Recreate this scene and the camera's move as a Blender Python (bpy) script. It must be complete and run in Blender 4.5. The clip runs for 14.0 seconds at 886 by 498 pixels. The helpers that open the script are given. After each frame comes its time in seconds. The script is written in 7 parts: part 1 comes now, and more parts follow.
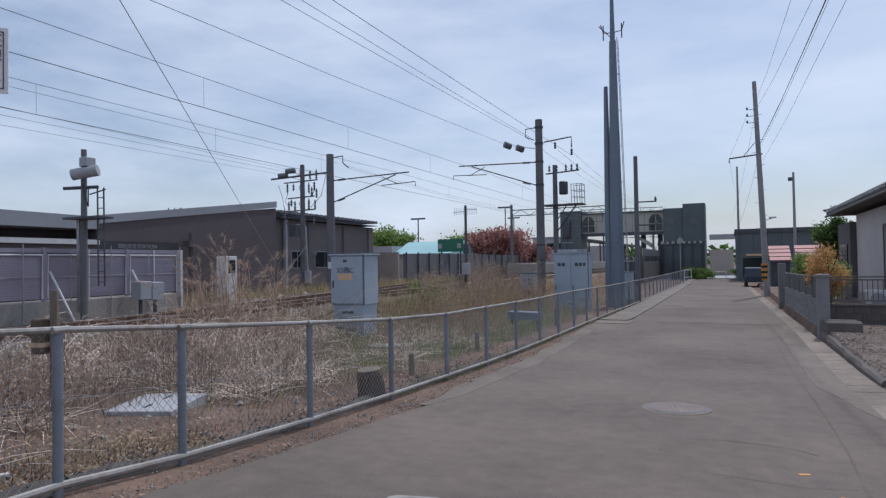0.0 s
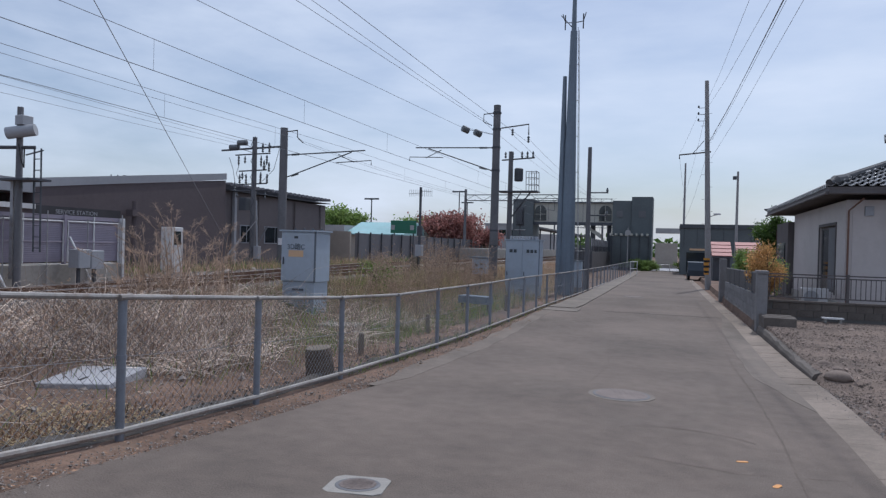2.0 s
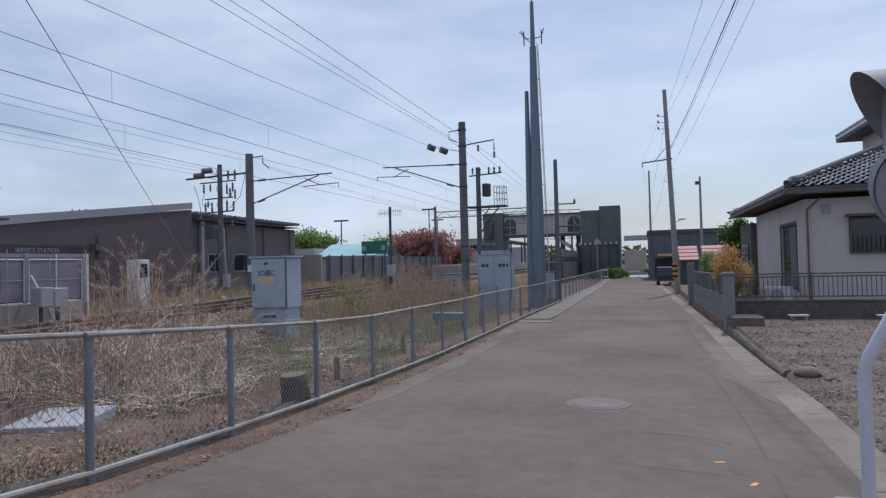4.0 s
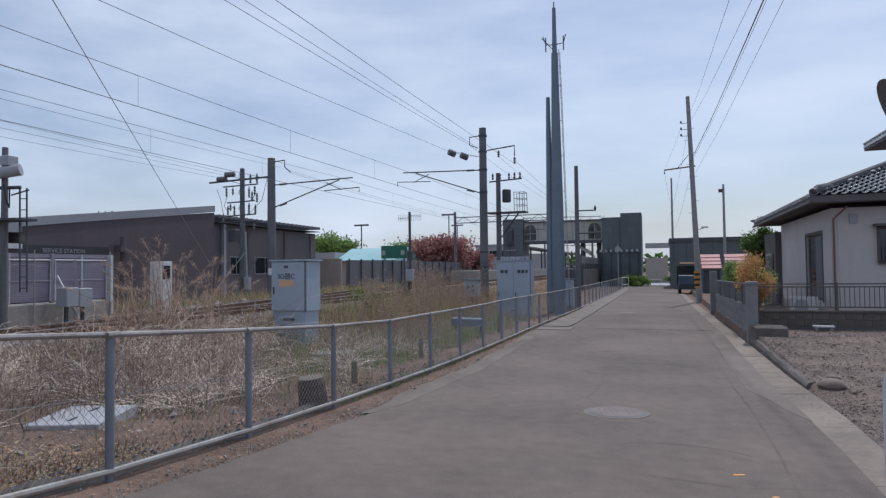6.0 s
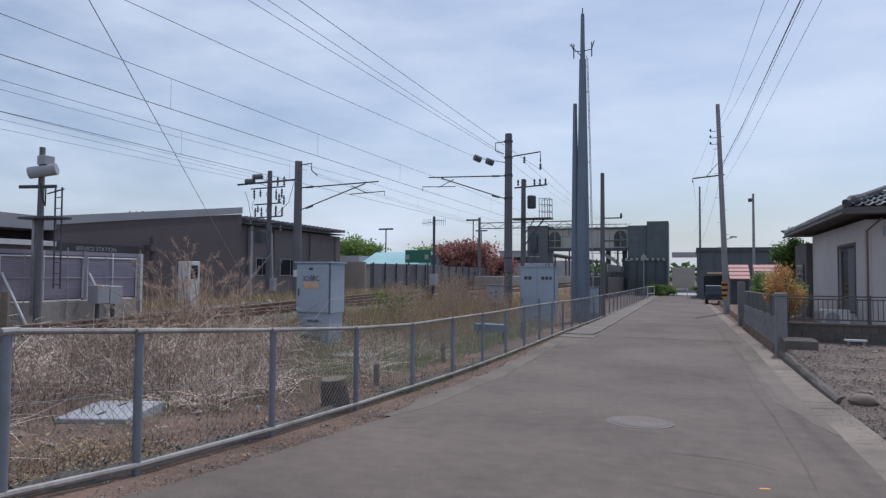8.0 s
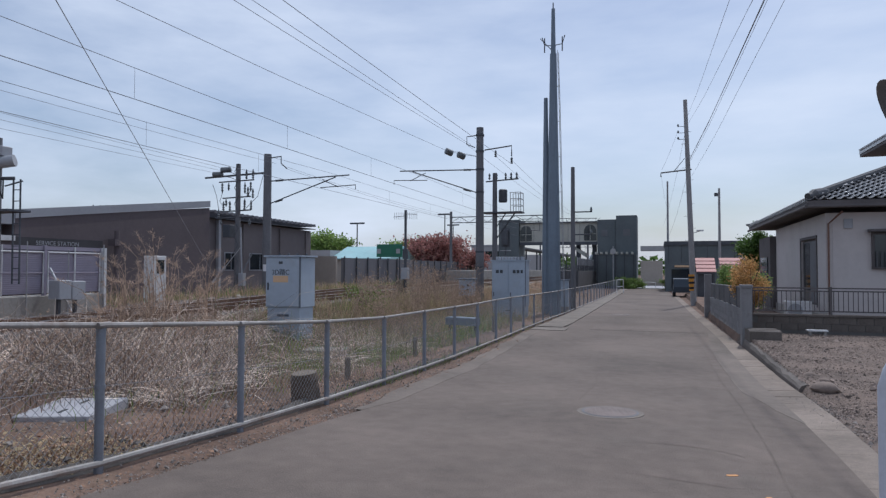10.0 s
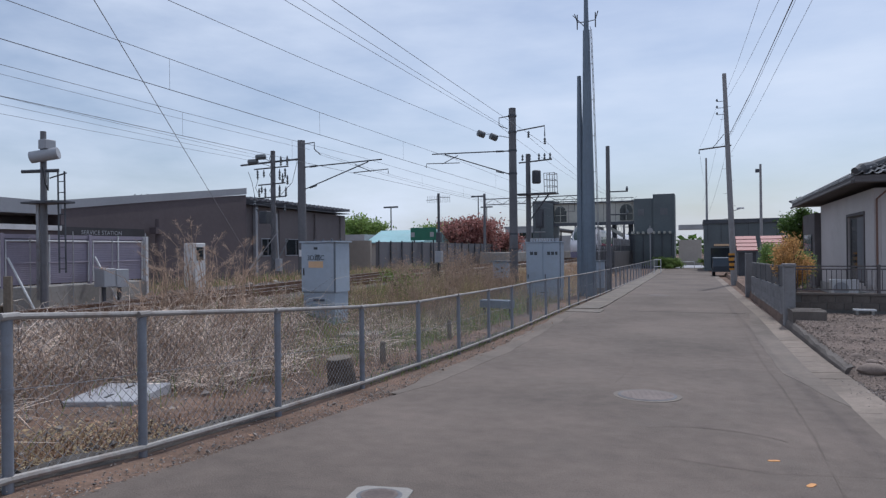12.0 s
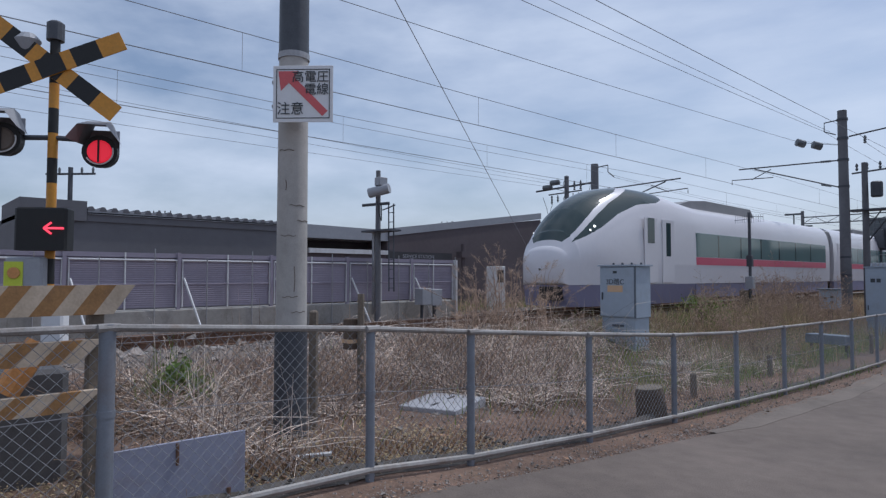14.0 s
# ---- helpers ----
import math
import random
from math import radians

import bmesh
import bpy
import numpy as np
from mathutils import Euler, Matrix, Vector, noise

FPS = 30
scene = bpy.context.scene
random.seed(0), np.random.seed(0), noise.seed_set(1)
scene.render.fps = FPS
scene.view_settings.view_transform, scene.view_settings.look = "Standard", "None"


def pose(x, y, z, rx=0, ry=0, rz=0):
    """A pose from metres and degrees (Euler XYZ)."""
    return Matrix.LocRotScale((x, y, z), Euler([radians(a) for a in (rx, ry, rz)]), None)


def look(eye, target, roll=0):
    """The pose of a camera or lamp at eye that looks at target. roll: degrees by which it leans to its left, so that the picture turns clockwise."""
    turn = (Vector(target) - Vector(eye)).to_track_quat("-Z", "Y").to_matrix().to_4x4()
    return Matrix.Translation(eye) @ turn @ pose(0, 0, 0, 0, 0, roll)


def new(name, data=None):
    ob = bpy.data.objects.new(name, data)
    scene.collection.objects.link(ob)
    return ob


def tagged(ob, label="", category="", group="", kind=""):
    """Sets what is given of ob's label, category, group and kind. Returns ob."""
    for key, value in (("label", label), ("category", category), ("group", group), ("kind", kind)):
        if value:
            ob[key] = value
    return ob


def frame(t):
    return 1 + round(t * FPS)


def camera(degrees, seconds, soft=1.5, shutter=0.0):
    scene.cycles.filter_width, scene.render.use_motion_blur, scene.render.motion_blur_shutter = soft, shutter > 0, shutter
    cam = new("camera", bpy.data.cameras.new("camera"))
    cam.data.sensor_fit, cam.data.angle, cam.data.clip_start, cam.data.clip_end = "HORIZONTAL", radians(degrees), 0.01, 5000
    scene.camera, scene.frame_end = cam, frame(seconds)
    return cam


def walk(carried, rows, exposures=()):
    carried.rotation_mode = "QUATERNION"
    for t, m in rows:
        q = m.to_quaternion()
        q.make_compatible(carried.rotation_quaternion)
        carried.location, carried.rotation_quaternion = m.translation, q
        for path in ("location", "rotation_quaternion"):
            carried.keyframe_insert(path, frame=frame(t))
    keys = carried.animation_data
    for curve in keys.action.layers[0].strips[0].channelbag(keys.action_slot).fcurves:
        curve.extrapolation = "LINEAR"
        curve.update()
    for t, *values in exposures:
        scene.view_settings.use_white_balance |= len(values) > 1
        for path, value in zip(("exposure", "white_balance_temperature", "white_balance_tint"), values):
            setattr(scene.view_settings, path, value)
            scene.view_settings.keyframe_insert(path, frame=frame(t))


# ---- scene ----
cam = camera(70.15, 14.0, 1.3)
PATH = [
    (0, pose(0.045, -0.032, 1.572, 91.232, 0.919, 24.385)),
    (0.5, pose(-0.027, 0.017, 1.554, 90.788, 0.028, 22.322)),
    (1, pose(-0.045, 0.029, 1.545, 90.015, -1.083, 21.170)),
    (1.5, pose(-0.076, 0.030, 1.547, 89.521, -1.819, 21.199)),
    (2, pose(-0.037, 0.026, 1.549, 89.679, -1.592, 19.999)),
    (2.5, pose(-0.037, 0.024, 1.553, 89.947, -0.985, 19.335)),
    (3, pose(-0.033, 0.021, 1.553, 90.549, -0.062, 20.234)),
    (3.2, pose(-0.031, 0.017, 1.553, 91.657, 0.397, 19.244)),
    (5.5, pose(0.001, 0.019, 1.565, 89.996, 1.971, 16.742)),
    (6, pose(0.000, 0.024, 1.557, 91.799, 0.695, 19.242)),
    (6.5, pose(0.001, 0.003, 1.556, 92.047, 0.876, 20.243)),
    (7, pose(-0.005, 0.008, 1.549, 91.864, 0.172, 20.937)),
    (7.5, pose(-0.000, -0.000, 1.550, 92.225, 0.076, 21.202)),
    (8, pose(0.003, 0.006, 1.548, 92.267, -0.434, 21.371)),
    (10.3, pose(-0.014, 0.057, 1.518, 91.627, -0.098, 18.631)),
    (10.5, pose(0.000, 0.059, 1.525, 91.422, 0.044, 18.690)),
    (11, pose(-0.004, 0.089, 1.533, 90.706, -0.104, 19.018)),
    (11.5, pose(-0.012, 0.074, 1.529, 91.330, -0.005, 20.464)),
    (12, pose(-0.001, 0.089, 1.544, 90.196, 0.652, 21.919)),
    (12.5, pose(-0.010, 0.096, 1.548, 90.586, -0.302, 21.917)),
    (13, pose(-0.045, 0.080, 1.526, 90.983, -0.062, 24.753)),
    (13.4, pose(-0.062, 0.017, 1.552, 91.346, -0.029, 28.964)),
    (13.5, pose(-0.009, 0.013, 1.561, 91.448, 0.100, 30.583)),
    (13.8, pose(-0.161, 0.016, 1.565, 92.173, 0.135, 39.133)),
    (14, pose(-0.229, -0.021, 1.554, 92.458, -0.026, 47.648)),
]
walk(cam, PATH, [(0, -0.12, 5850, 10), (13.2, -0.12, 5850, 10), (14, -0.25, 5750, 10)])

# ---- world, sun, exposure ----
SUN_ELEV, SUN_AZ = radians(61), radians(12)   # azimuth from +y towards +x
world = bpy.data.worlds.new("world")
scene.world = world
world.use_nodes = True
wn, wl = world.node_tree.nodes, world.node_tree.links
wn.clear()
sky = wn.new("ShaderNodeTexSky")
sky.sky_type = "NISHITA"
sky.sun_disc = False
sky.sun_elevation, sky.sun_rotation = SUN_ELEV, SUN_AZ
sky.air_density, sky.dust_density, sky.ozone_density = 1.0, 2.2, 1.2
coord = wn.new("ShaderNodeTexCoord")
stretch = wn.new("ShaderNodeMapping")
stretch.inputs["Scale"].default_value = (1.0, 1.6, 4.2)
cloud = wn.new("ShaderNodeTexNoise")
cloud.inputs["Scale"].default_value, cloud.inputs["Detail"].default_value = 1.7, 8.0
cloud.inputs["Roughness"].default_value = 0.55
band = wn.new("ShaderNodeMapRange")
band.inputs["From Min"].default_value, band.inputs["From Max"].default_value = 0.32, 0.72
band.inputs["To Min"].default_value, band.inputs["To Max"].default_value = 0.12, 0.92
veil = wn.new("ShaderNodeMix")
veil.data_type = "RGBA"
veil.inputs["B"].default_value = (7.75, 8.15, 8.95, 1)
back = wn.new("ShaderNodeBackground")
back.inputs["Strength"].default_value = 0.108
wout = wn.new("ShaderNodeOutputWorld")
wl.new(coord.outputs["Generated"], stretch.inputs["Vector"])
wl.new(stretch.outputs["Vector"], cloud.inputs["Vector"])
wl.new(cloud.outputs["Fac"], band.inputs["Value"])
wl.new(band.outputs["Result"], veil.inputs["Factor"])
wl.new(sky.outputs["Color"], veil.inputs["A"])
wl.new(veil.outputs["Result"], back.inputs["Color"])
wl.new(back.outputs["Background"], wout.inputs["Surface"])

sun_data = bpy.data.lights.new("sun", "SUN")
sun_data.energy, sun_data.angle, sun_data.color = 2.2, radians(1.0), (1.0, 0.95, 0.88)
sun = new("sun", sun_data)
sun.matrix_world = look((30, 40, 60), (30 - math.sin(SUN_AZ) * math.cos(SUN_ELEV), 40 - math.cos(SUN_AZ) * math.cos(SUN_ELEV), 60 - math.sin(SUN_ELEV)))
scene.view_settings.exposure = 0.0


# ---- materials ----
def material(name, color, rough=0.7, metal=0.0, vary=0.25, scale=6.0, bump=0.15, fine=60.0, stain=None, stain_amount=0.35, by_object=0.0, by_island=0.0, through_light=0.0):
    """A painted, stony or metal surface: base colour varied at two scales, stains, fine relief."""
    m = bpy.data.materials.new(name)
    m.use_nodes = True
    n, l = m.node_tree.nodes, m.node_tree.links
    p = n["Principled BSDF"]
    p.inputs["Roughness"].default_value, p.inputs["Metallic"].default_value = rough, metal
    tc = n.new("ShaderNodeTexCoord")
    big = n.new("ShaderNodeTexNoise")
    big.inputs["Scale"].default_value, big.inputs["Detail"].default_value = scale * 0.25, 5.0
    small = n.new("ShaderNodeTexNoise")
    small.inputs["Scale"].default_value, small.inputs["Detail"].default_value = fine, 3.0
    l.new(tc.outputs["Object"], big.inputs["Vector"])
    l.new(tc.outputs["Object"], small.inputs["Vector"])
    mid = n.new("ShaderNodeTexNoise")
    mid.inputs["Scale"].default_value, mid.inputs["Detail"].default_value = scale * 3.1, 4.0
    l.new(tc.outputs["Object"], mid.inputs["Vector"])
    add = n.new("ShaderNodeMath")
    add.operation = "MULTIPLY_ADD"
    add.inputs[1].default_value = 0.5
    l.new(mid.outputs["Fac"], add.inputs[0])
    l.new(big.outputs["Fac"], add.inputs[2])
    mixv = n.new("ShaderNodeMath")
    mixv.operation = "MULTIPLY_ADD"
    mixv.inputs[1].default_value = 0.5
    l.new(small.outputs["Fac"], mixv.inputs[0])
    l.new(add.outputs[0], mixv.inputs[2])
    ramp = n.new("ShaderNodeMapRange")
    ramp.inputs["From Min"].default_value, ramp.inputs["From Max"].default_value = 0.7, 1.25
    ramp.inputs["To Min"].default_value, ramp.inputs["To Max"].default_value = 1 - vary, 1 + vary
    l.new(mixv.outputs[0], ramp.inputs["Value"])
    value = ramp.outputs["Result"]
    for amount, node, socket in ((by_object, "ShaderNodeObjectInfo", "Random"), (by_island, "ShaderNodeNewGeometry", "Random Per Island")):
        if amount:
            r = n.new(node)
            k = n.new("ShaderNodeMapRange")
            k.inputs["To Min"].default_value, k.inputs["To Max"].default_value = 1 - amount, 1 + amount
            l.new(r.outputs[socket], k.inputs["Value"])
            mul = n.new("ShaderNodeMath")
            mul.operation = "MULTIPLY"
            l.new(value, mul.inputs[0])
            l.new(k.outputs["Result"], mul.inputs[1])
            value = mul.outputs[0]
    tint = n.new("ShaderNodeMix")
    tint.data_type, tint.blend_type = "RGBA", "MULTIPLY"
    tint.inputs["Factor"].default_value = 1.0
    tint.inputs["A"].default_value = (*color, 1)
    l.new(value, tint.inputs["B"])
    out = tint.outputs["Result"]
    if stain:
        sn = n.new("ShaderNodeTexNoise")
        sn.inputs["Scale"].default_value, sn.inputs["Detail"].default_value, sn.inputs["Roughness"].default_value = scale * 0.6, 8.0, 0.7
        l.new(tc.outputs["Object"], sn.inputs["Vector"])
        sr = n.new("ShaderNodeMapRange")
        sr.inputs["From Min"].default_value, sr.inputs["From Max"].default_value = 0.5, 0.7
        sr.inputs["To Max"].default_value = stain_amount
        l.new(sn.outputs["Fac"], sr.inputs["Value"])
        sm = n.new("ShaderNodeMix")
        sm.data_type = "RGBA"
        sm.inputs["B"].default_value = (*stain, 1)
        l.new(sr.outputs["Result"], sm.inputs["Factor"])
        l.new(out, sm.inputs["A"])
        out = sm.outputs["Result"]
    l.new(out, p.inputs["Base Color"])
    if bump:
        b = n.new("ShaderNodeBump")
        b.inputs["Strength"].default_value, b.inputs["Distance"].default_value = bump, 0.01
        l.new(small.outputs["Fac"], b.inputs["Height"])
        l.new(b.outputs["Normal"], p.inputs["Normal"])
    if through_light:
        thin = n.new("ShaderNodeBsdfTranslucent")
        l.new(out, thin.inputs["Color"])
        both = n.new("ShaderNodeMixShader")
        both.inputs["Fac"].default_value = through_light
        l.new(p.outputs["BSDF"], both.inputs[1])
        l.new(thin.outputs["BSDF"], both.inputs[2])
        l.new(both.outputs["Shader"], n["Material Output"].inputs["Surface"])
    return m


def glass_dark(name, color, rough=0.06):
    m = bpy.data.materials.new(name)
    m.use_nodes = True
    p = m.node_tree.nodes["Principled BSDF"]
    p.inputs["Base Color"].default_value, p.inputs["Roughness"].default_value = (*color, 1), rough
    p.inputs["Specular IOR Level"].default_value = 0.6
    return m


def glow(name, color, strength):
    m = bpy.data.materials.new(name)
    m.use_nodes = True
    p = m.node_tree.nodes["Principled BSDF"]
    p.inputs["Base Color"].default_value = (*color, 1)
    p.inputs["Emission Color"].default_value, p.inputs["Emission Strength"].default_value = (*color, 1), strength
    return m


M = dict(
    asphalt=material("asphalt", (0.138, 0.110, 0.093), 0.9, vary=0.34, scale=1.6, bump=0.7, fine=75, stain=(0.165, 0.138, 0.118), stain_amount=0.4),
    gutter=material("gutter_concrete", (0.218, 0.178, 0.148), 0.9, vary=0.35, scale=2.4, bump=0.5, fine=60, stain=(0.15, 0.122, 0.1), stain_amount=0.75),
    cover=material("cover_concrete", (0.36, 0.36, 0.385), 0.8, vary=0.1, scale=4, bump=0.1, fine=80),
    twig=material("twig", (0.21, 0.15, 0.12), 0.9, vary=0.2, scale=3, bump=0.0, by_island=0.5),
    worn=material("worn_asphalt", (0.185, 0.158, 0.135), 0.88, vary=0.3, scale=4, bump=0.5, fine=75, stain=(0.13, 0.12, 0.11), stain_amount=0.6),
    dusty=material("dusty_asphalt", (0.158, 0.130, 0.110), 0.9, vary=0.3, scale=3, bump=0.5, fine=75, stain=(0.20, 0.17, 0.145), stain_amount=0.5),
    patch=material("asphalt_patch", (0.085, 0.082, 0.082), 0.9, vary=0.15, scale=3, bump=0.4, fine=150),
    concrete=material("concrete", (0.30, 0.285, 0.265), 0.85, vary=0.2, scale=4, bump=0.3, fine=90, stain=(0.16, 0.145, 0.125), stain_amount=0.5),
    concrete_pole=material("pole_concrete", (0.42, 0.40, 0.38), 0.8, vary=0.14, scale=3, bump=0.2, fine=70, stain=(0.22, 0.2, 0.18), stain_amount=0.45),
    soil=material("soil", (0.142, 0.09, 0.066), 0.95, vary=0.6, scale=4.0, bump=0.9, fine=45, stain=(0.20, 0.15, 0.11), stain_amount=0.6),
    gravel=material("gravel", (0.145, 0.108, 0.088), 0.95, vary=0.5, scale=3, bump=1.0, fine=48, stain=(0.2, 0.165, 0.14), stain_amount=0.4),
    stone=material("stone", (0.24, 0.21, 0.19), 0.92, vary=0.25, scale=12, bump=0.3, fine=60, by_island=0.45),
    ballast=material("ballast", (0.17, 0.14, 0.12), 0.95, vary=0.35, scale=8, bump=0.8, fine=35),
    straw=material("straw", (0.41, 0.29, 0.20), 0.85, vary=0.15, scale=3, bump=0.0, by_island=0.7, through_light=0.4),
    pale_straw=material("pale_straw", (0.76, 0.64, 0.54), 0.85, vary=0.15, scale=3, bump=0.0, by_island=0.4),
    rust_grass=material("rust_grass", (0.21, 0.137, 0.095), 0.9, vary=0.2, scale=3, bump=0.0, by_island=0.5),
    dull_stem=material("dull_stem", (0.31, 0.225, 0.165), 0.9, vary=0.2, scale=3, bump=0.0, by_island=0.4),
    seedhead=material("seedhead", (0.42, 0.315, 0.245), 0.9, vary=0.2, scale=3, bump=0.0, by_island=0.45, through_light=0.45),
    litter=material("litter", (0.25, 0.15, 0.095), 0.95, vary=0.2, scale=3, bump=0.0, by_island=0.6),
    wing_wall=material("wing_wall", (0.14, 0.125, 0.13), 0.8, vary=0.12, scale=1.5, bump=0.1, fine=30, stain=(0.115, 0.1, 0.105), stain_amount=0.4),
    hall_grey=material("hall_grey", (0.135, 0.135, 0.15), 0.8, vary=0.12, scale=1.2, bump=0.08, fine=30),
    stripe_tan=material("stripe_tan", (0.47, 0.38, 0.29), 0.75, vary=0.2, scale=8, bump=0.1, stain=(0.33, 0.25, 0.17), stain_amount=0.5),
    stripe_brown=material("stripe_brown", (0.29, 0.155, 0.06), 0.75, vary=0.3, scale=6, bump=0.1, stain=(0.12, 0.08, 0.06), stain_amount=0.6),
    weed=material("weed", (0.175, 0.235, 0.065), 0.7, vary=0.2, scale=5, bump=0.0, by_island=0.5, through_light=0.4),
    leaf=material("leaf", (0.09, 0.16, 0.035), 0.6, vary=0.2, scale=3, bump=0.0, by_island=0.5, through_light=0.4),
    # red paled and greyed: the distance haze is mixed into the leaf colour
    leaf_red=material("leaf_red", (0.33, 0.155, 0.135), 0.65, vary=0.2, scale=3, bump=0.0, by_island=0.55, through_light=0.35),
    leaf_light=material("leaf_light", (0.20, 0.29, 0.08), 0.6, vary=0.2, scale=3, bump=0.0, by_island=0.4, through_light=0.45),
    leaf_orange=material("leaf_orange", (0.52, 0.31, 0.12), 0.6, vary=0.2, scale=5, bump=0.0, by_island=0.5, through_light=0.4),
    bark=material("bark", (0.11, 0.08, 0.06), 0.9, vary=0.3, scale=10, bump=0.6, fine=40),
    galv=material("galvanised_steel", (0.36, 0.36, 0.375), 0.55, 0.5, vary=0.15, scale=8, bump=0.08, fine=120, stain=(0.2, 0.12, 0.07), stain_amount=0.35),
    pipe=material("weathered_pipe", (0.29, 0.275, 0.265), 0.6, 0.3, vary=0.3, scale=8, bump=0.1, fine=90, stain=(0.17, 0.11, 0.075), stain_amount=0.6),
    mesh_wire=material("mesh_wire", (0.24, 0.245, 0.26), 0.6, 0.3, vary=0.15, bump=0.0),
    dull_grass=material("dull_grass", (0.40, 0.325, 0.205), 0.9, vary=0.2, scale=3, bump=0.0, by_island=0.5, through_light=0.5),
    far_mesh=material("far_mesh", (0.24, 0.25, 0.27), 0.7, 0.2, vary=0.1, bump=0.0),
    rubble=material("rubble", (0.085, 0.075, 0.068), 0.95, vary=0.4, scale=20, bump=0.5, fine=80, by_island=0.5),
    post_blue=material("post_grey_blue", (0.215, 0.235, 0.275), 0.5, 0.3, vary=0.15, scale=6, bump=0.06, fine=100, stain=(0.17, 0.10, 0.06), stain_amount=0.3),
    cabinet=material("cabinet_paint", (0.36, 0.42, 0.50), 0.5, 0.0, vary=0.08, scale=3, bump=0.04, fine=120, stain=(0.27, 0.28, 0.29), stain_amount=0.35),
    cabinet_edge=material("cabinet_edge", (0.10, 0.12, 0.15), 0.6, 0.0, vary=0.1, scale=3, bump=0.04),
    # dark steel and mast concrete are lifted to paint in a hazy veil
    steel_dark=material("dark_steel", (0.08, 0.085, 0.098), 0.55, 0.4, vary=0.25, scale=5, bump=0.1, fine=80),
    mast=material("mast_concrete", (0.14, 0.14, 0.152), 0.75, vary=0.2, scale=3, bump=0.2, fine=60),
    tower=material("tower_steel", (0.16, 0.20, 0.25), 0.55, 0.2, vary=0.15, scale=2, bump=0.08, fine=60),
    wire=material("wire", (0.24, 0.245, 0.265), 0.6, 0.3, vary=0.1, bump=0.0),
    insulator=material("insulator", (0.12, 0.13, 0.14), 0.35, vary=0.1, bump=0.0),
    wood=material("weathered_wood", (0.17, 0.14, 0.11), 0.9, vary=0.3, scale=10, bump=0.4, fine=40),
    wood_pole=material("utility_pole", (0.275, 0.27, 0.275), 0.85, vary=0.25, scale=3, bump=0.2, fine=50),
    rail=material("rail", (0.16, 0.09, 0.06), 0.6, 0.5, vary=0.3, scale=10, bump=0.2),
    rail_top=material("rail_top", (0.62, 0.62, 0.62), 0.3, 1.0, vary=0.1, bump=0.0),
    screen=material("lilac_sheet", (0.285, 0.255, 0.315), 0.6, 0.0, vary=0.1, scale=4, bump=0.05, fine=60, stain=(0.24, 0.22, 0.25), stain_amount=0.4),
    white_metal=material("pale_metal", (0.62, 0.62, 0.63), 0.5, 0.1, vary=0.12, scale=6, bump=0.05, stain=(0.4, 0.37, 0.33), stain_amount=0.3),
    brown_wall=material("brown_wall", (0.105, 0.086, 0.094), 0.8, vary=0.15, scale=1.5, bump=0.1, fine=30, stain=(0.115, 0.095, 0.1), stain_amount=0.4),
    fascia=material("fascia", (0.30, 0.31, 0.34), 0.6, vary=0.1, scale=2, bump=0.05),
    # near-black for the shaded insides of entrance and bay; also the name board
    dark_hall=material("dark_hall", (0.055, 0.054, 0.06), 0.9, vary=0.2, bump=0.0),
    # dark cladding lightened, with distance haze put into its base colour
    green_black=material("hazed_cladding", (0.105, 0.122, 0.13), 0.7, vary=0.2, scale=2, bump=0.05),
    bridge=material("bridge_cladding", (0.46, 0.45, 0.40), 0.7, vary=0.15, scale=1.2, bump=0.05, stain=(0.2, 0.2, 0.18), stain_amount=0.4),
    stucco=material("stucco", (0.52, 0.48, 0.47), 0.9, vary=0.08, scale=2, bump=0.25, fine=80, stain=(0.40, 0.37, 0.36), stain_amount=0.35),
    ridge_tile=material("ridge_tile", (0.065, 0.065, 0.07), 0.45, vary=0.2, scale=6, bump=0.05),
    crack=material("crack", (0.123, 0.099, 0.084), 0.92, vary=0.3, scale=6, bump=0.3),
    panel_dark=material("panel_dark", (0.085, 0.082, 0.085), 0.8, vary=0.25, scale=4, bump=0.2),
    # dark tone made for the yard kerb's shaded face; base blocks share it
    kerb_dark=material("kerb_dark", (0.12, 0.103, 0.092), 0.92, vary=0.3, scale=5, bump=0.6, fine=40),
    # base colour raised to paint in the sky's sheen on the tiles
    rooftile=material("roof_tile", (0.33, 0.335, 0.35), 0.24, vary=0.2, scale=6, bump=0.05, by_object=0.25),
    eave=material("eave_wood", (0.105, 0.094, 0.095), 0.8, vary=0.2, scale=5, bump=0.1),
    copper=material("downpipe", (0.16, 0.085, 0.06), 0.6, vary=0.15, bump=0.05),
    block=material("concrete_block", (0.195, 0.19, 0.195), 0.9, vary=0.18, scale=6, bump=0.4, fine=60, by_object=0.12, stain=(0.14, 0.13, 0.125), stain_amount=0.5),
    mortar=material("mortar", (0.13, 0.125, 0.12), 0.95, vary=0.15, bump=0.2),
    glass=glass_dark("dark_glass", (0.02, 0.025, 0.03)),
    train_glass=glass_dark("train_glass", (0.13, 0.2, 0.2), 0.1),
    windshield=glass_dark("windshield", (0.03, 0.05, 0.05), 0.05),
    train_white=material("train_white", (0.68, 0.66, 0.69), 0.25, vary=0.03, scale=2, bump=0.0),
    train_skirt=material("train_skirt", (0.22, 0.21, 0.31), 0.45, vary=0.08, scale=2, bump=0.0),
    train_pink=material("train_pink", (0.55, 0.09, 0.15), 0.4, vary=0.04, bump=0.0),
    train_roof=material("train_roof", (0.22, 0.22, 0.23), 0.6, vary=0.1, bump=0.0),
    black=material("black", (0.014, 0.014, 0.015), 0.6, vary=0.2, bump=0.05),
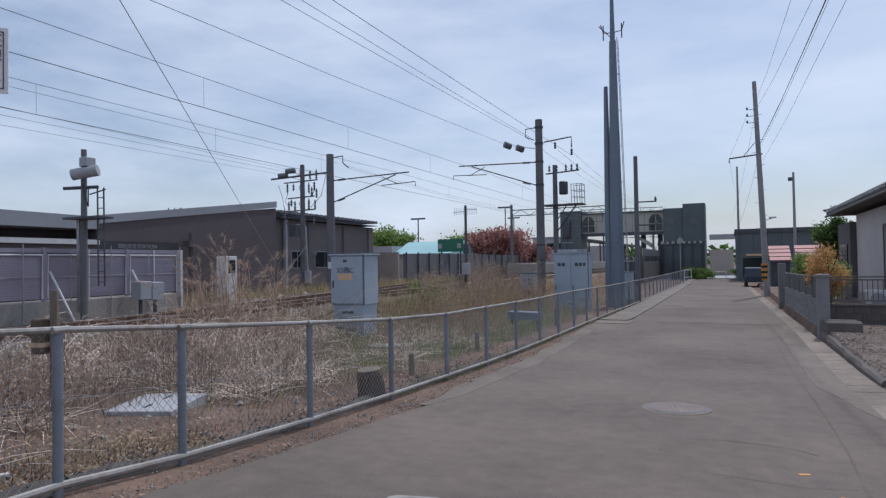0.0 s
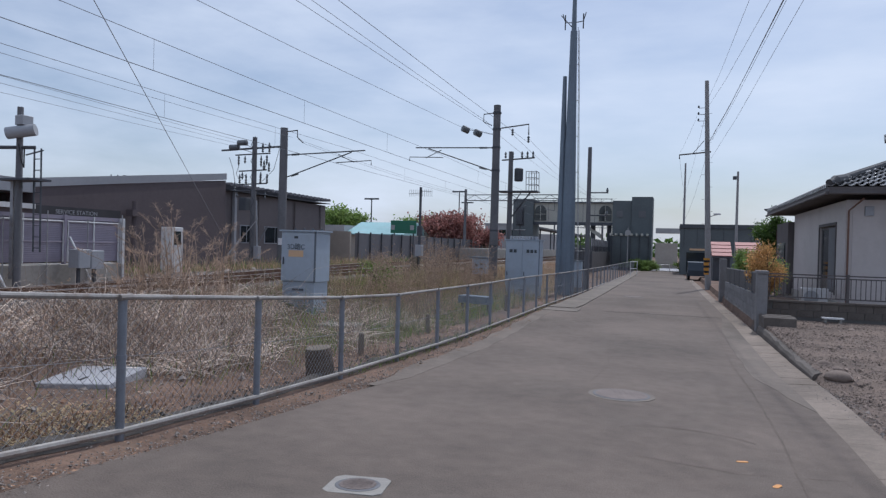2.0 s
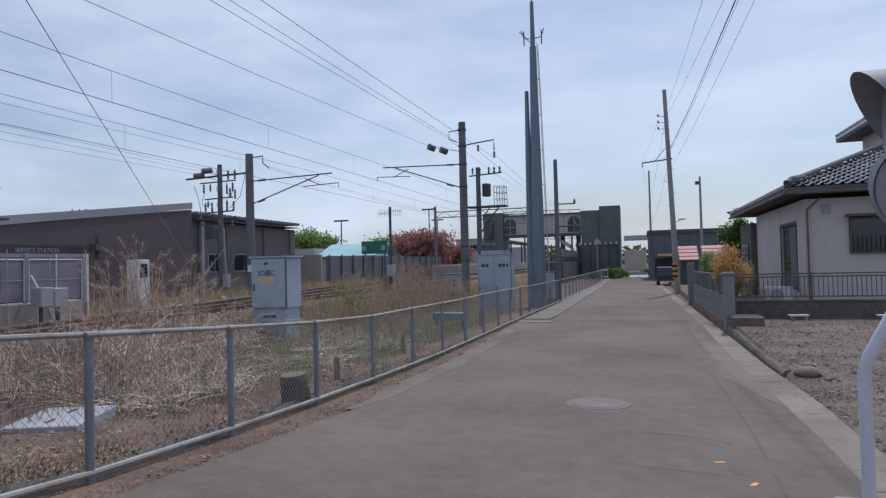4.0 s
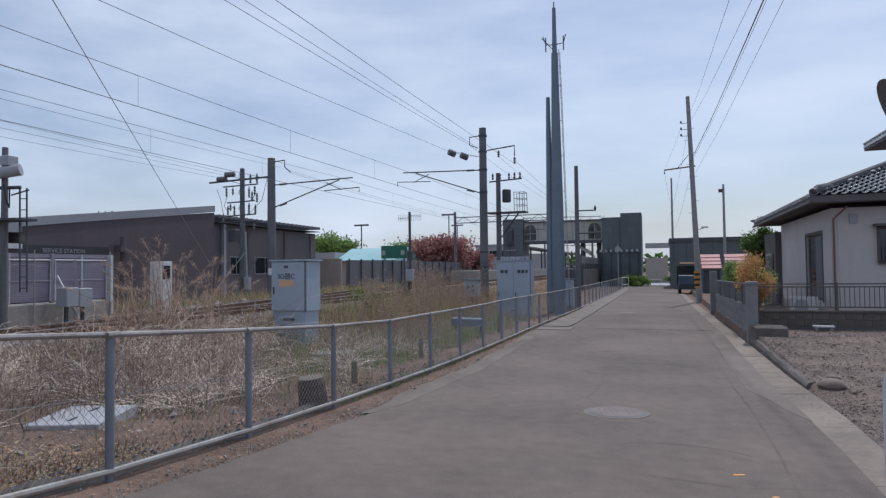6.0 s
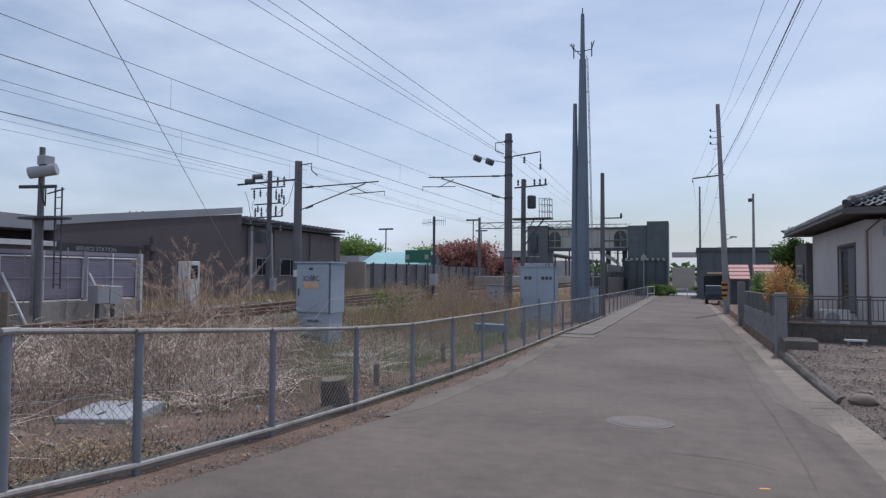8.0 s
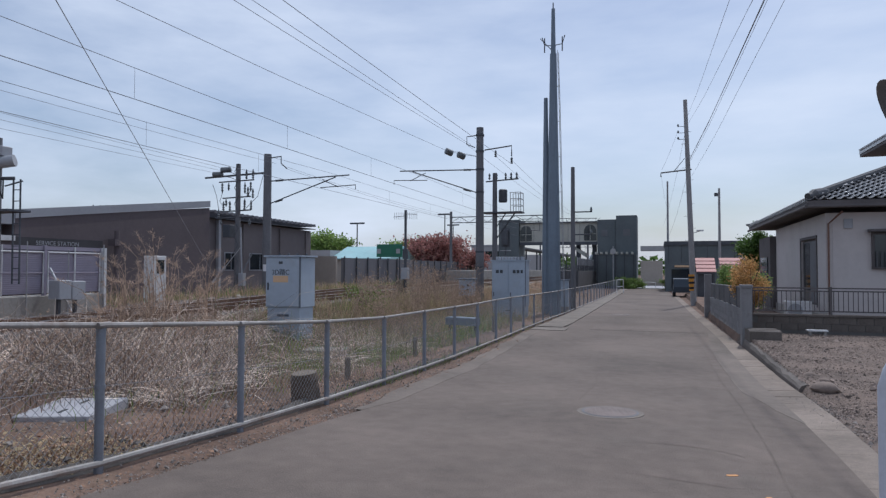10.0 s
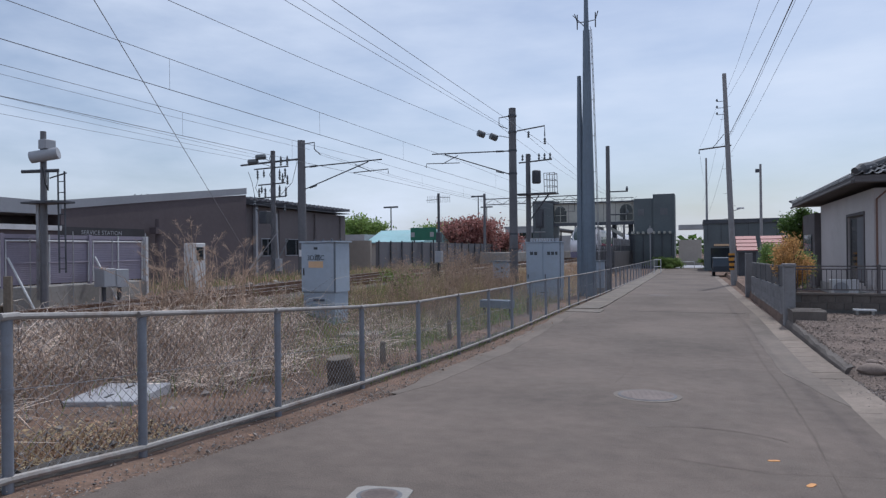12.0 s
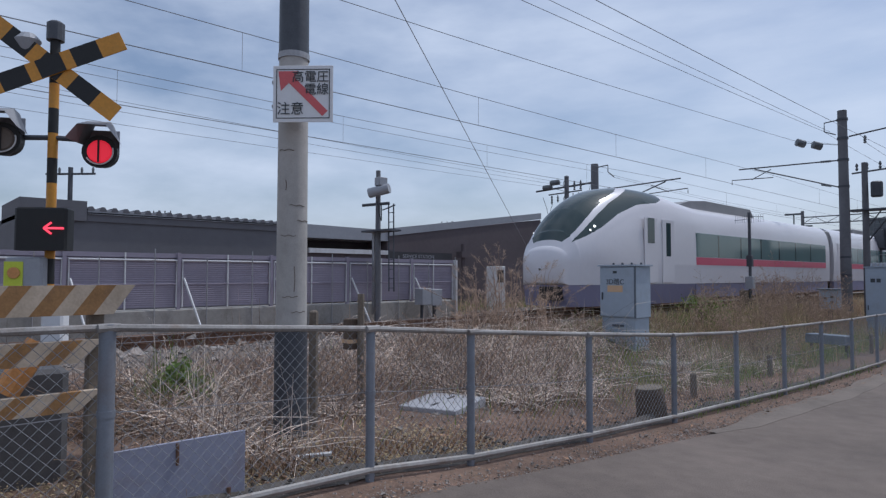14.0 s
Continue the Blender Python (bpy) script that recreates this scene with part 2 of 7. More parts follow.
    yellow=material("yellow_paint", (0.58, 0.26, 0.03), 0.5, vary=0.15, scale=8, bump=0.05, stain=(0.35, 0.2, 0.06), stain_amount=0.4),
    faded_yellow=material("faded_yellow", (0.52, 0.35, 0.17), 0.7, vary=0.2, scale=8, bump=0.1, stain=(0.3, 0.22, 0.15), stain_amount=0.5),
    faded_black=material("faded_black", (0.15, 0.12, 0.10), 0.7, vary=0.2, scale=8, bump=0.1),
    orange=material("orange_paint", (0.62, 0.29, 0.1), 0.7, vary=0.2, scale=20, bump=0.1),
    pale_orange=material("pale_orange_label", (0.62, 0.42, 0.26), 0.7, vary=0.1, bump=0.0),
    sign_white=material("sign_white", (0.74, 0.74, 0.76), 0.5, vary=0.05, scale=5, bump=0.02, stain=(0.55, 0.53, 0.5), stain_amount=0.3),
    sign_red=material("sign_red", (0.62, 0.12, 0.13), 0.5, vary=0.1, bump=0.0),
    ink=material("ink", (0.05, 0.06, 0.07), 0.6, vary=0.1, bump=0.0),
    lime=material("lime_label", (0.55, 0.62, 0.05), 0.5, vary=0.1, bump=0.0),
    red_roof=material("red_roof", (0.40, 0.15, 0.14), 0.6, vary=0.15, scale=3, bump=0.1),
    teal=material("teal_roof", (0.30, 0.50, 0.52), 0.6, vary=0.15, scale=1, bump=0.1, stain=(0.40, 0.50, 0.52), stain_amount=0.5),
    sign_green=material("green_panel", (0.03, 0.16, 0.10), 0.6, vary=0.1, bump=0.0),
    far_wall=material("far_wall", (0.36, 0.36, 0.37), 0.8, vary=0.15, scale=0.6, bump=0.0),
    beige_wall=material("beige_wall", (0.36, 0.32, 0.28), 0.85, vary=0.12, scale=1, bump=0.05),
    car_blue=material("car_blue", (0.04, 0.055, 0.075), 0.6, 0.0, vary=0.05, bump=0.0),
    tyre=material("tyre", (0.02, 0.02, 0.02), 0.9, vary=0.2, bump=0.1),
    lot_stone=material("lot_stone", (0.21, 0.165, 0.14), 0.92, vary=0.25, scale=12, bump=0.3, fine=60, by_island=0.65),
    mirror_grey=material("mirror_grey", (0.24, 0.245, 0.265), 0.6, vary=0.12, scale=5, bump=0.03),
    plastic=material("grey_plastic", (0.33, 0.34, 0.37), 0.6, vary=0.1, scale=5, bump=0.03),
    white_pole=material("white_pole", (0.55, 0.56, 0.62), 0.5, vary=0.08, scale=6, bump=0.03, stain=(0.4, 0.38, 0.4), stain_amount=0.3),
    rusty_sheet=material("painted_sheet", (0.28, 0.29, 0.38), 0.6, 0.0, vary=0.12, scale=5, bump=0.06, stain=(0.20, 0.13, 0.10), stain_amount=0.45),
    iron=material("cast_iron", (0.185, 0.15, 0.138), 0.75, 0.1, vary=0.2, scale=10, bump=0.3),
    red_lamp=glow("red_lamp", (0.9, 0.025, 0.05), 0.6),
    red_arrow=glow("red_arrow", (1.0, 0.06, 0.10), 1.5),
    head_lamp=glow("head_lamp", (1.0, 0.97, 0.9), 1.8),
)


# ---- mesh helpers ----
class Shape:
    """A growing mesh, from boxes, rods and lofts."""

    def __init__(self):
        self.v, self.f = [], []

    def add(self, verts, faces):
        k = len(self.v)
        self.v += [tuple(p) for p in verts]
        self.f += [tuple(i + k for i in q) for q in faces]
        return self

    def box(self, x0, x1, y0, y1, z0, z1, chamfer=0.0, m=None):
        c = min(chamfer, (x1 - x0) / 3, (y1 - y0) / 3)
        ring = [(x0 + c, y0), (x1 - c, y0), (x1, y0 + c), (x1, y1 - c), (x1 - c, y1), (x0 + c, y1), (x0, y1 - c), (x0, y0 + c)] if c > 0 else [(x0, y0), (x1, y0), (x1, y1), (x0, y1)]
        n = len(ring)
        cz = c * 0.7
        if c > 0 and (z1 - z0) > 3 * cz:
            mx, my = (x0 + x1) / 2, (y0 + y1) / 2
            inner = [(mx + (x - mx) * (1 - 2 * cz / (x1 - x0)), my + (y - my) * (1 - 2 * cz / (y1 - y0))) for x, y in ring]
            rings = [[(x, y, z0) for x, y in ring], [(x, y, z1 - cz) for x, y in ring], [(x, y, z1) for x, y in inner]]
        else:
            rings = [[(x, y, z) for x, y in ring] for z in (z0, z1)]
        if m is not None:
            rings = [[tuple(m @ Vector(p)) for p in r] for r in rings]
        return self.loft(rings, True)

    def loft(self, rings, caps=True, closed=True):
        n, verts, faces = len(rings[0]), [p for r in rings for p in r], []
        for i in range(len(rings) - 1):
            for j in range(n if closed else n - 1):
                a, b = i * n + j, i * n + (j + 1) % n
                faces.append((a, b, b + n, a + n))
        if caps:
            faces.append(tuple(reversed(range(n))))
            faces.append(tuple(range((len(rings) - 1) * n, len(rings) * n)))
        return self.add(verts, faces)

    def rod(self, points, radius, sides=8, caps=True):
        """A tube along points; radius a number or one for each point."""
        pts = [Vector(p) for p in points]
        rad = radius if isinstance(radius, (list, tuple)) else [radius] * len(pts)
        rings, side = [], None
        for i, p in enumerate(pts):
            d = (pts[min(i + 1, len(pts) - 1)] - pts[max(i - 1, 0)]).normalized()
            if side is None:
                side = d.orthogonal().normalized()
            side = (side - d * side.dot(d)).normalized()
            up = d.cross(side)
            rings.append([p + (side * math.cos(2 * math.pi * k / sides) + up * math.sin(2 * math.pi * k / sides)) * rad[i] for k in range(sides)])
        return self.loft(rings, caps)

    def disc_stack(self, x, y, levels, sides=12):
        """A turned solid: levels of (z, radius)."""
        return self.loft([[(x + r * math.cos(2 * math.pi * k / sides), y + r * math.sin(2 * math.pi * k / sides), z) for k in range(sides)] for z, r in levels])

    def mesh(self, name, smooth=False):
        me = bpy.data.meshes.new(name)
        me.from_pydata(self.v, [], self.f)
        me.validate()
        if smooth:
            me.polygons.foreach_set("use_smooth", [True] * len(me.polygons))
            me.set_sharp_from_angle(angle=radians(40))
        me.update()
        return me


def thing(name, label, category, at=(0, 0, 0), turn=0.0, group="", kind=""):
    ob = new(name)
    ob.empty_display_size = 0.2
    ob.matrix_basis = pose(*at, 0, 0, turn)
    return tagged(ob, label, category, group, kind)


def part(name, shape, mat, parent=None, label="", smooth=False):
    me = shape.mesh(name, smooth) if isinstance(shape, Shape) else shape
    if not me.materials:
        me.materials.append(M[mat])
    ob = new(name, me)
    ob.parent = parent
    return tagged(ob, label)


def solo(name, shape, mat, label, category, group="", kind="", smooth=False):
    return tagged(part(name, shape, mat, None, smooth=smooth), label, category, group, kind)


def share(name, mesh_ob, parent, m):
    ob = new(name, mesh_ob.data)
    ob.parent = parent
    ob.matrix_basis = m
    return ob


def lettering(text, size, mat, parent, m, name="lettering", depth=0.002):
    """Words as a flat mesh, lying in the local xy plane of m, centred."""
    cu = bpy.data.curves.new(name, "FONT")
    cu.body, cu.size, cu.extrude, cu.align_x, cu.align_y = text, size, depth, "CENTER", "CENTER"
    tmp = new(name, cu)
    me = bpy.data.meshes.new_from_object(tmp.evaluated_get(bpy.context.evaluated_depsgraph_get()))
    bpy.data.objects.remove(tmp)
    me.materials.clear()
    me.materials.append(M[mat])
    ob = new(name, me)
    ob.parent = parent
    ob.matrix_basis = m
    return ob


def sag(a, b, drop, n=10):
    a, b = Vector(a), Vector(b)
    return [a.lerp(b, i / n) - Vector((0, 0, 4 * drop * (i / n) * (1 - i / n))) for i in range(n + 1)]


rng = np.random.default_rng(7)
PROFILE = ((-400, 0.15), (-3, 0.12), (0, 0.06), (2.9, 0.0), (4, -0.11), (5.85, -0.22), (7.7, -0.30), (9.5, -0.36), (11.5, -0.42), (13.4, -0.46), (17, -0.5), (21, -0.52), (31, -0.62), (60, -0.75), (4000, -0.75))
RAIL_Z = 0.45
TRACK_X = -12.0


def road_z(y):
    return float(np.interp(y, [a for a, b in PROFILE], [b for a, b in PROFILE]))


def siding_x(y):
    """The passing loop leaves the main track by a turnout and runs beside it."""
    s = min(max((y - 6) / 30, 0), 1)
    return TRACK_X - 3.8 * s * s * (3 - 2 * s)


def ground_z(x, y):
    r = road_z(y)
    if x > -4.6:
        lot = min(max((x - 2.12) / 0.06, 0), 1) * min(max((y - 10.2) / 1.2, 0), 1)
        return r + (0.13 + 0.15 * min(max((y - 12) / 5, 0), 1)) * lot if y < 60 else r
    bed, far = 0.22, 0.0
    if x > -7:
        z = r
    elif x > -10:
        k = (-7 - x) / 3
        z = r + (bed - r) * k * k * (3 - 2 * k)
    elif x > -18.5:
        z = bed
    else:
        k = min((-18.5 - x) / 3, 1)
        z = bed + (far - bed) * k
    if y > 70:
        z = z * max(0, 1 - (y - 70) / 20) + r * min(1, (y - 70) / 20)
    return z


# ---- ground, road, track bed ----
def sheet(name, xs, ys, zfun, mat, label, category, off=0.0):
    s = Shape()
    nx, ny = len(xs), len(ys)
    verts = [(x, y, zfun(x, y) + off) for y in ys for x in xs]
    faces = [(j * nx + i, j * nx + i + 1, (j + 1) * nx + i + 1, (j + 1) * nx + i) for j in range(ny - 1) for i in range(nx - 1)]
    return solo(name, s.add(verts, faces), mat, label, category, kind="structure", smooth=True)


def spread(*stretches):
    out = []
    for a, b, step in stretches:
        out += list(np.arange(a, b, step))
    return [float(v) for v in out] + [float(stretches[-1][1])]


gx = [-3000, -600, -200, -90] + spread((-60, -24, 4), (-24, -4.5, 0.5), (-4.5, 2.0, 0.8), (2.0, 2.4, 0.06), (2.4, 3.4, 0.5), (3.4, 12, 1.5)) + [20, 40, 90, 300, 3000]
gy = [-3000, -300, -60, -20] + spread((-12, 0, 2), (0, 24, 0.6), (24, 60, 3)) + [70, 80, 90, 110, 160, 300, 800, 3500]
sheet("ground", gx, gy, lambda x, y: ground_z(x, y) - 0.035 + (0.05 * noise.noise(Vector((x * 0.8, y * 0.8, 0))) if -10 < x < -4.7 and 0 < y < 40 else 0), "soil", "bare brown soil with dry litter beside the railway", "ground")

ry = spread((-14, 0, 2), (0, 24, 0.8), (24, 78, 3))


def strip(name, x_left, x_right, ys, mat, label, category, off, cols=5, sides=0.06):
    s = Shape()
    verts, faces = [], []
    for y in ys:
        a, b = x_left(y), x_right(y)
        z = road_z(y) + off
        verts += [(a, y, z - sides)] + [(a + (b - a) * i / cols, y, z) for i in range(cols + 1)] + [(b, y, z - sides)]
    n = cols + 3
    for j in range(len(ys) - 1):
        faces += [(j * n + i, j * n + i + 1, (j + 1) * n + i + 1, (j + 1) * n + i) for i in range(n - 1)]
    return solo(name, s.add(verts, faces), mat, label, category, kind="structure")


def road_left(y):
    return float(np.interp(y, (-14, 0, 3.8, 6.3, 7.6, 8.2, 9.8, 12, 14, 20, 21.6, 22.5, 78), (-3.9, -3.78, -3.77, -3.69, -3.6, -3.46, -3.46, -3.42, -3.5, -3.72, -3.7, -3.12, -3.3))) + 0.05 * noise.noise(Vector((0, y * 1.3, 4)))


def road_right(y):
    return float(np.interp(y, (-14, 0, 5, 7, 8.7, 10, 12, 15, 20, 29, 36, 51, 78), (1.0, 1.35, 1.52, 1.62, 1.65, 1.65, 1.62, 1.64, 1.66, 1.58, 1.48, 1.3, 0.9)))


strip("road", road_left, road_right, ry, "asphalt", "worn grey asphalt lane with stains and tyre marks", "road", 0.0, 6)
gutter_width = lambda y: float(np.interp(y, (0, 5, 7, 9, 11, 16, 20, 60), (0.44, 0.42, 0.36, 0.42, 0.44, 0.42, 0.36, 0.32)))
gut = thing("gutter", "pale worn concrete gutter slabs along the lane", "gutter", kind="structure")
y = -6.0
while y < 58:
    step = 0.6 if y < 40 else 3.0
    xa, xb = road_right(y), road_right(y + step)
    wa, wb = gutter_width(y), gutter_width(y + step)
    za, zb = road_z(y) + 0.008 + rng.uniform(-0.002, 0.003), road_z(y + step) + 0.008 + rng.uniform(-0.002, 0.003)
    y2 = y + step - 0.006
    part("gutter_slab", Shape().add([(xa, y, za - 0.1), (xa + wa, y, za - 0.1), (xb + wb, y2, zb - 0.1), (xb, y2, zb - 0.1), (xa, y, za - 0.012), (xa + wa, y, za + 0.012), (xb + wb, y2, zb + 0.012), (xb, y2, zb - 0.012)],
                                    [(3, 2, 1, 0), (4, 5, 6, 7), (0, 1, 5, 4), (1, 2, 6, 5), (2, 3, 7, 6), (3, 0, 4, 7)]), "gutter", gut)
    y += step
strip("road_apron", lambda y: road_left(y) - 0.12 - 0.26 * min(max((y - 7.6) / 1.2, 0), 1) + 0.07 * noise.noise(Vector((3, y * 1.1, 0))), lambda y: road_left(y) + 0.02, spread((7.4, 22.2, 0.4)), "dusty", "worn pale concrete apron along the lane edge", "pavement", 0.004, 2, 0.008)
strip("dusty_edge", lambda y: road_right(y) - 0.42 * min(max((y - 8.6) / 2.5, 0), 1) * min(max((24 - y) / 6, 0), 1) - 0.05 * noise.noise(Vector((7, y * 0.9, 0))), lambda y: road_right(y) + 0.01, spread((8.7, 23.5, 0.4)), "dusty", "dusty worn edge of the asphalt", "road", 0.003, 2, 0.004)
strip("pavement", lambda y: road_left(y) - 0.95, road_left, spread((22.4, 76, 2)), "worn", "concrete strip along the fence foot", "pavement", 0.03, 2, 0.1)
crossing = Shape()
cx = spread((-21, -3.5, 0.7))
crossing.loft([[(x, y, max(ground_z(x, 0), min(RAIL_Z, road_z(0) + max(0, -4 - x) * 0.055)) + 0.004) for x in cx] for y in (-7, -3, 0.55)], False, False)
solo("crossing_road", crossing, "asphalt", "asphalt approach of the level crossing", "road", kind="structure")


# gravel lot on the right
lot_rows = []
for y in spread((-6, 19.8, 0.3)):
    x0 = road_right(y) + gutter_width(y) - 0.02
    xs = [x0 + d for d in (0, 0.06, 0.12, 0.18, 0.24, 0.32, 0.5, 0.8, 1.2, 1.8, 2.8, 4.2, 6, 8, 10, 14)]
    lot_rows.append([(x, y, ground_z(x, y) + 0.006 + 0.014 * noise.noise(Vector((x * 1.5, y * 1.5, 2)))) for x in xs])
solo("gravel_lot", Shape().loft(lot_rows, False, False), "gravel", "brown gravel yard with scattered stones", "yard", kind="structure", smooth=True)


# ---- railway track ----
def track(name, xfun, y0, y1, label):
    t = thing(name, label, "railway track", kind="structure")
    for side in (-0.56, 0.56):
        pts = spread((y0, min(y1, 60), 2), (min(y1, 60), y1, 15)) if y1 > 60 else spread((y0, y1, 2))
        prof = [(-0.06, -0.15), (0.06, -0.15), (0.06, -0.135), (0.012, -0.12), (0.012, -0.04), (0.033, -0.03), (0.033, 0), (-0.033, 0), (-0.033, -0.03), (-0.012, -0.04), (-0.012, -0.12), (-0.06, -0.135)]
        part("rail", Shape().loft([[(xfun(y) + side + px, y, RAIL_Z + pz) for px, pz in prof] for y in pts]), "rail", t, "rust-brown steel rail")
        part("rail_head", Shape().loft([[(xfun(y) + side + px, y, RAIL_Z + pz) for px, pz in ((-0.024, 0.001), (0.024, 0.001), (0.024, 0.004), (-0.024, 0.004))] for y in pts]), "rail_top", t, "polished running surface")
    first = None
    y = y0 + 0.4
    while y < min(y1, 75):
        if first is None:
            first = part("sleeper", Shape().box(-1.0, 1.0, -0.11, 0.11, -0.14, 0.0, 0.02), "concrete", t)
            first.matrix_basis = pose(xfun(y), y, RAIL_Z - 0.15)
        else:
            share("sleeper", first, t, pose(xfun(y), y, RAIL_Z - 0.15 + rng.uniform(-0.01, 0.01), 0, 0, rng.uniform(-1, 1)))
        y += 0.62
    return t


track("main_track", lambda y: TRACK_X, -20, 420, "main railway track of steel rails on sleepers")
track("siding_track", siding_x, 9, 160, "passing loop of steel rails on sleepers")
bed = Shape()
for cxs, y0, y1 in ((lambda y: TRACK_X, -20, 160), (siding_x, 9, 160)):
    bed.loft([[(cxs(y) + a, y, b) for a, b in ((-1.9, 0.12), (-1.35, 0.29), (1.35, 0.295), (1.9, 0.12))] for y in spread((y0, 60, 1.5), (60, y1, 10))], False, False)
solo("ballast_bed", bed, "ballast", "grey-brown ballast shoulder under the rails", "ballast", kind="structure")


# ---- chain-link fence along the lane ----
FENCE_X = -4.3
posts_y = [-2.9, -0.9, 1.03, 2.92, 4.03, 5.86, 7.74]
while posts_y[-1] < 72:
    posts_y.append(posts_y[-1] + 1.9)


def fence_x(y):
    return FENCE_X + (0.3 * min(max((y - 26) / 30, 0), 1))


def fence_top(y):
    return float(np.interp(y, (-3, 1.03, 2.92, 4.03, 5.86, 7.74, 9.5, 11.5, 13.4, 15.4, 18, 26, 40, 80), (1.28, 1.25, 1.14, 1.05, 0.915, 0.79, 0.71, 0.69, 0.665, 0.645, 0.65, 0.55, 0.48, 0.42)))


def wire_net(y0, y1, x, zb0, zb1, zt0, zt1, pitch, r):
    """Crossing diagonal wires between two posts, clipped to the sloping panel."""
    s = Shape()
    w, h = y1 - y0, ((zt0 - zb0) + (zt1 - zb1)) / 2
    n = int((w + h) / pitch)
    for lean in (0, 1):
        for i in range(1, n):
            c = i * pitch
            a, b = max(0, c - h), min(w, c)
            if b - a < 0.02:
                continue
            pts = []
            for u in (a, b):
                v = min(max((c - u) / h, 0), 1)
                k = u / w if not lean else 1 - u / w
                zb, zt = zb0 + (zb1 - zb0) * k, zt0 + (zt1 - zt0) * k
                pts.append(Vector((x + (0.004 if lean else -0.004), y0 + k * w, zb + (zt - zb) * v)))
            s.rod(pts, r, 3, False)
    return s


fence = thing("chain_link_fence", "grey-blue steel chain-link fence with pipe rails", "fence", kind="structure")
for i, y in enumerate(posts_y):
    x, zt, zb = fence_x(y), fence_top(y), road_z(y) - 0.1
    r = 0.046 if i == 2 else 0.036
    p = Shape().rod([(x, y, zb), (x, y, zt - 0.02)], r, 12).rod([(x, y, zt - 0.03), (x, y, zt + 0.022)], r + 0.006, 12)
    mid = zt - 0.5
    p.rod([(x, y, mid - 0.02), (x, y, mid + 0.02)], r + 0.005, 12)
    part("post", p, "post_blue", fence, smooth=True)
    if i + 1 < len(posts_y):
        y2 = posts_y[i + 1]
        x2, zt2 = fence_x(y2), fence_top(y2)
        part("top_rail", Shape().rod([(x, y, zt), (x2, y2, zt2)], 0.023, 8), "pipe", fence, "weathered galvanised pipe", smooth=True)
        b1, b2 = road_z(y) + 0.05, road_z(y2) + 0.05
        part("bottom_rail", Shape().rod([(x + 0.02, y, b1), (x2 + 0.02, y2, b2)], 0.028, 8), "pipe", fence, smooth=True)
        if y < 30:
            part("tension_wire", Shape().rod([(x - 0.03, y, zt - 0.5), (x2 - 0.03, (y + y2) / 2, (zt + zt2) / 2 - 0.51), (x2 - 0.03, y2, zt2 - 0.5)], 0.0035, 4), "galv", fence)
            part("clamp", Shape().rod([(x + 0.03, y - 0.06, zt), (x + 0.03, y + 0.06, zt)], 0.027, 8), "pipe", fence)
        if y < 50:
            part("wire_mesh", wire_net(y, y2, x, b1, b2, zt, zt2, 0.079 if y < 20 else 0.13, 0.002 if y < 20 else 0.0018), "mesh_wire" if y < 12 else "far_mesh", fence, "diamond wire mesh")


# ---- equipment cabinets beside the track ----
def cabinet(at, turn, w, d, h, plinth, label, text=None, bars=(), doors=1, feet=0.25):
    c = thing("equipment_cabinet", label, "cabinet", at, turn)
    part("plinth", Shape().box(-w / 2 + 0.03, w / 2 - 0.03, -d / 2 + 0.03, d / 2 - 0.03, -feet, plinth, 0.01), "cabinet", c, "lower equipment housing")
    part("footing", Shape().box(-w / 2 - 0.12, w / 2 + 0.12, -d / 2 - 0.12, d / 2 + 0.12, -feet - 0.3, -feet + 0.12, 0.02), "concrete", c)
    part("body", Shape().box(-w / 2, w / 2, -d / 2, d / 2, plinth + 0.004, h - 0.04, 0.012), "cabinet", c)
    part("roof", Shape().box(-w / 2 - 0.05, w / 2 + 0.05, -d / 2 - 0.05, d / 2 + 0.05, h - 0.038, h, 0.02), "cabinet", c, "overhanging sheet-steel roof")
    dw = w / doors
    for k in range(doors):
        x0 = -w / 2 + k * dw
        door = part("door", Shape().box(x0 + 0.015, x0 + dw - 0.015, -d / 2 - 0.022, -d / 2 - 0.003, plinth + 0.03, h - 0.07, 0.006), "cabinet", c)
        hx = x0 + (0.08 if k == doors - 1 and doors > 1 else 0.07)
        part("handle", Shape().box(hx, hx + 0.03, -d / 2 - 0.05, -d / 2 - 0.023, plinth + 0.42, plinth + 0.6, 0.005), "steel_dark", door, "black latch handle")
    part("corner_trim", Shape().box(w / 2 - 0.02, w / 2 + 0.008, -d / 2 - 0.026, -d / 2 + 0.02, plinth, h - 0.04), "cabinet_edge", c)
    part("vent", Shape().box(-0.16, 0.16, -d / 2 + 0.012, -d / 2 + 0.028, plinth - 0.22, plinth - 0.17), "cabinet_edge", c)
    for k in range(4):
        part("roof_bolt", Shape().disc_stack(-w / 2 + 0.1 + k * (w - 0.2) / 3, 0.1, ((h, 0.03), (h + 0.05, 0.025), (h + 0.06, 0.015))), "steel_dark", c)
    if text:
        lettering(text, 0.17, "ink", c, pose(-0.05, -d / 2 - 0.026, h - 0.42, 90, 0, 0))
    for x, z, bw, bh, mat in bars:
        part("label_plate", Shape().box(x - bw / 2, x + bw / 2, -d / 2 - 0.027, -d / 2 - 0.0225, z - bh / 2, z + bh / 2), mat, c)
    return c


cabinet((-8.69, 13.75, -0.30), 0, 0.97, 0.7, 2.13, 0.86, "pale blue-grey steel signalling cabinet with a labelled door", "3D踏C",
        ((-0.05, 1.95, 0.11, 0.06, "ink"), (-0.05, 1.55, 0.42, 0.16, "pale_orange")), 1)
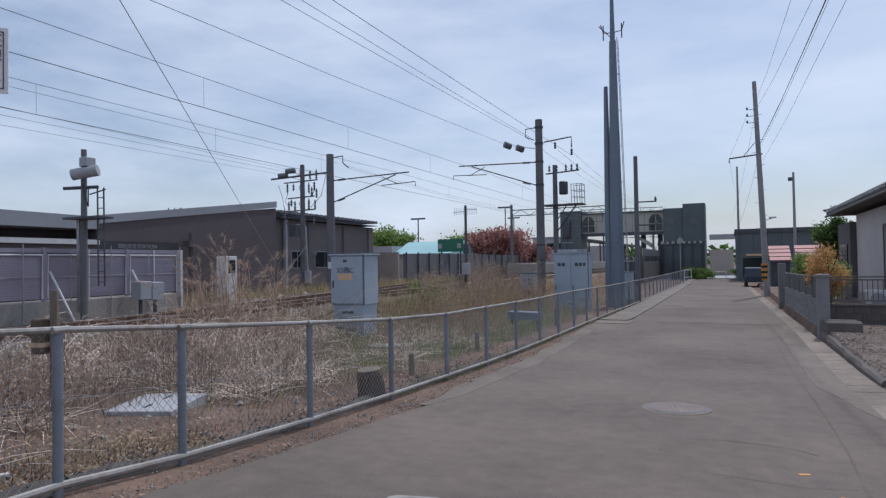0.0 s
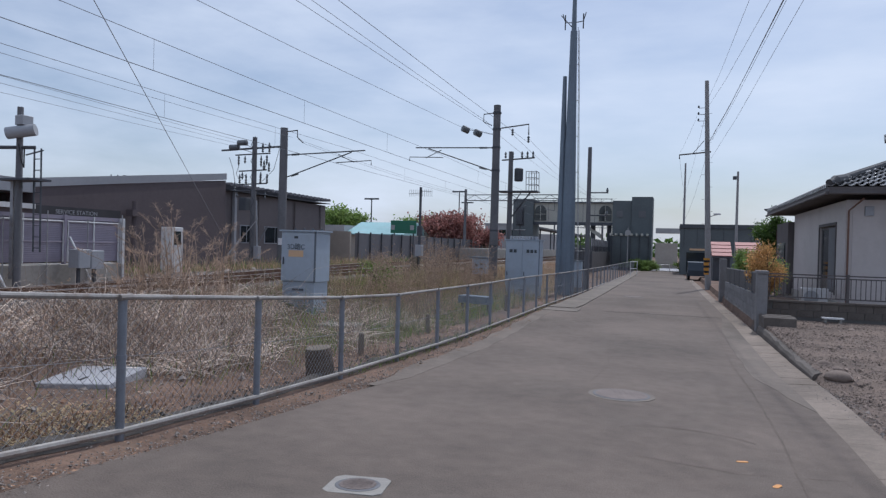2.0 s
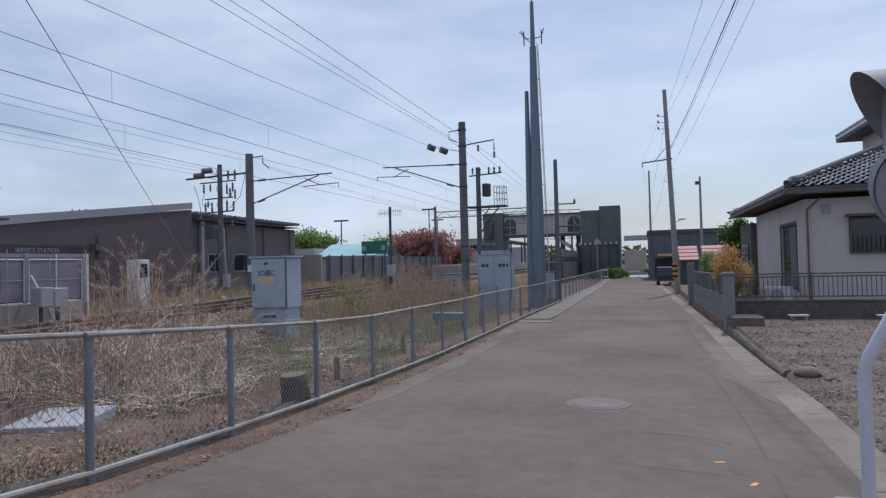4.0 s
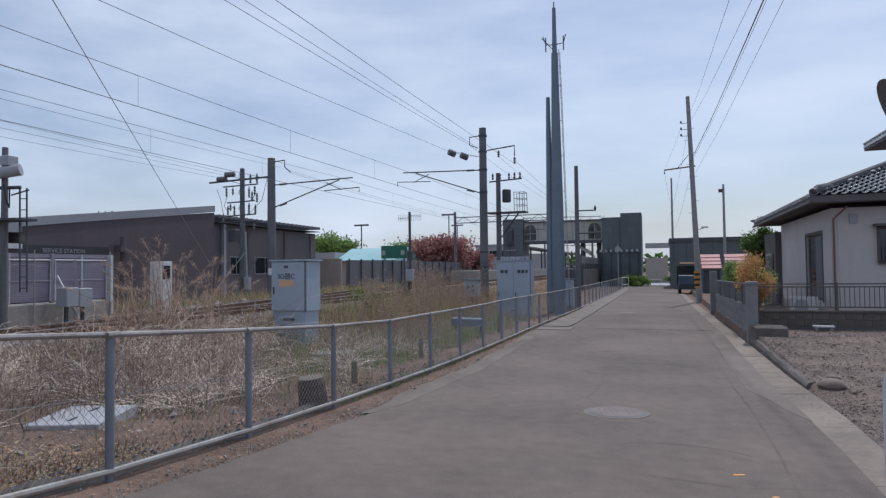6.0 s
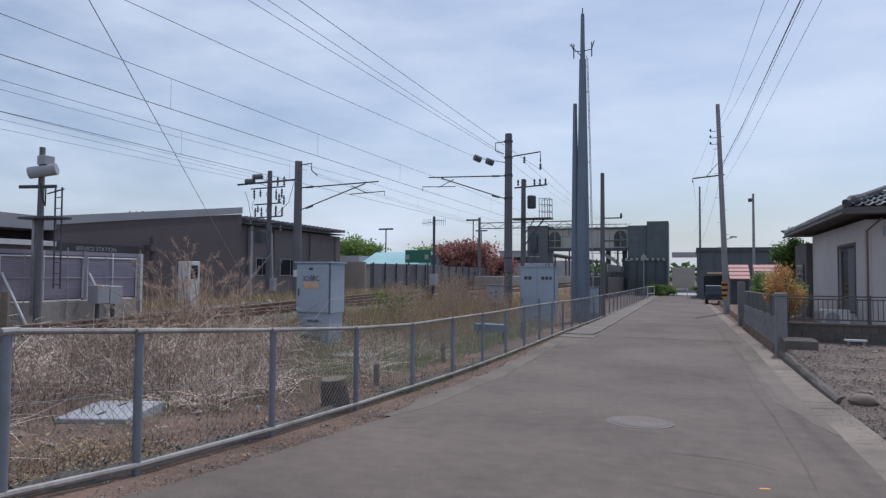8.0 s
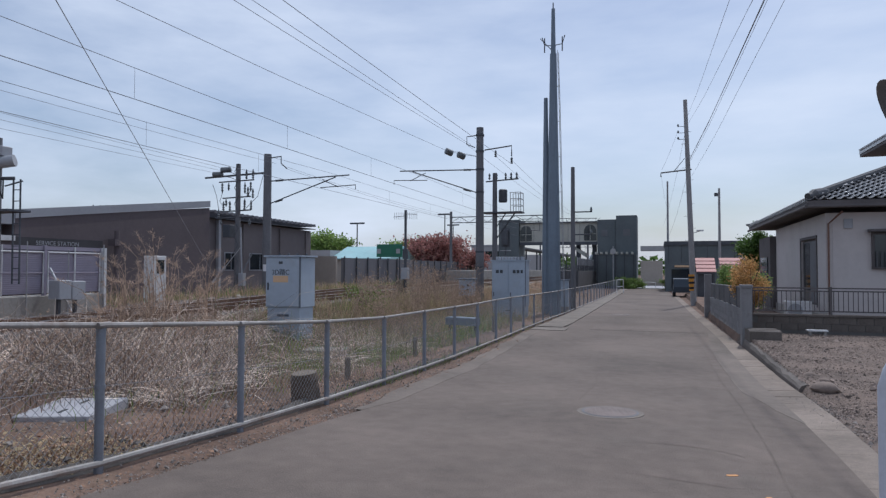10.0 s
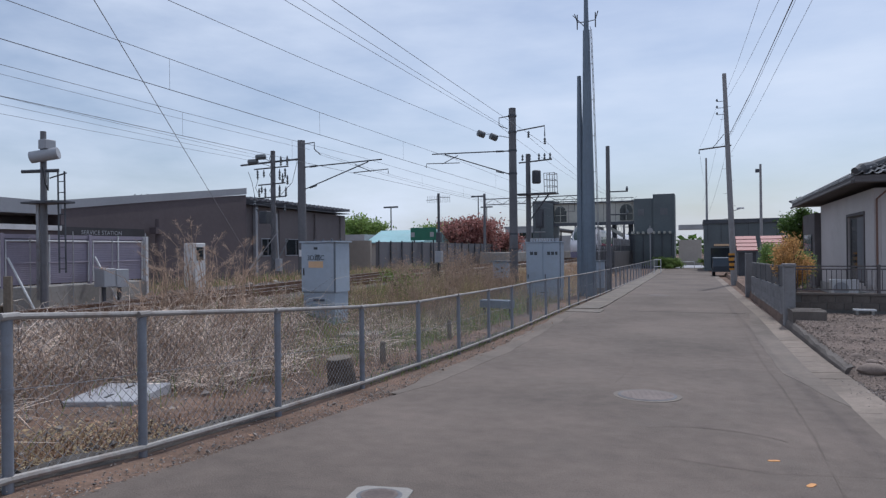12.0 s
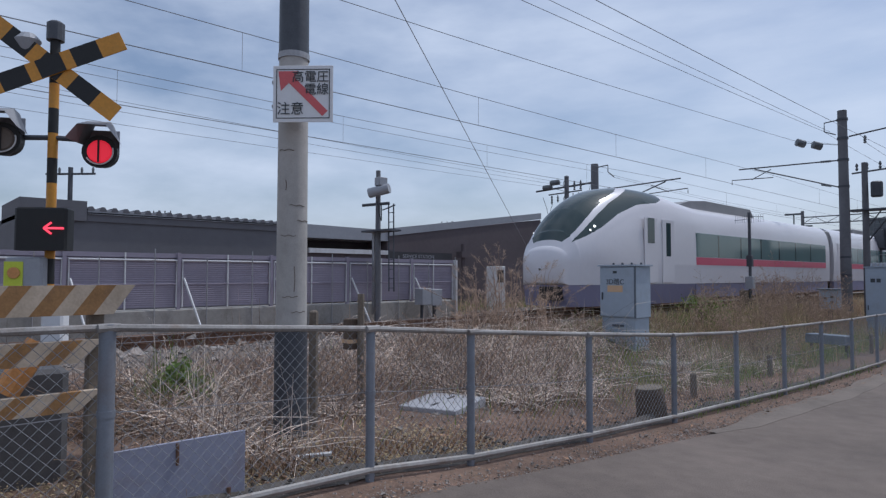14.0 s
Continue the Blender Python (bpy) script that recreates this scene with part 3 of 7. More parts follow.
cab2 = cabinet((-6.17, 27.4, -0.55), 0, 1.49, 0.8, 2.46, 0.45, "wide pale blue-grey double-door steel equipment cabinet", None,
        ((-0.5, 1.95, 0.14, 0.14, "ink"), (-0.32, 1.95, 0.13, 0.14, "ink"), (0.25, 1.95, 0.13, 0.14, "ink"), (0.42, 1.95, 0.13, 0.14, "ink"), (0.58, 1.95, 0.1, 0.14, "ink")), 2)
for k in range(9):
    part("cooling_fin", Shape().box(-0.62 + k * 0.14, -0.55 + k * 0.14, -0.2, 0.25, 2.462, 2.6, 0.01), "plastic", cab2, "pale roof cooling fin")


# ---- catenary masts ----
def cantilever(t, x0, x1, z_top, z_low, y, lift=0.05):
    """Bracket tubes and registration arm from a mast at x0 out to x1."""
    s = 1 if x1 > x0 else -1
    k = Shape().rod([(x0, y, z_top), (x1, y, z_top + 0.12)], 0.032, 8)
    part("top_tube", k, "steel_dark", t, smooth=True)
    part("stay_tube", Shape().rod([(x0, y, z_low), (x1 - s * 0.75, y, z_top + 0.05)], 0.03, 8), "steel_dark", t, smooth=True)
    part("steady_arm", Shape().rod([(x1 - s * 1.6, y, z_top - 0.45), (x1 + s * 0.35, y, z_top - 0.38), (x1 + s * 0.35, y, z_top - 0.6)], 0.022, 6), "steel_dark", t)
    part("cross_brace", Shape().rod([(x1 - s * 1.5, y, z_top - 0.05), (x1 - s * 0.6, y, z_top - 0.45)], 0.02, 6), "steel_dark", t)
    for z in (z_top, z_low):
        ins = Shape()
        for q in range(6):
            xx = x0 + s * (0.3 + q * 0.07)
            zz = z + (0.12 * abs(xx - x0) / abs(x1 - x0) if z == z_top else (z_top - z_low) * abs(xx - x0) / abs(x1 - x0))
            ins.rod([(xx, y, zz), (xx + s * 0.045, y, zz)], 0.055, 8)
        part("insulator", ins, "insulator", t)


near_mast = thing("catenary_mast", "dark concrete railway mast carrying an overhead-line bracket", "mast", (0, 0, 0), group="overhead line masts")
part("pole", Shape().rod([(-8.85, 31.97, -0.5), (-8.85, 31.97, 4), (-8.85, 31.97, 8.95)], [0.23, 0.21, 0.185], 14), "mast", near_mast, smooth=True)
cantilever(near_mast, -9.05, -13.4, 6.74, 5.54, 31.97)
part("cross_arm", Shape().rod([(-8.6, 31.97, 7.75), (-7.15, 31.97, 7.9), (-7.15, 31.97, 7.35)], 0.035, 6), "steel_dark", near_mast)
part("bracket", Shape().rod([(-8.9, 31.9, 8.55), (-9.55, 31.9, 8.5), (-9.55, 31.9, 8.1), (-9.1, 31.9, 7.9)], 0.028, 6), "steel_dark", near_mast)
for z in (8.55, 7.7, 6.74, 5.54, 2.4, 1.6):
    part("band", Shape().rod([(-8.85, 31.97, z - 0.05), (-8.85, 31.97, z + 0.05)], 0.225, 14), "steel_dark", near_mast)
for x, z in ((-7.15, 7.3), (-8.0, 7.7)):
    part("insulator", Shape().disc_stack(x, 31.97, ((z - 0.35, 0.03), (z - 0.3, 0.08), (z - 0.24, 0.03), (z - 0.2, 0.08), (z - 0.14, 0.03), (z - 0.1, 0.08), (z, 0.03)), 8), "insulator", near_mast)

far_mast = thing("catenary_mast", "dark concrete railway mast with a bracket reaching over the loop", "mast", group="overhead line masts")
part("pole", Shape().rod([(-19.1, 27.9, -0.1), (-19.1, 27.9, 7.4)], [0.235, 0.195], 14), "mast", far_mast, smooth=True)
cantilever(far_mast, -18.9, -14.4, 6.0, 4.85, 27.9)
part("bracket", Shape().rod([(-19.1, 27.9, 7.2), (-18.3, 27.9, 7.25), (-18.3, 27.9, 6.9), (-17.95, 27.9, 6.6)], 0.03, 6), "steel_dark", far_mast)
part("beam", Shape().rod([(-19.2, 27.9, 6.45), (-22.6, 27.4, 6.25)], 0.05, 6), "steel_dark", far_mast)
part("number_plate", Shape().box(-19.13, -18.87, 27.64, 27.66, 1.35, 1.7), "sign_white", far_mast)

# slim switching mast beside the far one
sw = thing("switch_mast", "slim dark steel lattice mast with switchgear and insulators", "mast", (-20.6, 27.5, 0.0))
part("pole", Shape().rod([(0, 0, -0.1), (0, 0, 6.9)], [0.15, 0.12], 10), "mast", sw, smooth=True)
lat = Shape()
for k in range(16):
    z = 0.2 + k * 0.42
    s = 1 if k % 2 else -1
    lat.rod([(-0.13 * s, -0.13, z), (0.13 * s, -0.13, z + 0.42)], 0.014, 4)
part("lacing", lat, "steel_dark", sw)
for z, w in ((6.0, 1.2), (5.15, 0.95), (4.45, 1.0), (4.1, 1.3)):
    part("cross_arm", Shape().rod([(-w, 0, z), (w * 0.8, 0, z + 0.05)], 0.035, 6), "steel_dark", sw)
for x, z in ((-0.9, 4.5), (-0.5, 4.5), (0.4, 4.5), (0.8, 4.5), (-1.2, 4.1), (0.5, 6.1), (0.9, 6.1), (0.6, 5.2), (0.9, 5.1)):
    part("insulator", Shape().disc_stack(x, 0, ((z, 0.03), (z + 0.06, 0.07), (z + 0.12, 0.03), (z + 0.18, 0.07), (z + 0.24, 0.03), (z + 0.34, 0.06), (z + 0.5, 0.02)), 8), "insulator", sw)
for x, z, ln in ((-0.95, 5.95, 0.5), (-0.55, 5.95, 0.42), (0.45, 5.95, 0.6), (0.8, 5.95, 0.5), (0.45, 5.1, 0.42), (-0.7, 5.1, 0.4), (-1.0, 4.05, 0.3), (0.75, 4.05, 0.4)):
    part("hanging_insulator", Shape().disc_stack(x, -0.05, [(z - ln, 0.02)] + [(z - ln + 0.05 + q * 0.07, 0.065 if q % 2 else 0.03) for q in range(int((ln - 0.05) / 0.07))] + [(z, 0.02)], 8), "insulator", sw)
for pts in (((-0.95, 0, 5.5), (-1.05, -0.1, 5.0), (-0.9, -0.1, 4.75), (-0.5, 0, 4.95)), ((0.45, 0, 5.4), (0.7, -0.1, 5.2), (0.85, -0.1, 5.6), (0.8, 0, 5.9)), ((-1.2, 0, 4.6), (-1.35, 0, 5.3), (-1.6, 0, 5.9)), ((0.5, 0, 4.6), (1.2, 0, 5.2), (1.3, 0.3, 6.3))):
    part("jumper_cable", Shape().rod(pts, 0.014, 5), "steel_dark", sw)
part("switch_box", Shape().box(-0.75, -0.3, -0.25, 0.2, 3.1, 3.75, 0.03), "steel_dark", sw)
part("control_box", Shape().box(0.25, 0.55, -0.25, 0.0, 0.6, 1.25, 0.02), "plastic", sw)
part("conduit", Shape().rod([(0.4, -0.15, 1.2), (0.3, -0.15, 3.6)], 0.04, 6), "plastic", sw)

# service pole with a platform behind the near mast
sp = thing("service_pole", "grey steel pole with a caged platform and transformer", "pole", (-8.35, 33.2, -0.5))
part("pole", Shape().rod([(0, 0, 0), (0, 0, 7.2)], [0.16, 0.12], 10), "mast", sp, smooth=True)
part("transformer", Shape().disc_stack(0.45, 0, ((5.6, 0.2), (5.65, 0.24), (6.25, 0.24), (6.3, 0.18))), "steel_dark", sp)
part("cross_arm", Shape().rod([(-0.5, 0, 6.75), (1.3, 0, 6.85)], 0.04, 6), "steel_dark", sp)
part("platform", Shape().box(-0.6, 1.55, -0.4, 0.4, 5.0, 5.07), "steel_dark", sp)
part("brace", Shape().rod([(0.05, 0, 3.6), (1.1, 0, 5.0)], 0.04, 6).rod([(0.05, 0, 4.2), (0.6, 0, 5.0)], 0.03, 6), "steel_dark", sp)
cage = Shape()
for x in (0.95, 1.25, 1.5):
    cage.rod([(x, -0.35, 5.05), (x - 0.02, -0.35, 6.1)], 0.02, 5).rod([(x, 0.35, 5.05), (x - 0.02, 0.35, 6.1)], 0.02, 5)
for z in (5.4, 5.75, 6.08):
    cage.rod([(0.95, -0.35, z), (1.5, -0.35, z), (1.5, 0.35, z), (0.95, 0.35, z)], 0.018, 5)
part("cage", cage, "galv", sp, "railing hoops of the platform")
for x in (-0.3, 0.1, 0.6, 0.9, 1.2):
    part("insulator", Shape().disc_stack(x, 0, ((6.85, 0.03), (6.93, 0.07), (7.0, 0.03), (7.08, 0.07), (7.2, 0.02)), 8), "insulator", sp)

# communications tower: tall steel column with a shorter one strapped beside it
tw = thing("communications_tower", "tall tapered blue-grey steel tower with aerials and a ladder", "tower", (-4.85, 30.3, -0.6))
tr = [(-0.3, 0.34), (0.6, 0.34), (5, 0.29), (10, 0.2), (12.5, 0.16), (12.52, 0.12), (14.7, 0.085)]
part("column", Shape().disc_stack(0.12, 0, tr, 12), "tower", tw, smooth=False)
part("short_column", Shape().disc_stack(-0.26, 0.1, [(-0.3, 0.22), (8, 0.13), (10.4, 0.095)], 10), "tower", tw)
lad = Shape()
for y in (-0.18, 0.18):
    lad.rod([(0.62, y, 0.8), (0.42, y, 10), (0.34, y, 12.6)], 0.016, 5)
for k in range(38):
    z = 1 + k * 0.3
    xx = 0.62 - 0.2 * (z - 0.8) / 9.2
    lad.rod([(xx, -0.18, z), (xx, 0.18, z)], 0.012, 4)
part("ladder", lad, "galv", tw)
for k in range(6):
    z = 2.4 + k * 1.7
    part("ladder_bracket", Shape().rod([(0.2, 0, z), (0.62 - 0.02 * z, 0, z)], 0.02, 4), "galv", tw)
for x, s in ((-0.3, -1), (0.55, 1)):
    part("aerial", Shape().rod([(0.12, 0, 12.9), (x, 0, 12.95), (x + s * 0.12, 0, 13.35)], 0.025, 5).rod([(x, 0, 12.6), (x, 0, 13.3)], 0.03, 6), "steel_dark", tw)
part("aerial", Shape().rod([(0.12, 0, 12.6), (-0.5, 0, 13.3)], 0.02, 5), "steel_dark", tw)
part("lightning_rod", Shape().rod([(0.12, 0, 14.7), (0.12, 0, 15.0)], 0.03, 5), "steel_dark", tw)
bp = thing("distribution_pole", "dark slender pole with cross arms", "pole", (-4.28, 34.0, -0.65))
part("pole", Shape().rod([(0, 0, 0), (0, 0, 7.6)], [0.14, 0.1], 8), "mast", bp)
for z in (5.2, 4.0):
    part("cross_arm", Shape().rod([(0, 0, z), (1.0, 0, z)], 0.035, 5), "steel_dark", bp)
    part("insulator", Shape().disc_stack(0.95, 0, ((z, 0.04), (z + 0.1, 0.07), (z + 0.25, 0.03)), 8), "insulator", bp)

# ---- lilac screen wall on a concrete kerb ----
screen = thing("screen_wall", "lilac corrugated steel screen wall on a concrete kerb", "wall", kind="structure")
part("kerb", Shape().box(-16.6, -15.9, -14, 14.9, 0.1, 0.74, 0.03), "concrete", screen, "pale concrete foundation")
y = -14.0
while y < 14.6:
    w = 2.45
    y2 = min(y + w, 14.8)
    ribs = Shape()
    nrib = 22
    prof = []
    for k in range(nrib + 1):
        z = 0.80 + 1.12 * k / nrib
        prof += [(0.0, z), (0.005, z + 0.02)]
    ribs.loft([[(-16.0 + px, yy, pz) for px, pz in prof] + [(-16.05, yy, 2.0), (-16.05, yy, 0.8)] for yy in (y + 0.05, y2 - 0.03)])
    part("panel", ribs, "screen", screen)
    part("panel_frame", Shape().rod([(-15.95, y + 0.08, 0.8), (-15.95, y + 0.08, 1.93), (-15.95, y2 - 0.06, 1.93), (-15.95, y2 - 0.06, 0.8)], 0.026, 6), "white_metal", screen, "pale tube frame")
    part("stile", Shape().rod([(-15.95, (y + y2) / 2, 0.78), (-15.95, (y + y2) / 2, 2.1)], 0.022, 6), "white_metal", screen)
    part("post", Shape().box(-16.02, -15.92, y - 0.05, y + 0.03, 0.5, 2.12), "screen", screen)
    part("prop", Shape().rod([(-15.9, y + 0.1, 1.5), (-15.3, y + 0.35, 0.2)], 0.028, 6), "white_metal", screen)
    for q, top in ((0.27, 2.02), (0.76, 2.2)):
        part("support_pole", Shape().rod([(-15.88, y + w * q, 0.2), (-15.88, y + w * q, top)], 0.015, 6), "galv", screen, "thin galvanised pole")
    part("cross_bar", Shape().rod([(-15.93, y + 0.1, 1.36), (-15.93, y2 - 0.08, 1.36)], 0.014, 6), "screen", screen)
    part("coping", Shape().box(-16.07, -15.98, y, y2, 1.99, 2.1), "screen", screen)
    y += w
part("end_post", Shape().box(-16.05, -15.9, 14.8, 14.95, 0.3, 2.1, 0.01), "white_metal", screen, "pale end post")

# camera mast in front of the screen wall
cm = thing("camera_mast", "grey steel mast carrying a white housing and a caged ladder", "mast", (-15.62, 11.35, 0.2))
part("pole", Shape().rod([(0, 0, 0), (0, 0, 4.55)], [0.095, 0.07], 10), "mast", cm, smooth=True)
part("side_channel", Shape().box(-0.22, -0.12, -0.06, 0.06, 0.2, 2.75), "galv", cm)
part("housing", Shape().rod([(-0.12, -0.25, 3.85), (0.42, 0.1, 3.98)], 0.15, 12), "plastic", cm, "white cylindrical housing", smooth=True)
part("junction_box", Shape().box(0.0, 0.28, -0.15, 0.15, 4.08, 4.32, 0.02), "plastic", cm)
part("bracket", Shape().rod([(-0.4, -0.3, 3.5), (0.3, 0.2, 3.55)], 0.045, 6), "steel_dark", cm)
part("platform", Shape().box(-0.45, 0.75, -0.3, 0.3, 2.68, 2.73), "steel_dark", cm)
ld = Shape()
for x in (0.42, 0.66):
    ld.rod([(x, 0.1, 0.9), (x - 0.03, 0.1, 3.5)], 0.022, 5)
for k in range(9):
    ld.rod([(0.42, 0.1, 1 + k * 0.28), (0.66, 0.1, 1 + k * 0.28)], 0.014, 4)
ld.rod([(0.1, 0.1, 3.35), (0.7, 0.1, 3.45)], 0.02, 5)
part("ladder", ld, "steel_dark", cm)
part("cable_loop", Shape().rod([(0.1, -0.1, 3.6), (0.22, -0.12, 3.2), (0.3, -0.1, 3.0), (0.28, -0.08, 3.5)], 0.018, 5), "black", cm)

# ---- brown station-service building ----
bl = thing("service_building", "long dark brown low building with a pale sloping fascia", "building", (-24, 0, 0))
def slab_wall(name, y0, y1, z0a, z1a, z1b, x0, x1, mat, label=""):
    s = Shape().loft([[(x0, y, -0.2 if z0a is None else z0a), (x1, y, -0.2 if z0a is None else z0a), (x1, y, zt), (x0, y, zt)] for y, zt in ((y0, z1a), (y1, z1b))])
    return part(name, s, mat, bl, label)
slab_wall("front_wall", 18.1, 29.5, None, 3.45, 4.9, -14, 0, "brown_wall")
part("fascia", Shape().loft([[(-0.28, y, zt - 0.36), (0.05, y, zt - 0.36), (0.05, y, zt), (-0.28, y, zt)] for y, zt in ((18.1, 3.8), (29.5, 5.3))]), "fascia", bl, "pale sloping metal fascia")
slab_wall("canopy_roof", 13.4, 18.1, 3.2, 3.78, 3.72, -14, 0.02, "fascia", "pale canopy edge")
# the recess wall carries the entrance's inner shade in its colour
slab_wall("recess", 12.6, 18.1, None, 3.18, 3.18, -14, -1.6, "dark_hall", "recessed entrance, inner shade put into its dark colour")
slab_wall("door_lintel", 12.6, 22.4, 2.25, 2.75, 2.75, -0.2, 0.06, "brown_wall")
# no hole here: a thin dark slab on the wall paints the bay's shade
slab_wall("opening", 18.3, 22.2, None, 2.2, 2.2, -0.1, 0.012, "dark_hall", "dark slab painted as the shaded inside of a bay")
slab_wall("left_wall", 3.4, 12.4, None, 3.5, 3.35, -14, 0.4, "hall_grey")
eave1 = part("corrugated_eave", Shape().box(-3, 0.5, 5.3, 12.4, 3.62, 3.66), "steel_dark", bl, "corrugated metal eave")
yy = 5.3
while yy < 12.4:
    zt = 3.86 - 0.012 * (yy + 2)
    part("corrugation", Shape().loft([[(x, yy + a, zt + b) for a, b in ((0, 0), (0.06, 0.085), (0.15, 0.085), (0.21, 0), (0.21, -0.05), (0, -0.05))] for x in (0.52, -3)]), "hall_grey", eave1)
    yy += 0.36
slab_wall("eave_band", 5.3, 12.4, 3.36, 3.74, 3.58, -3, 0.45, "hall_grey")
slab_wall("parapet_block", 3.4, 5.28, 3.36, 4.02, 4.02, -3, 0.5, "hall_grey", "plain end parapet")
slab_wall("eave_trim", 5.3, 12.4, 3.6, 3.78, 3.7, -3, 0.5, "fascia", "pale metal eave trim")
part("sill_strip", Shape().box(0.05, 0.2, 13.8, 18.0, 2.55, 2.75), "white_metal", bl, "pale window strip")
slab_wall("gable_wing", 29.7, 41.0, None, 4.35, 4.25, -12, -0.3, "wing_wall")
for q in (32.9, 36.9, 40.2):
    part("downpipe", Shape().rod([(-0.22, q, 0), (-0.22, q, 4.2)], 0.05, 6), "wing_wall", bl)
part("stair_rail", Shape().rod([(0.3, 37.5, 0.2), (0.1, 34.6, 2.9)], 0.07, 6).rod([(0.3, 31.2, 0.1), (0.2, 33.2, 2.4)], 0.05, 6), "steel_dark", bl)
e2 = part("corrugated_eave", Shape().box(-3, 0.1, 29.7, 41, 4.36, 4.4), "steel_dark", bl)
yy = 29.7
while yy < 41:
    zt = 4.72 - 0.008 * (yy - 29.7)
    part("corrugation", Shape().loft([[(x, yy + a, zt + b) for a, b in ((0, 0), (0.07, 0.1), (0.19, 0.1), (0.26, 0), (0.26, -0.08), (0, -0.08))] for x in (0.15, -3)]), "hall_grey", e2)
    yy += 0.5
slab_wall("wing_parapet", 33, 41.0, 4.4, 4.5, 5.35, -4.5, -4.3, "fascia")
for y0, z0, w, h in ((31.2, 1.35, 1.2, 1.1), (33.6, 1.35, 2.2, 1.1)):
    wf = part("window", Shape().box(-0.32, -0.26, y0, y0 + w, z0, z0 + h), "fascia", bl)
    part("pane", Shape().box(-0.262, -0.25, y0 + 0.06, y0 + w / 2 - 0.03, z0 + 0.06, z0 + h - 0.06), "glass", wf)
    part("pane", Shape().box(-0.262, -0.25, y0 + w / 2 + 0.03, y0 + w - 0.06, z0 + 0.06, z0 + h - 0.06), "glass", wf)
part("column", Shape().box(-0.25, -0.05, 30.4, 30.6, -0.2, 4.3), "fascia", bl)
part("loudspeaker_post", Shape().rod([(0.5, 22.6, 0), (0.5, 22.6, 3.2)], 0.11, 8).box(0.3, 0.7, 22.3, 22.9, 2.5, 2.8), "brown_wall", bl)
name_board = part("name_board", Shape().box(0.06, 0.09, 18.0, 22.2, 2.3, 2.72), "dark_hall", bl, "dark board with pale lettering")
lettering("SERVICE STATION", 0.25, "plastic", name_board, pose(0.1, 19.95, 2.5, 90, 0, 90))


# ---- express train ----
NOSE_S = (0, 0.25, 0.6, 1.2, 2.0, 2.8, 3.6, 4.4, 5.2, 6.2, 7.5, 30)
NOSE_TOP = (2.0, 2.42, 2.92, 3.42, 3.80, 3.98, 4.0, 3.95, 3.84, 3.72, 3.62, 3.62)
NOSE_WIDE = (0.86, 1.06, 1.19, 1.31, 1.38, 1.42, 1.44, 1.455, 1.46, 1.46, 1.46, 1.46)
NOSE_POWER = (2.3, 2.3, 2.3, 2.3, 2.45, 2.8, 3.5, 4.1, 4.5, 4.6, 4.6, 4.6)


def nose_curve(s, table):
    """A rounded reading of the table: the mean over a short stretch."""
    return float(np.mean([np.interp(max(s + d, 0), NOSE_S, table) for d in (-0.3, -0.15, 0, 0.15, 0.3)])) if s > 0.3 else float(np.interp(s, NOSE_S, table))


def skin(s, th):
    """A point of the train's skin, s metres behind the nose; th from 0 at the waist to 90 degrees at the roof's middle and 180 on the other side."""
    top, wide, n = nose_curve(s, NOSE_TOP), nose_curve(s, NOSE_WIDE), nose_curve(s, NOSE_POWER)
    zc = min(1.5, top - 0.25)
    c, q = math.cos(radians(th)), math.sin(radians(th))
    return (math.copysign(abs(c) ** (2 / n), c) * wide, s, zc + (top - zc) * abs(q) ** (2 / n))


def section(s, steps=40, floor=0.85):
    wide = nose_curve(s, NOSE_WIDE)
    return [(wide * 0.97, s, floor)] + [skin(s, 180 * i / steps) for i in range(steps + 1)] + [(-wide * 0.97, s, floor)]


# the white pillar between windscreen and side glass: its two edges by distance behind the nose
PILLAR_S = (0.1, 0.2, 0.62, 0.85, 1.31, 1.96, 2.81, 3.4)
PILLAR_FRONT = (2.09, 2.2, 2.6, 2.8, 3.14, 3.52, 3.88, 4.1)
PILLAR_BACK = (2.0, 2.1, 2.46, 2.65, 2.97, 3.36, 3.74, 3.97)


train = thing("express_train", "white express train with a dark domed windscreen and pink side stripe", "train")
CAR = 21.2
for car in range(8):
    y0 = car * CAR
    if car == 0:
        grid_s = np.concatenate([np.linspace(0, 5.4, 300), np.linspace(5.45, 7.5, 30), [9, 20.8]])
        grid_t = np.linspace(0, 180, 301)
        tops, wides, powers = (np.array([nose_curve(s, tab) for s in grid_s])[:, None] for tab in (NOSE_TOP, NOSE_WIDE, NOSE_POWER))
        waist = np.minimum(1.5, tops - 0.25)
        cs, sn = np.cos(np.radians(grid_t))[None, :], np.sin(np.radians(grid_t))[None, :]
        px = np.sign(cs) * np.abs(cs) ** (2 / powers) * wides
        pz = waist + (tops - waist) * np.abs(sn) ** (2 / powers)
        sm = np.repeat(((grid_s[1:] + grid_s[:-1]) / 2)[:, None], len(grid_t) - 1, 1)
        mean = lambda a: (a[1:, 1:] + a[:-1, 1:] + a[1:, :-1] + a[:-1, :-1]) / 4
        zm, xm = mean(pz), np.abs(mean(px))
        front_edge = np.interp(sm, PILLAR_S, PILLAR_FRONT)
        back_edge = np.interp(sm, PILLAR_S, PILLAR_BACK)
        is_front = (sm > 0.1) & (sm < 3.05) & (zm > front_edge)
        low = np.interp(sm, (0.2, 0.56, 1.24, 2.09, 3.1, 4.21, 4.7), (2.09, 2.25, 2.56, 3.01, 3.36, 3.5, 3.66))
        is_side = (sm > 0.22) & (sm < 4.65) & (xm > 0.42) & (zm > low) & (zm < back_edge)
        kinds = {}
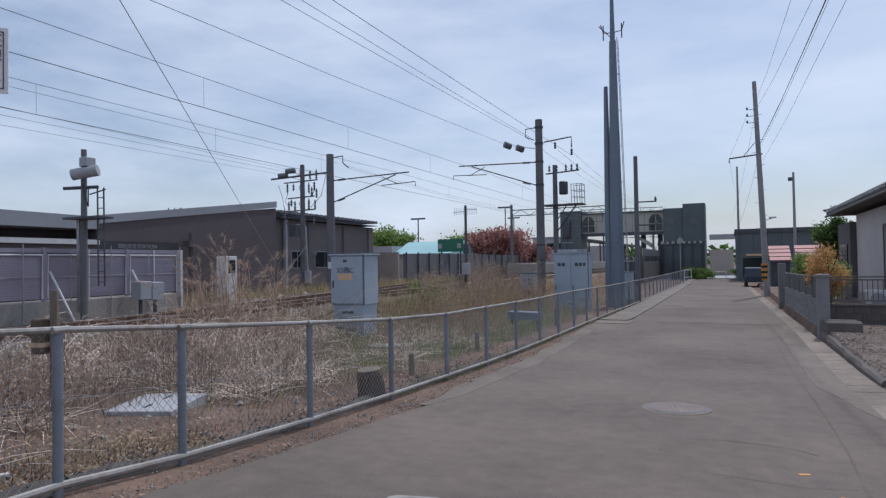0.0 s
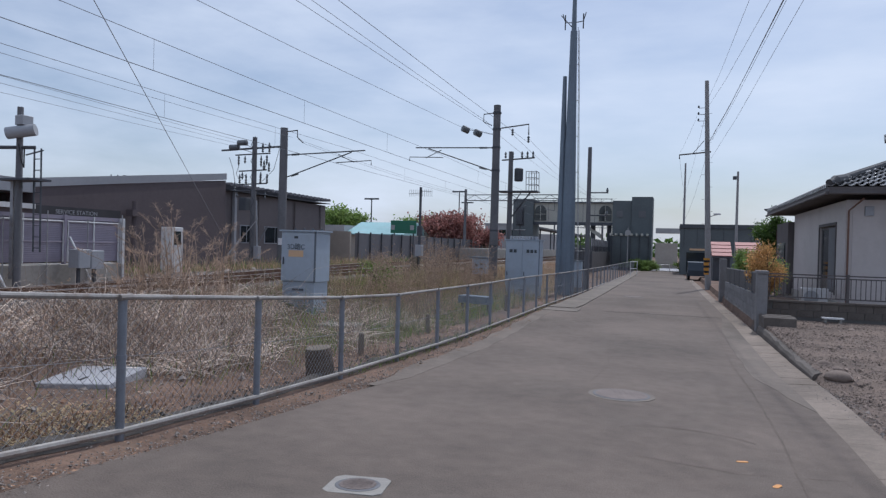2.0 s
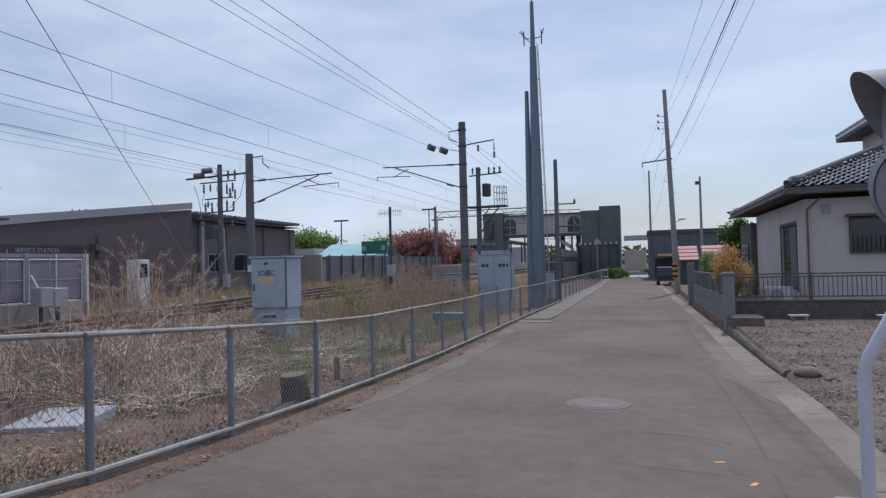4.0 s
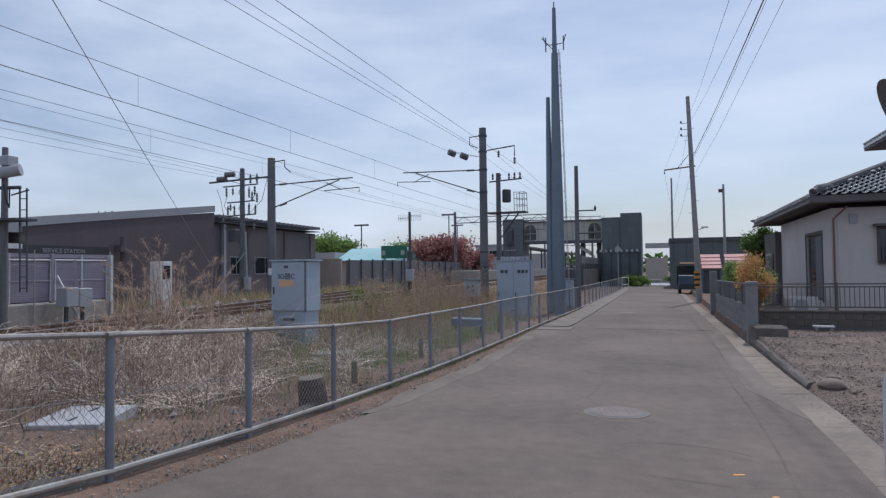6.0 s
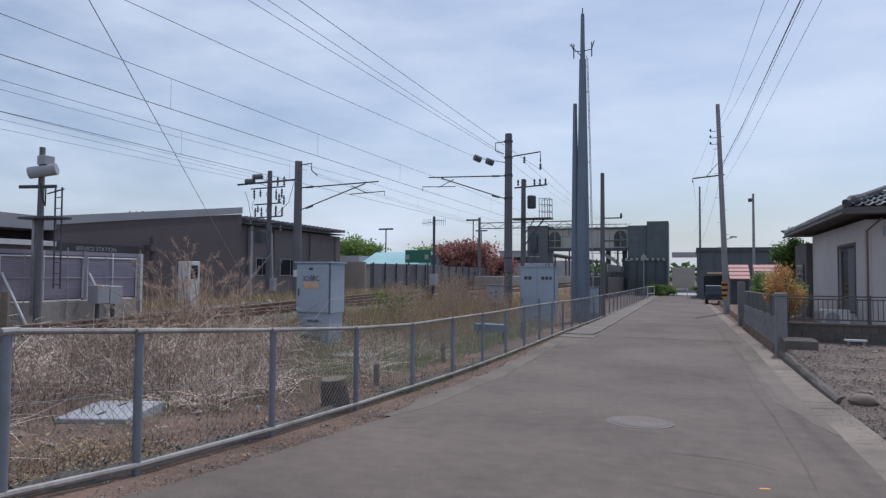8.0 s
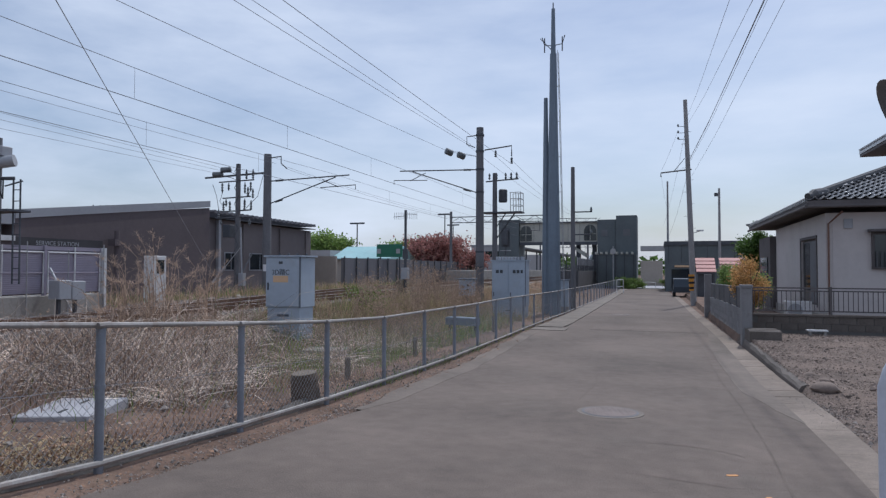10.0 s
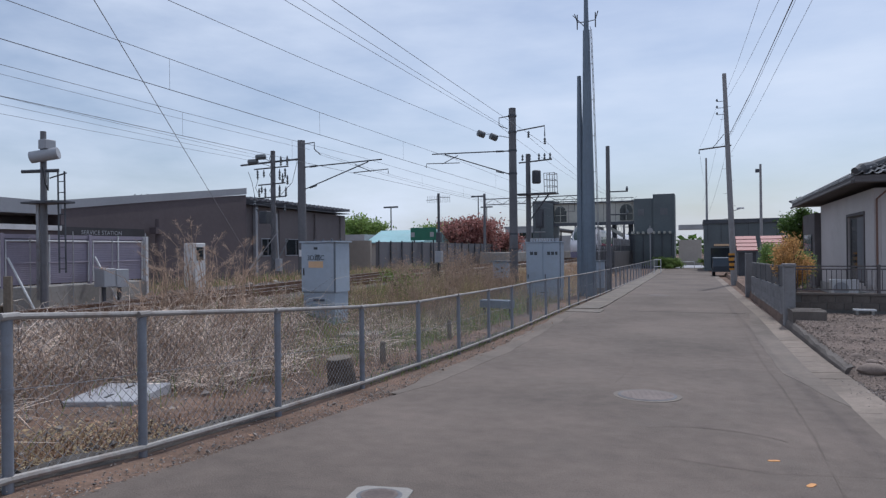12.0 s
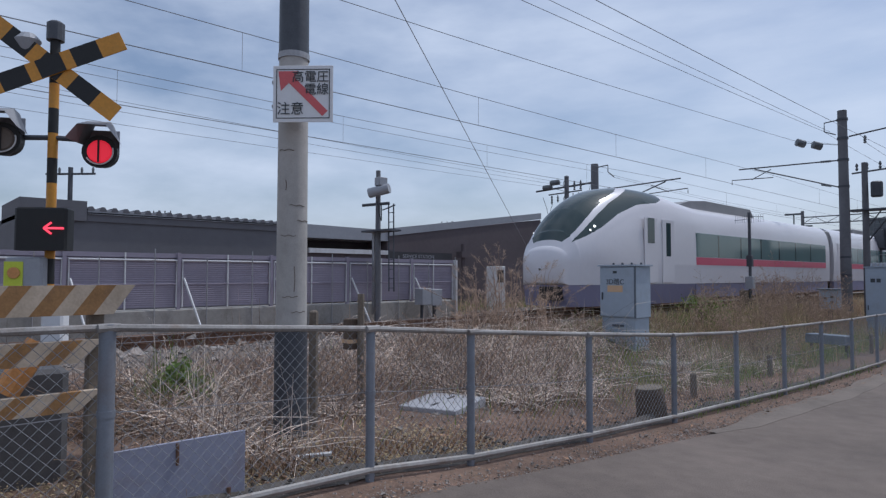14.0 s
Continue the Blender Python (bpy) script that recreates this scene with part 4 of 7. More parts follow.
        ids = np.arange(px.size).reshape(px.shape)
        quads = np.stack([ids[:-1, :-1], ids[:-1, 1:], ids[1:, 1:], ids[1:, :-1]], -1)
        allp = np.stack([px, np.repeat(grid_s[:, None], px.shape[1], 1), pz], -1).reshape(-1, 3)
        for k, mask in (("shell", ~(is_front | is_side)), ("windshield", is_front), ("side_glass", is_side)):
            q = quads[mask]
            used, back_ = np.unique(q, return_inverse=True)
            sh = Shape()
            sh.v, sh.f = [tuple(v) for v in allp[used].tolist()], [tuple(f) for f in back_.reshape(-1, 4).tolist()]
            kinds[k] = sh
        sh = kinds["shell"]
        for side in (1, -1):
            sh.loft([[(side * nose_curve(s, NOSE_WIDE), s, min(1.5, nose_curve(s, NOSE_TOP) - 0.25)), (side * nose_curve(s, NOSE_WIDE) * 0.98, s, 0.85)] for s in grid_s], False, False)
        cap = [skin(0, t) for t in grid_t]
        rim = cap + [(-0.85, 0, 0.85), (0.85, 0, 0.85)]
        rings = [[(x * k, y, 1.3 + (z - 1.3) * k) for x, _, z in rim] for k, y in ((1.0, 0.0), (0.93, -0.07), (0.8, -0.14), (0.6, -0.2), (0.35, -0.24), (0.05, -0.25))]
        sh.loft(rings, False, True)
        body = part("lead_car_body", sh, "train_white", train, "glossy white streamlined lead car", smooth=True)
        part("windscreen", kinds["windshield"], "windshield", body, "large domed dark windscreen", smooth=True)
        part("side_glass", kinds["side_glass"], "windshield", body, "dark glass band behind the pillar", smooth=True)
        skirt = Shape().loft([[(x * 0.985, s, 0.845), (x * 0.93, s + (0.12 if s < 0.1 else 0), 0.22)] for x, s in [(-nose_curve(s, NOSE_WIDE), s) for s in np.linspace(6.5, 0, 24)] + [(k, -0.1 * (1 - abs(k) / 0.86)) for k in np.linspace(-0.84, 0.84, 9)] + [(nose_curve(s, NOSE_WIDE), s) for s in np.linspace(0, 6.5, 24)]], False, False)
        part("skirt", skirt, "train_skirt", train, "grey-lilac lower skirt")
        part("coupler_recess", Shape().box(-0.1, 0.62, -0.2, 0.1, 0.4, 0.8, 0.03), "black", train)
        for k in (-1, 1):
            for s, dz, r in ((0.98, 0.17, 0.036), (0.8, 0.15, 0.026)):
                a = min(range(5, 88), key=lambda q: abs(skin(s, q)[2] - (float(np.interp(s, PILLAR_S, PILLAR_BACK)) - dz)))
                p = Vector(skin(s, a if k > 0 else 180 - a))
                part("headlamp", Shape().rod([p + Vector((k * 0.01, 0, 0)), p + Vector((k * 0.02, -0.03, 0.015))], r, 10), "head_lamp", train, "lit white headlamp")
        for s, w, z0, z1 in ((3.5, 0.42, 2.15, 2.95), (4.6, 0.3, 1.75, 2.85)):
            for k in (-1, 1):
                door = part("door", Shape().box(min(k * 1.435, k * 1.468), max(k * 1.435, k * 1.468), s - 0.38, s + 0.38, 0.9, 2.95, 0.004), "train_white", train)
                part("door_window", Shape().box(min(k * 1.44, k * 1.473), max(k * 1.44, k * 1.473), s - w / 2, s + w / 2, z0, z1, 0.004), "windshield", door)
        hump = Shape().loft([[(-0.95 * w, y, 3.5), (-0.9 * w, y, 3.6 + h), (0.9 * w, y, 3.6 + h), (0.95 * w, y, 3.5)] for y, h, w in ((6.4, 0.02, 0.8), (7.4, 0.26, 0.95), (8.5, 0.34, 1), (12.6, 0.3, 1), (12.9, 0.05, 1))])
        part("roof_fairing", hump, "train_roof", train, "grey roof equipment fairing")
        win0, win1 = 6.55, 20.2
    else:
        body = part("car_body", Shape().loft([[(x, y0 + y, z) for x, _, z in section(12, 24)] for y in (0.25, 0.5, 20.6, 20.85)], True), "train_white", train, "white coach body", smooth=True)
        win0, win1 = y0 + 2.6, y0 + 18.6
        for k in (-1, 1):
            part("door", Shape().box(min(k * 1.435, k * 1.468), max(k * 1.435, k * 1.468), y0 + 0.9, y0 + 1.75, 0.9, 2.8, 0.004), "train_white", train)
        part("roof_unit", Shape().box(-0.8, 0.8, y0 + 6, y0 + 9, 3.55, 3.85, 0.08), "train_roof", train, "grey air-conditioning unit")
    for k in (-1, 1):
        xa, xb = min(k * 1.42, k * 1.466), max(k * 1.42, k * 1.466)
        band = part("window_band", Shape().box(xa, xb, win0, win1, 1.78, 2.62, 0.004), "train_glass", train, "tinted window band")
        yy = win0 + 1.7
        while yy < win1 - 0.5:
            part("mullion", Shape().box(min(k * 1.43, k * 1.469), max(k * 1.43, k * 1.469), yy, yy + 0.1, 1.8, 2.6), "windshield", band)
            yy += 1.95
        part("stripe", Shape().box(xa, xb, win0, win1, 1.5, 1.765, 0.004), "train_pink", train, "pink stripe")
        part("side_skirt", Shape().box(min(k * 1.2, k * 1.40), max(k * 1.2, k * 1.40), y0 + (6.6 if car == 0 else 0.4), y0 + 20.6, 0.35, 0.845), "train_skirt", train)
    for y in (y0 + 3.6, y0 + 17.2):
        bogie = part("bogie", Shape().box(-1.1, 1.1, y - 1.6, y + 1.6, 0.3, 0.75, 0.05), "black", train)
        for w in (-1.05, 1.05):
            for side in (-0.56, 0.56):
                part("wheel", Shape().rod([(side - 0.06, y + w, 0.434), (side + 0.06, y + w, 0.434)], 0.43, 16), "rail", bogie)
    part("underfloor", Shape().box(-1.15, 1.15, y0 + 5.6, y0 + 15.2, 0.28, 0.84, 0.05), "black", train)
    part("gangway", Shape().box(-1.3, 1.3, y0 + 20.78, y0 + CAR + 0.28, 0.9, 3.4, 0.1), "train_roof", train, "grey gangway bellows")
    if car in (1, 4):
        part("pantograph", Shape().rod([(0, y0 + 15, 3.6), (0, y0 + 16.2, 4.4), (0, y0 + 15.2, 5.0)], 0.04, 6).rod([(-0.8, y0 + 15.2, 5.03), (0.8, y0 + 15.2, 5.03)], 0.03, 6).box(-0.7, 0.7, y0 + 14, y0 + 17, 3.6, 3.72, 0.05), "steel_dark", train)


# ---- overhead wires ----
def wires(name, runs, r, label, category="wire"):
    t = thing(name, label, category)
    for pts in runs:
        part("wire", Shape().rod(pts, r * 0.62, 4), "wire", t)
    return t


def overhead(xfun, ys, contact, hang):
    t = thing("overhead_line", "thin contact and carrier wires over the track", "wire", group="overhead lines")
    n = [(xfun(y), y) for y in ys]
    for (xa, ya), (xb, yb) in zip(n, n[1:]):
        top = sag((xa, ya, hang), (xb, yb, hang), 0.12, 12)
        part("carrier_wire", Shape().rod(top, 0.008, 4), "wire", t)
        part("contact_wire", Shape().rod([(xa, ya, contact), (xb, yb, contact)], 0.010, 4), "wire", t)
        for k in (2, 4, 6, 8, 10):
            part("dropper", Shape().rod([top[k], (top[k].x, top[k].y, contact)], 0.005, 3), "wire", t)


overhead(lambda y: TRACK_X, (-50, -8, 32, 75, 118), 5.6, 6.48)
overhead(lambda y: -15.5, (-40, -8, 28, 72), 5.4, 6.28)
wires("feeder_wires", [sag((-9.3, -8, 8.25), (-9.3, 31.9, 8.05), 0.12, 16), sag((-7.15, -8, 7.1), (-7.15, 32, 6.95), 0.1, 16), sag((-9.5, -8, 7.9), (-9.5, 31.9, 8.08), 0.12, 16), [(-10.3, -8, 6.5), (-10.3, 9, 6.88), (-10.3, 15.5, 7.05), (-10.3, 30.2, 7.58), (-9.0, 31.97, 7.45)],
                      sag((-9.5, 31.9, 8.05), (-9.6, 78, 8.0), 0.5), sag((-7.15, 32, 7.15), (-7.1, 78, 7.0), 0.6), sag((-8.0, 32, 7.4), (-7.8, 78, 7.2), 0.6)], 0.012, "dark feeder wires along the railway")
wires("feeder_wires", [sag((-18.6, -12, 7.15), (-18.6, 27.9, 6.9), 0.2, 16), sag((-21, -12, 7.3), (-21, 27.6, 6.6), 0.1, 16), sag((-21.2, -12, 6.9), (-21.2, 27.6, 6.5), 0.1, 16), sag((-22, -12, 6.5), (-22, 27.6, 6.5), 0.1, 16), sag((-18.3, 27.9, 6.8), (-17.5, 72, 6.8), 0.5), sag((-18, 27.9, 6.6), (-17.2, 72, 6.5), 0.5)], 0.012, "dark feeder wires on the far masts")
wire_ins = thing("strain_insulator", "dark barrel insulators strung in a feeder wire", "insulator")
for x, y, z in ((-10.5, 31.8, 7.7), (-9.85, 31.9, 7.5)):
    part("barrel", Shape().rod([(x - 0.15, y - 0.2, z + 0.06), (x - 0.12, y - 0.18, z + 0.06), (x + 0.12, y + 0.1, z - 0.04), (x + 0.16, y + 0.12, z - 0.05)], [0.06, 0.17, 0.17, 0.06], 10), "insulator", wire_ins)
part("link", Shape().rod([(-10.6, 31.7, 7.75), (-8.9, 31.97, 7.4)], 0.015, 4), "wire", wire_ins)
wire_ins2 = thing("strain_insulator", "dark barrel insulators at the slim mast", "insulator")
for x, y, z in ((-21.3, 27.4, 6.62), (-21.8, 27.4, 6.4)):
    part("barrel", Shape().rod([(x - 0.3, y, z), (x - 0.25, y, z), (x + 0.25, y, z), (x + 0.3, y, z)], [0.05, 0.15, 0.15, 0.05], 10), "insulator", wire_ins2)
part("link", Shape().rod([(-21.9, 27.4, 6.4), (-21.0, 27.45, 6.2), (-20.6, 27.5, 6.05)], 0.02, 4).rod([(-21.3, 27.4, 6.62), (-20.6, 27.5, 6.3)], 0.02, 4), "wire", wire_ins2)

# ---- concrete pole with warning sign ----
cp = thing("concrete_pole", "pale stained concrete pole with black guard sleeves", "pole", (-5.925, 3.12, -0.1))
part("shaft", Shape().rod([(0, 0, -0.3), (0, 0, 11.5)], [0.156, 0.125], 20), "concrete_pole", cp, smooth=True)
part("lower_sleeve", Shape().rod([(0, 0, -0.2), (0, 0, 1.12)], [0.162, 0.16], 20), "steel_dark", cp, "black plastic guard sleeve", smooth=True)
part("upper_sleeve", Shape().rod([(0, 0, 3.86), (0, 0, 7)], [0.15, 0.138], 20), "steel_dark", cp, "dark upper sleeve", smooth=True)
part("band", Shape().rod([(0, 0, 3.84), (0, 0, 3.9)], 0.157, 20), "galv", cp)
for k, (a, z, h) in enumerate(((-40, 2.35, 0.02), (-75, 2.05, 0.015), (-20, 1.75, 0.25), (-65, 1.45, 0.012), (-30, 1.3, 0.02), (-55, 2.6, 0.1), (-85, 2.9, 0.02), (-10, 2.2, 0.015))):
    arc = [(0.151 * math.cos(radians(a + d)), 0.151 * math.sin(radians(a + d)), z + 0.006 * math.sin(d * 0.2 + k)) for d in range(0, 66, 6)] if h < 0.1 else [(0.151 * math.cos(radians(a + 3 * math.sin(j))), 0.151 * math.sin(radians(a + 3 * math.sin(j))), z - j * h / 3) for j in range(4)]
    part("crack", Shape().rod(arc, 0.004, 4), "faded_black", cp, "dark crack in the concrete")
ws = thing("warning_sign", "white enamel warning sign with a red arrow, strapped to a pole", "sign", (-5.475, 2.97, 3.275), 46)
part("panel", Shape().box(-0.285, 0.285, 0, 0.012, -0.27, 0.27, 0.004), "sign_white", ws)
border = Shape()
for a, b, c, d in ((-0.255, 0.255, 0.228, 0.236), (-0.255, 0.255, -0.236, -0.228), (-0.255, -0.247, -0.236, 0.236), (0.247, 0.255, -0.236, 0.236)):
    border.box(a, b, -0.003, -0.0005, c, d)
part("border", border, "ink", ws)
arrow = [(-0.235, 0.215), (-0.04, 0.215), (-0.085, 0.16), (0.235, -0.165), (0.185, -0.215), (-0.135, 0.105), (-0.21, 0.03)]
arr = Shape().loft([[(x, y, z) for x, z in arrow] for y in (-0.0004, -0.004)])
part("arrow", arr, "sign_red", ws, "faded red arrow")
lettering("高電圧", 0.118, "ink", ws, pose(0.07, -0.006, 0.155, 90, 0, 0))
lettering("電線", 0.118, "ink", ws, pose(0.128, -0.006, 0.035, 90, 0, 0))
lettering("注意", 0.13, "ink", ws, pose(-0.118, -0.006, -0.15, 90, 0, 0))
part("strap", Shape().box(-0.3, -0.06, 0.012, 0.36, 0.1, 0.13).box(-0.3, -0.06, 0.012, 0.36, -0.13, -0.1), "galv", ws)
wires("guy_wire", [[(-5.9, 3.14, 6.25), (-20.4, 26.3, 0.2)]], 0.011, "taut steel guy wire of the concrete pole")
gs = thing("guy_strut", "pale insulated guard on a guy wire", "guy wire")
part("guard", Shape().rod([(-20.5, 24.8, 0.2), (-18.9, 25.6, 2.6)], 0.02, 5).rod([(-20.1, 25.0, 0.8), (-19.6, 25.25, 1.55)], 0.07, 8), "galv", gs)

# ---- level crossing signal ----
xs_ = thing("crossing_signal", "level-crossing signal with yellow and black crossbuck and lit red lamp", "signal", (-6.88, 1.2, 0.1), 60)
for k in range(16):
    z = k * 0.23
    part("mast_band", Shape().rod([(0, 0, z), (0, 0, z + 0.23)], 0.042, 12), "black" if k % 2 == 0 or z > 3.2 else "yellow", xs_, smooth=True)
part("cap", Shape().disc_stack(0, 0, ((3.62, 0.075), (3.78, 0.075), (3.8, 0.05))), "steel_dark", xs_)
for ang in (37, -25):
    m = Matrix.Translation((0, -0.07 if ang > 0 else -0.09, 3.36)) @ Matrix.Rotation(radians(ang), 4, "Y")
    arm = new("crossbuck_arm")
    arm.parent = xs_
    arm.matrix_basis = m
    seg = (-0.68, -0.46, -0.22, 0.22, 0.46, 0.68) if ang > 0 else (-0.66, -0.44, -0.2, 0.2, 0.44, 0.66)
    sh = Shape()
    for i in range(5):
        part("stripe", Shape().box(seg[i], seg[i + 1], -0.008, 0.008, -0.085, 0.085), "yellow" if i % 2 == 0 and i != 2 else ("black" if i != 2 else "yellow"), arm)
    part("hub_plate", Shape().box(-0.11, 0.11, -0.012, -0.0085, -0.084, 0.084), "black", arm)
for lx, lit in ((-0.35, False), (0.44, True)):
    lz = 2.60 if lit else 2.68
    part("lamp_arm", Shape().rod([(0, 0, 2.72), (lx, -0.03, 2.7)], 0.024, 8), "steel_dark", xs_)
    lamp = part("lamp_case", Shape().rod([(lx, -0.02, lz - 0.02), (lx, -0.16, lz - 0.02)], [0.13, 0.15], 20), "black", xs_, "round black lamp backing")
    part("lens", Shape().rod([(lx, -0.161, lz - 0.02), (lx, -0.175, lz - 0.02)], [0.105, 0.09], 20), "red_lamp" if lit else "faded_black", lamp, "lit red lens" if lit else "unlit dark lens")
    part("lens_bar", Shape().box(lx - 0.012, lx + 0.004, -0.185, -0.176, lz - 0.12, lz + 0.08), "black", lamp)
    roofline = ((-0.21, 0.0), (-0.115, 0.2), (0.115, 0.2), (0.21, 0.0))
    hood = Shape().loft([[(lx + a * k, d, lz + 0.05 + b * q) for a, b in roofline] for d, k, q in ((-0.02, 0.72, 0.95), (-0.18, 0.86, 1.0), (-0.4, 1.0, 0.62))], False, False)
    part("hood", hood, "mirror_grey", lamp, "folded grey sheet-metal hood")
    part("hood_back", Shape().box(lx - 0.13, lx + 0.13, -0.03, -0.015, lz - 0.02, lz + 0.2), "plastic", lamp)
    # pale arc over the lower part of the rim only
    part("lens_ring", Shape().rod([(lx + 0.118 * math.cos(a), -0.178, lz - 0.02 + 0.118 * math.sin(a)) for a in np.linspace(-2.6, 0.3, 14)], 0.007, 5), "white_metal", lamp, "pale arc along the lower lens rim")
part("bell", Shape().disc_stack(-0.22, -0.02, ((3.5, 0.06), (3.6, 0.11), (3.66, 0.06))), "plastic", xs_)
box_ = part("direction_box", Shape().box(-0.22, 0.2, -0.2, 0.0, 1.68, 2.06, 0.02), "black", xs_, "black direction indicator box")
part("arrow_glyph", Shape().box(0.04, 0.18, -0.212, -0.205, 1.866, 1.884).rod([(0.02, -0.208, 1.875), (0.08, -0.208, 1.925)], 0.01, 4).rod([(0.02, -0.208, 1.875), (0.08, -0.208, 1.825)], 0.01, 4), "red_arrow", box_, "lit red arrow")
part("push_box", Shape().box(-0.3, 0.0, -0.16, 0.0, 1.25, 1.62, 0.02), "plastic", xs_, "grey emergency button box")
part("push_label", Shape().box(-0.3, -0.15, -0.168, -0.162, 1.27, 1.58), "lime", xs_, "yellow-green label")
part("push_button", Shape().rod([(-0.22, -0.17, 1.48), (-0.22, -0.18, 1.48)], 0.05, 12), "orange", xs_)
part("pedestal", Shape().box(-0.02, 0.16, -0.12, 0.06, 0.78, 1.2, 0.02), "sign_white", xs_, "pale pedestal")

# striped guard boards at the crossing
gb = thing("crossing_guard", "faded yellow and black striped timber guard rail", "barrier", (-5.05, 0, 0))
def striped(z0, z1, y0, y1, w=0.125):
    n = int((y1 - y0) / w)
    for k in range(n):
        a, b = y0 + k * w, y0 + (k + 1) * w
        sh = Shape().loft([[(x, a + sl, z) for x, z, sl in ((-0.03, z0, -0.05), (0.03, z0, -0.05), (0.03, z1, 0.09), (-0.03, z1, 0.09))], [(x, b + sl, z) for x, z, sl in ((-0.03, z0, -0.05), (0.03, z0, -0.05), (0.03, z1, 0.09), (-0.03, z1, 0.09))]])
        part("board_stripe", sh, "stripe_tan" if k % 2 else "stripe_brown", gb)
striped(1.29, 1.49, -2.2, 1.32)
striped(0.97, 1.12, -1.9, 1.2)
striped(0.65, 0.78, -1.9, 1.2)
for y in (1.16, -1.5):
    part("post", Shape().box(-0.12, -0.03, y - 0.05, y + 0.05, -0.2, 1.3, 0.01), "wood", gb, "brown timber post")
dg = thing("diagonal_guard", "orange and black crossing gate arm resting low", "barrier", (-6.0, 0.2, 0))
part("arm", Shape().rod([(0.5, 0.7, 1.08), (0.5, 0.5, 0.74)], 0.09, 8), "orange", dg)
# dark block added to fill the shadowed area below the boards
part("housing", Shape().box(-0.35, 0.25, -0.2, 0.95, 0.0, 0.85, 0.05), "panel_dark", dg)

# leaning sheet behind the fence
ls = thing("leaning_sheet", "faded blue painted metal sheet with rust, leaning on the fence", "metal sheet", (-4.5, 1.56, 0), 0)
part("sheet", Shape().box(-0.012, 0.012, -0.46, 0.42, -0.3, 0.47, 0.003), "rusty_sheet", ls)
part("hinge", Shape().rod([(0.016, -0.05, 0.46), (0.02, -0.05, 0.32)], 0.012, 6), "rail", ls)
part("latch", Shape().rod([(0.016, 0.3, 0.1), (0.02, 0.3, 0.0)], 0.016, 6), "rail", ls)


# ---- house on the right ----
hs = thing("house", "cream stucco bungalow with a grey tiled hip roof", "house", (5.1, 23.2, -0.2))
W_, L_, H_ = 9.0, 12.5, 3.55
wall_w = Shape()
for y0, y1, z0, z1 in ((0, 1.25, 0, H_), (1.25, 3.7, 2.8, H_), (1.25, 3.7, 0, 0.5), (3.7, 9.0, 0, H_)):
    wall_w.box(0, 0.18, y0, y1, z0, z1)
part("west_wall", wall_w, "stucco", hs)
part("door", Shape().box(0.06, 0.12, 1.26, 3.69, 0.51, 2.79), "eave", hs, "dark sliding door")
part("door_glass", Shape().box(0.05, 0.058, 2.5, 3.62, 0.6, 2.7), "glass", hs)
part("door_leaf", Shape().box(0.03, 0.058, 1.35, 2.42, 0.58, 2.72, 0.01), "mast", hs, "grey-green sliding door leaf")
part("door_frame", Shape().box(-0.03, 0.0, 1.15, 1.25, 0.45, 2.9).box(-0.03, 0.0, 3.7, 3.8, 0.45, 2.9).box(-0.03, 0.0, 1.25, 3.7, 2.8, 2.9), "eave", hs)
part("south_wall", Shape().box(0.185, W_, 0, 0.18, 0, H_), "stucco", hs)
part("north_wall", Shape().box(0.185, W_, 8.8, 9.0, 0, H_), "stucco", hs)
part("porch_wall", Shape().box(-0.25, 1.5, 9.02, 12.2, 0, H_ - 0.3), "eave", hs, "dark timber porch")
part("porch_window", Shape().box(-0.29, -0.252, 9.6, 11.6, 0.9, 2.3), "glass", hs)
part("foundation", Shape().box(-0.04, W_, -0.04, 12.3, -0.4, 0.25), "concrete", hs)
wnd = part("window", Shape().box(1.25, 3.0, -0.09, -0.003, 1.75, 2.9), "eave", hs, "dark window with a lattice guard")
part("pane", Shape().box(1.32, 2.93, -0.1, -0.092, 1.82, 2.83), "glass", wnd)
for k in range(13):
    part("guard_bar", Shape().box(1.34 + k * 0.125, 1.36 + k * 0.125, -0.19, -0.17, 1.78, 2.3), "steel_dark", wnd)
part("window_hood", Shape().box(1.15, 3.1, -0.35, -0.002, 2.92, 3.0), "eave", wnd)
part("vent", Shape().box(0.5, 0.75, -0.05, -0.002, 3.05, 3.35, 0.02), "plastic", hs)
part("downpipe", Shape().rod([(0.35, -0.5, 3.55), (0.06, -0.07, 3.2), (0.06, -0.07, 0)], 0.03, 8), "copper", hs, "thin brown downpipe", smooth=True)
part("gutter", Shape().rod([(-0.62, -0.6, 3.72), (W_, -0.6, 3.72)], 0.055, 8).rod([(-0.66, -0.6, 3.72), (-0.66, 12.9, 3.72)], 0.055, 8), "eave", hs)
EV, RZ = 0.62, 3.9
ridge_z = RZ + 2.05
c0, c1, c2, c3 = (-EV, -EV, RZ), (W_ + EV, -EV, RZ), (W_ + EV, 13.0, RZ), (-EV, 13.0, RZ)
r0, r1 = (W_ / 2, 5.0, ridge_z), (W_ / 2, 8.0, ridge_z)
roof = part("roof", Shape().add([c0, c1, c2, c3, r0, r1] + [(x, y, z - 0.16) for x, y, z in (c0, c1, c2, c3)], [(0, 1, 4), (1, 2, 5, 4), (2, 3, 5), (3, 0, 4, 5), (0, 6, 7, 1), (1, 7, 8, 2), (2, 8, 9, 3), (3, 9, 6, 0), (6, 9, 8, 7)]), "eave", hs, "dark tiled hip roof")
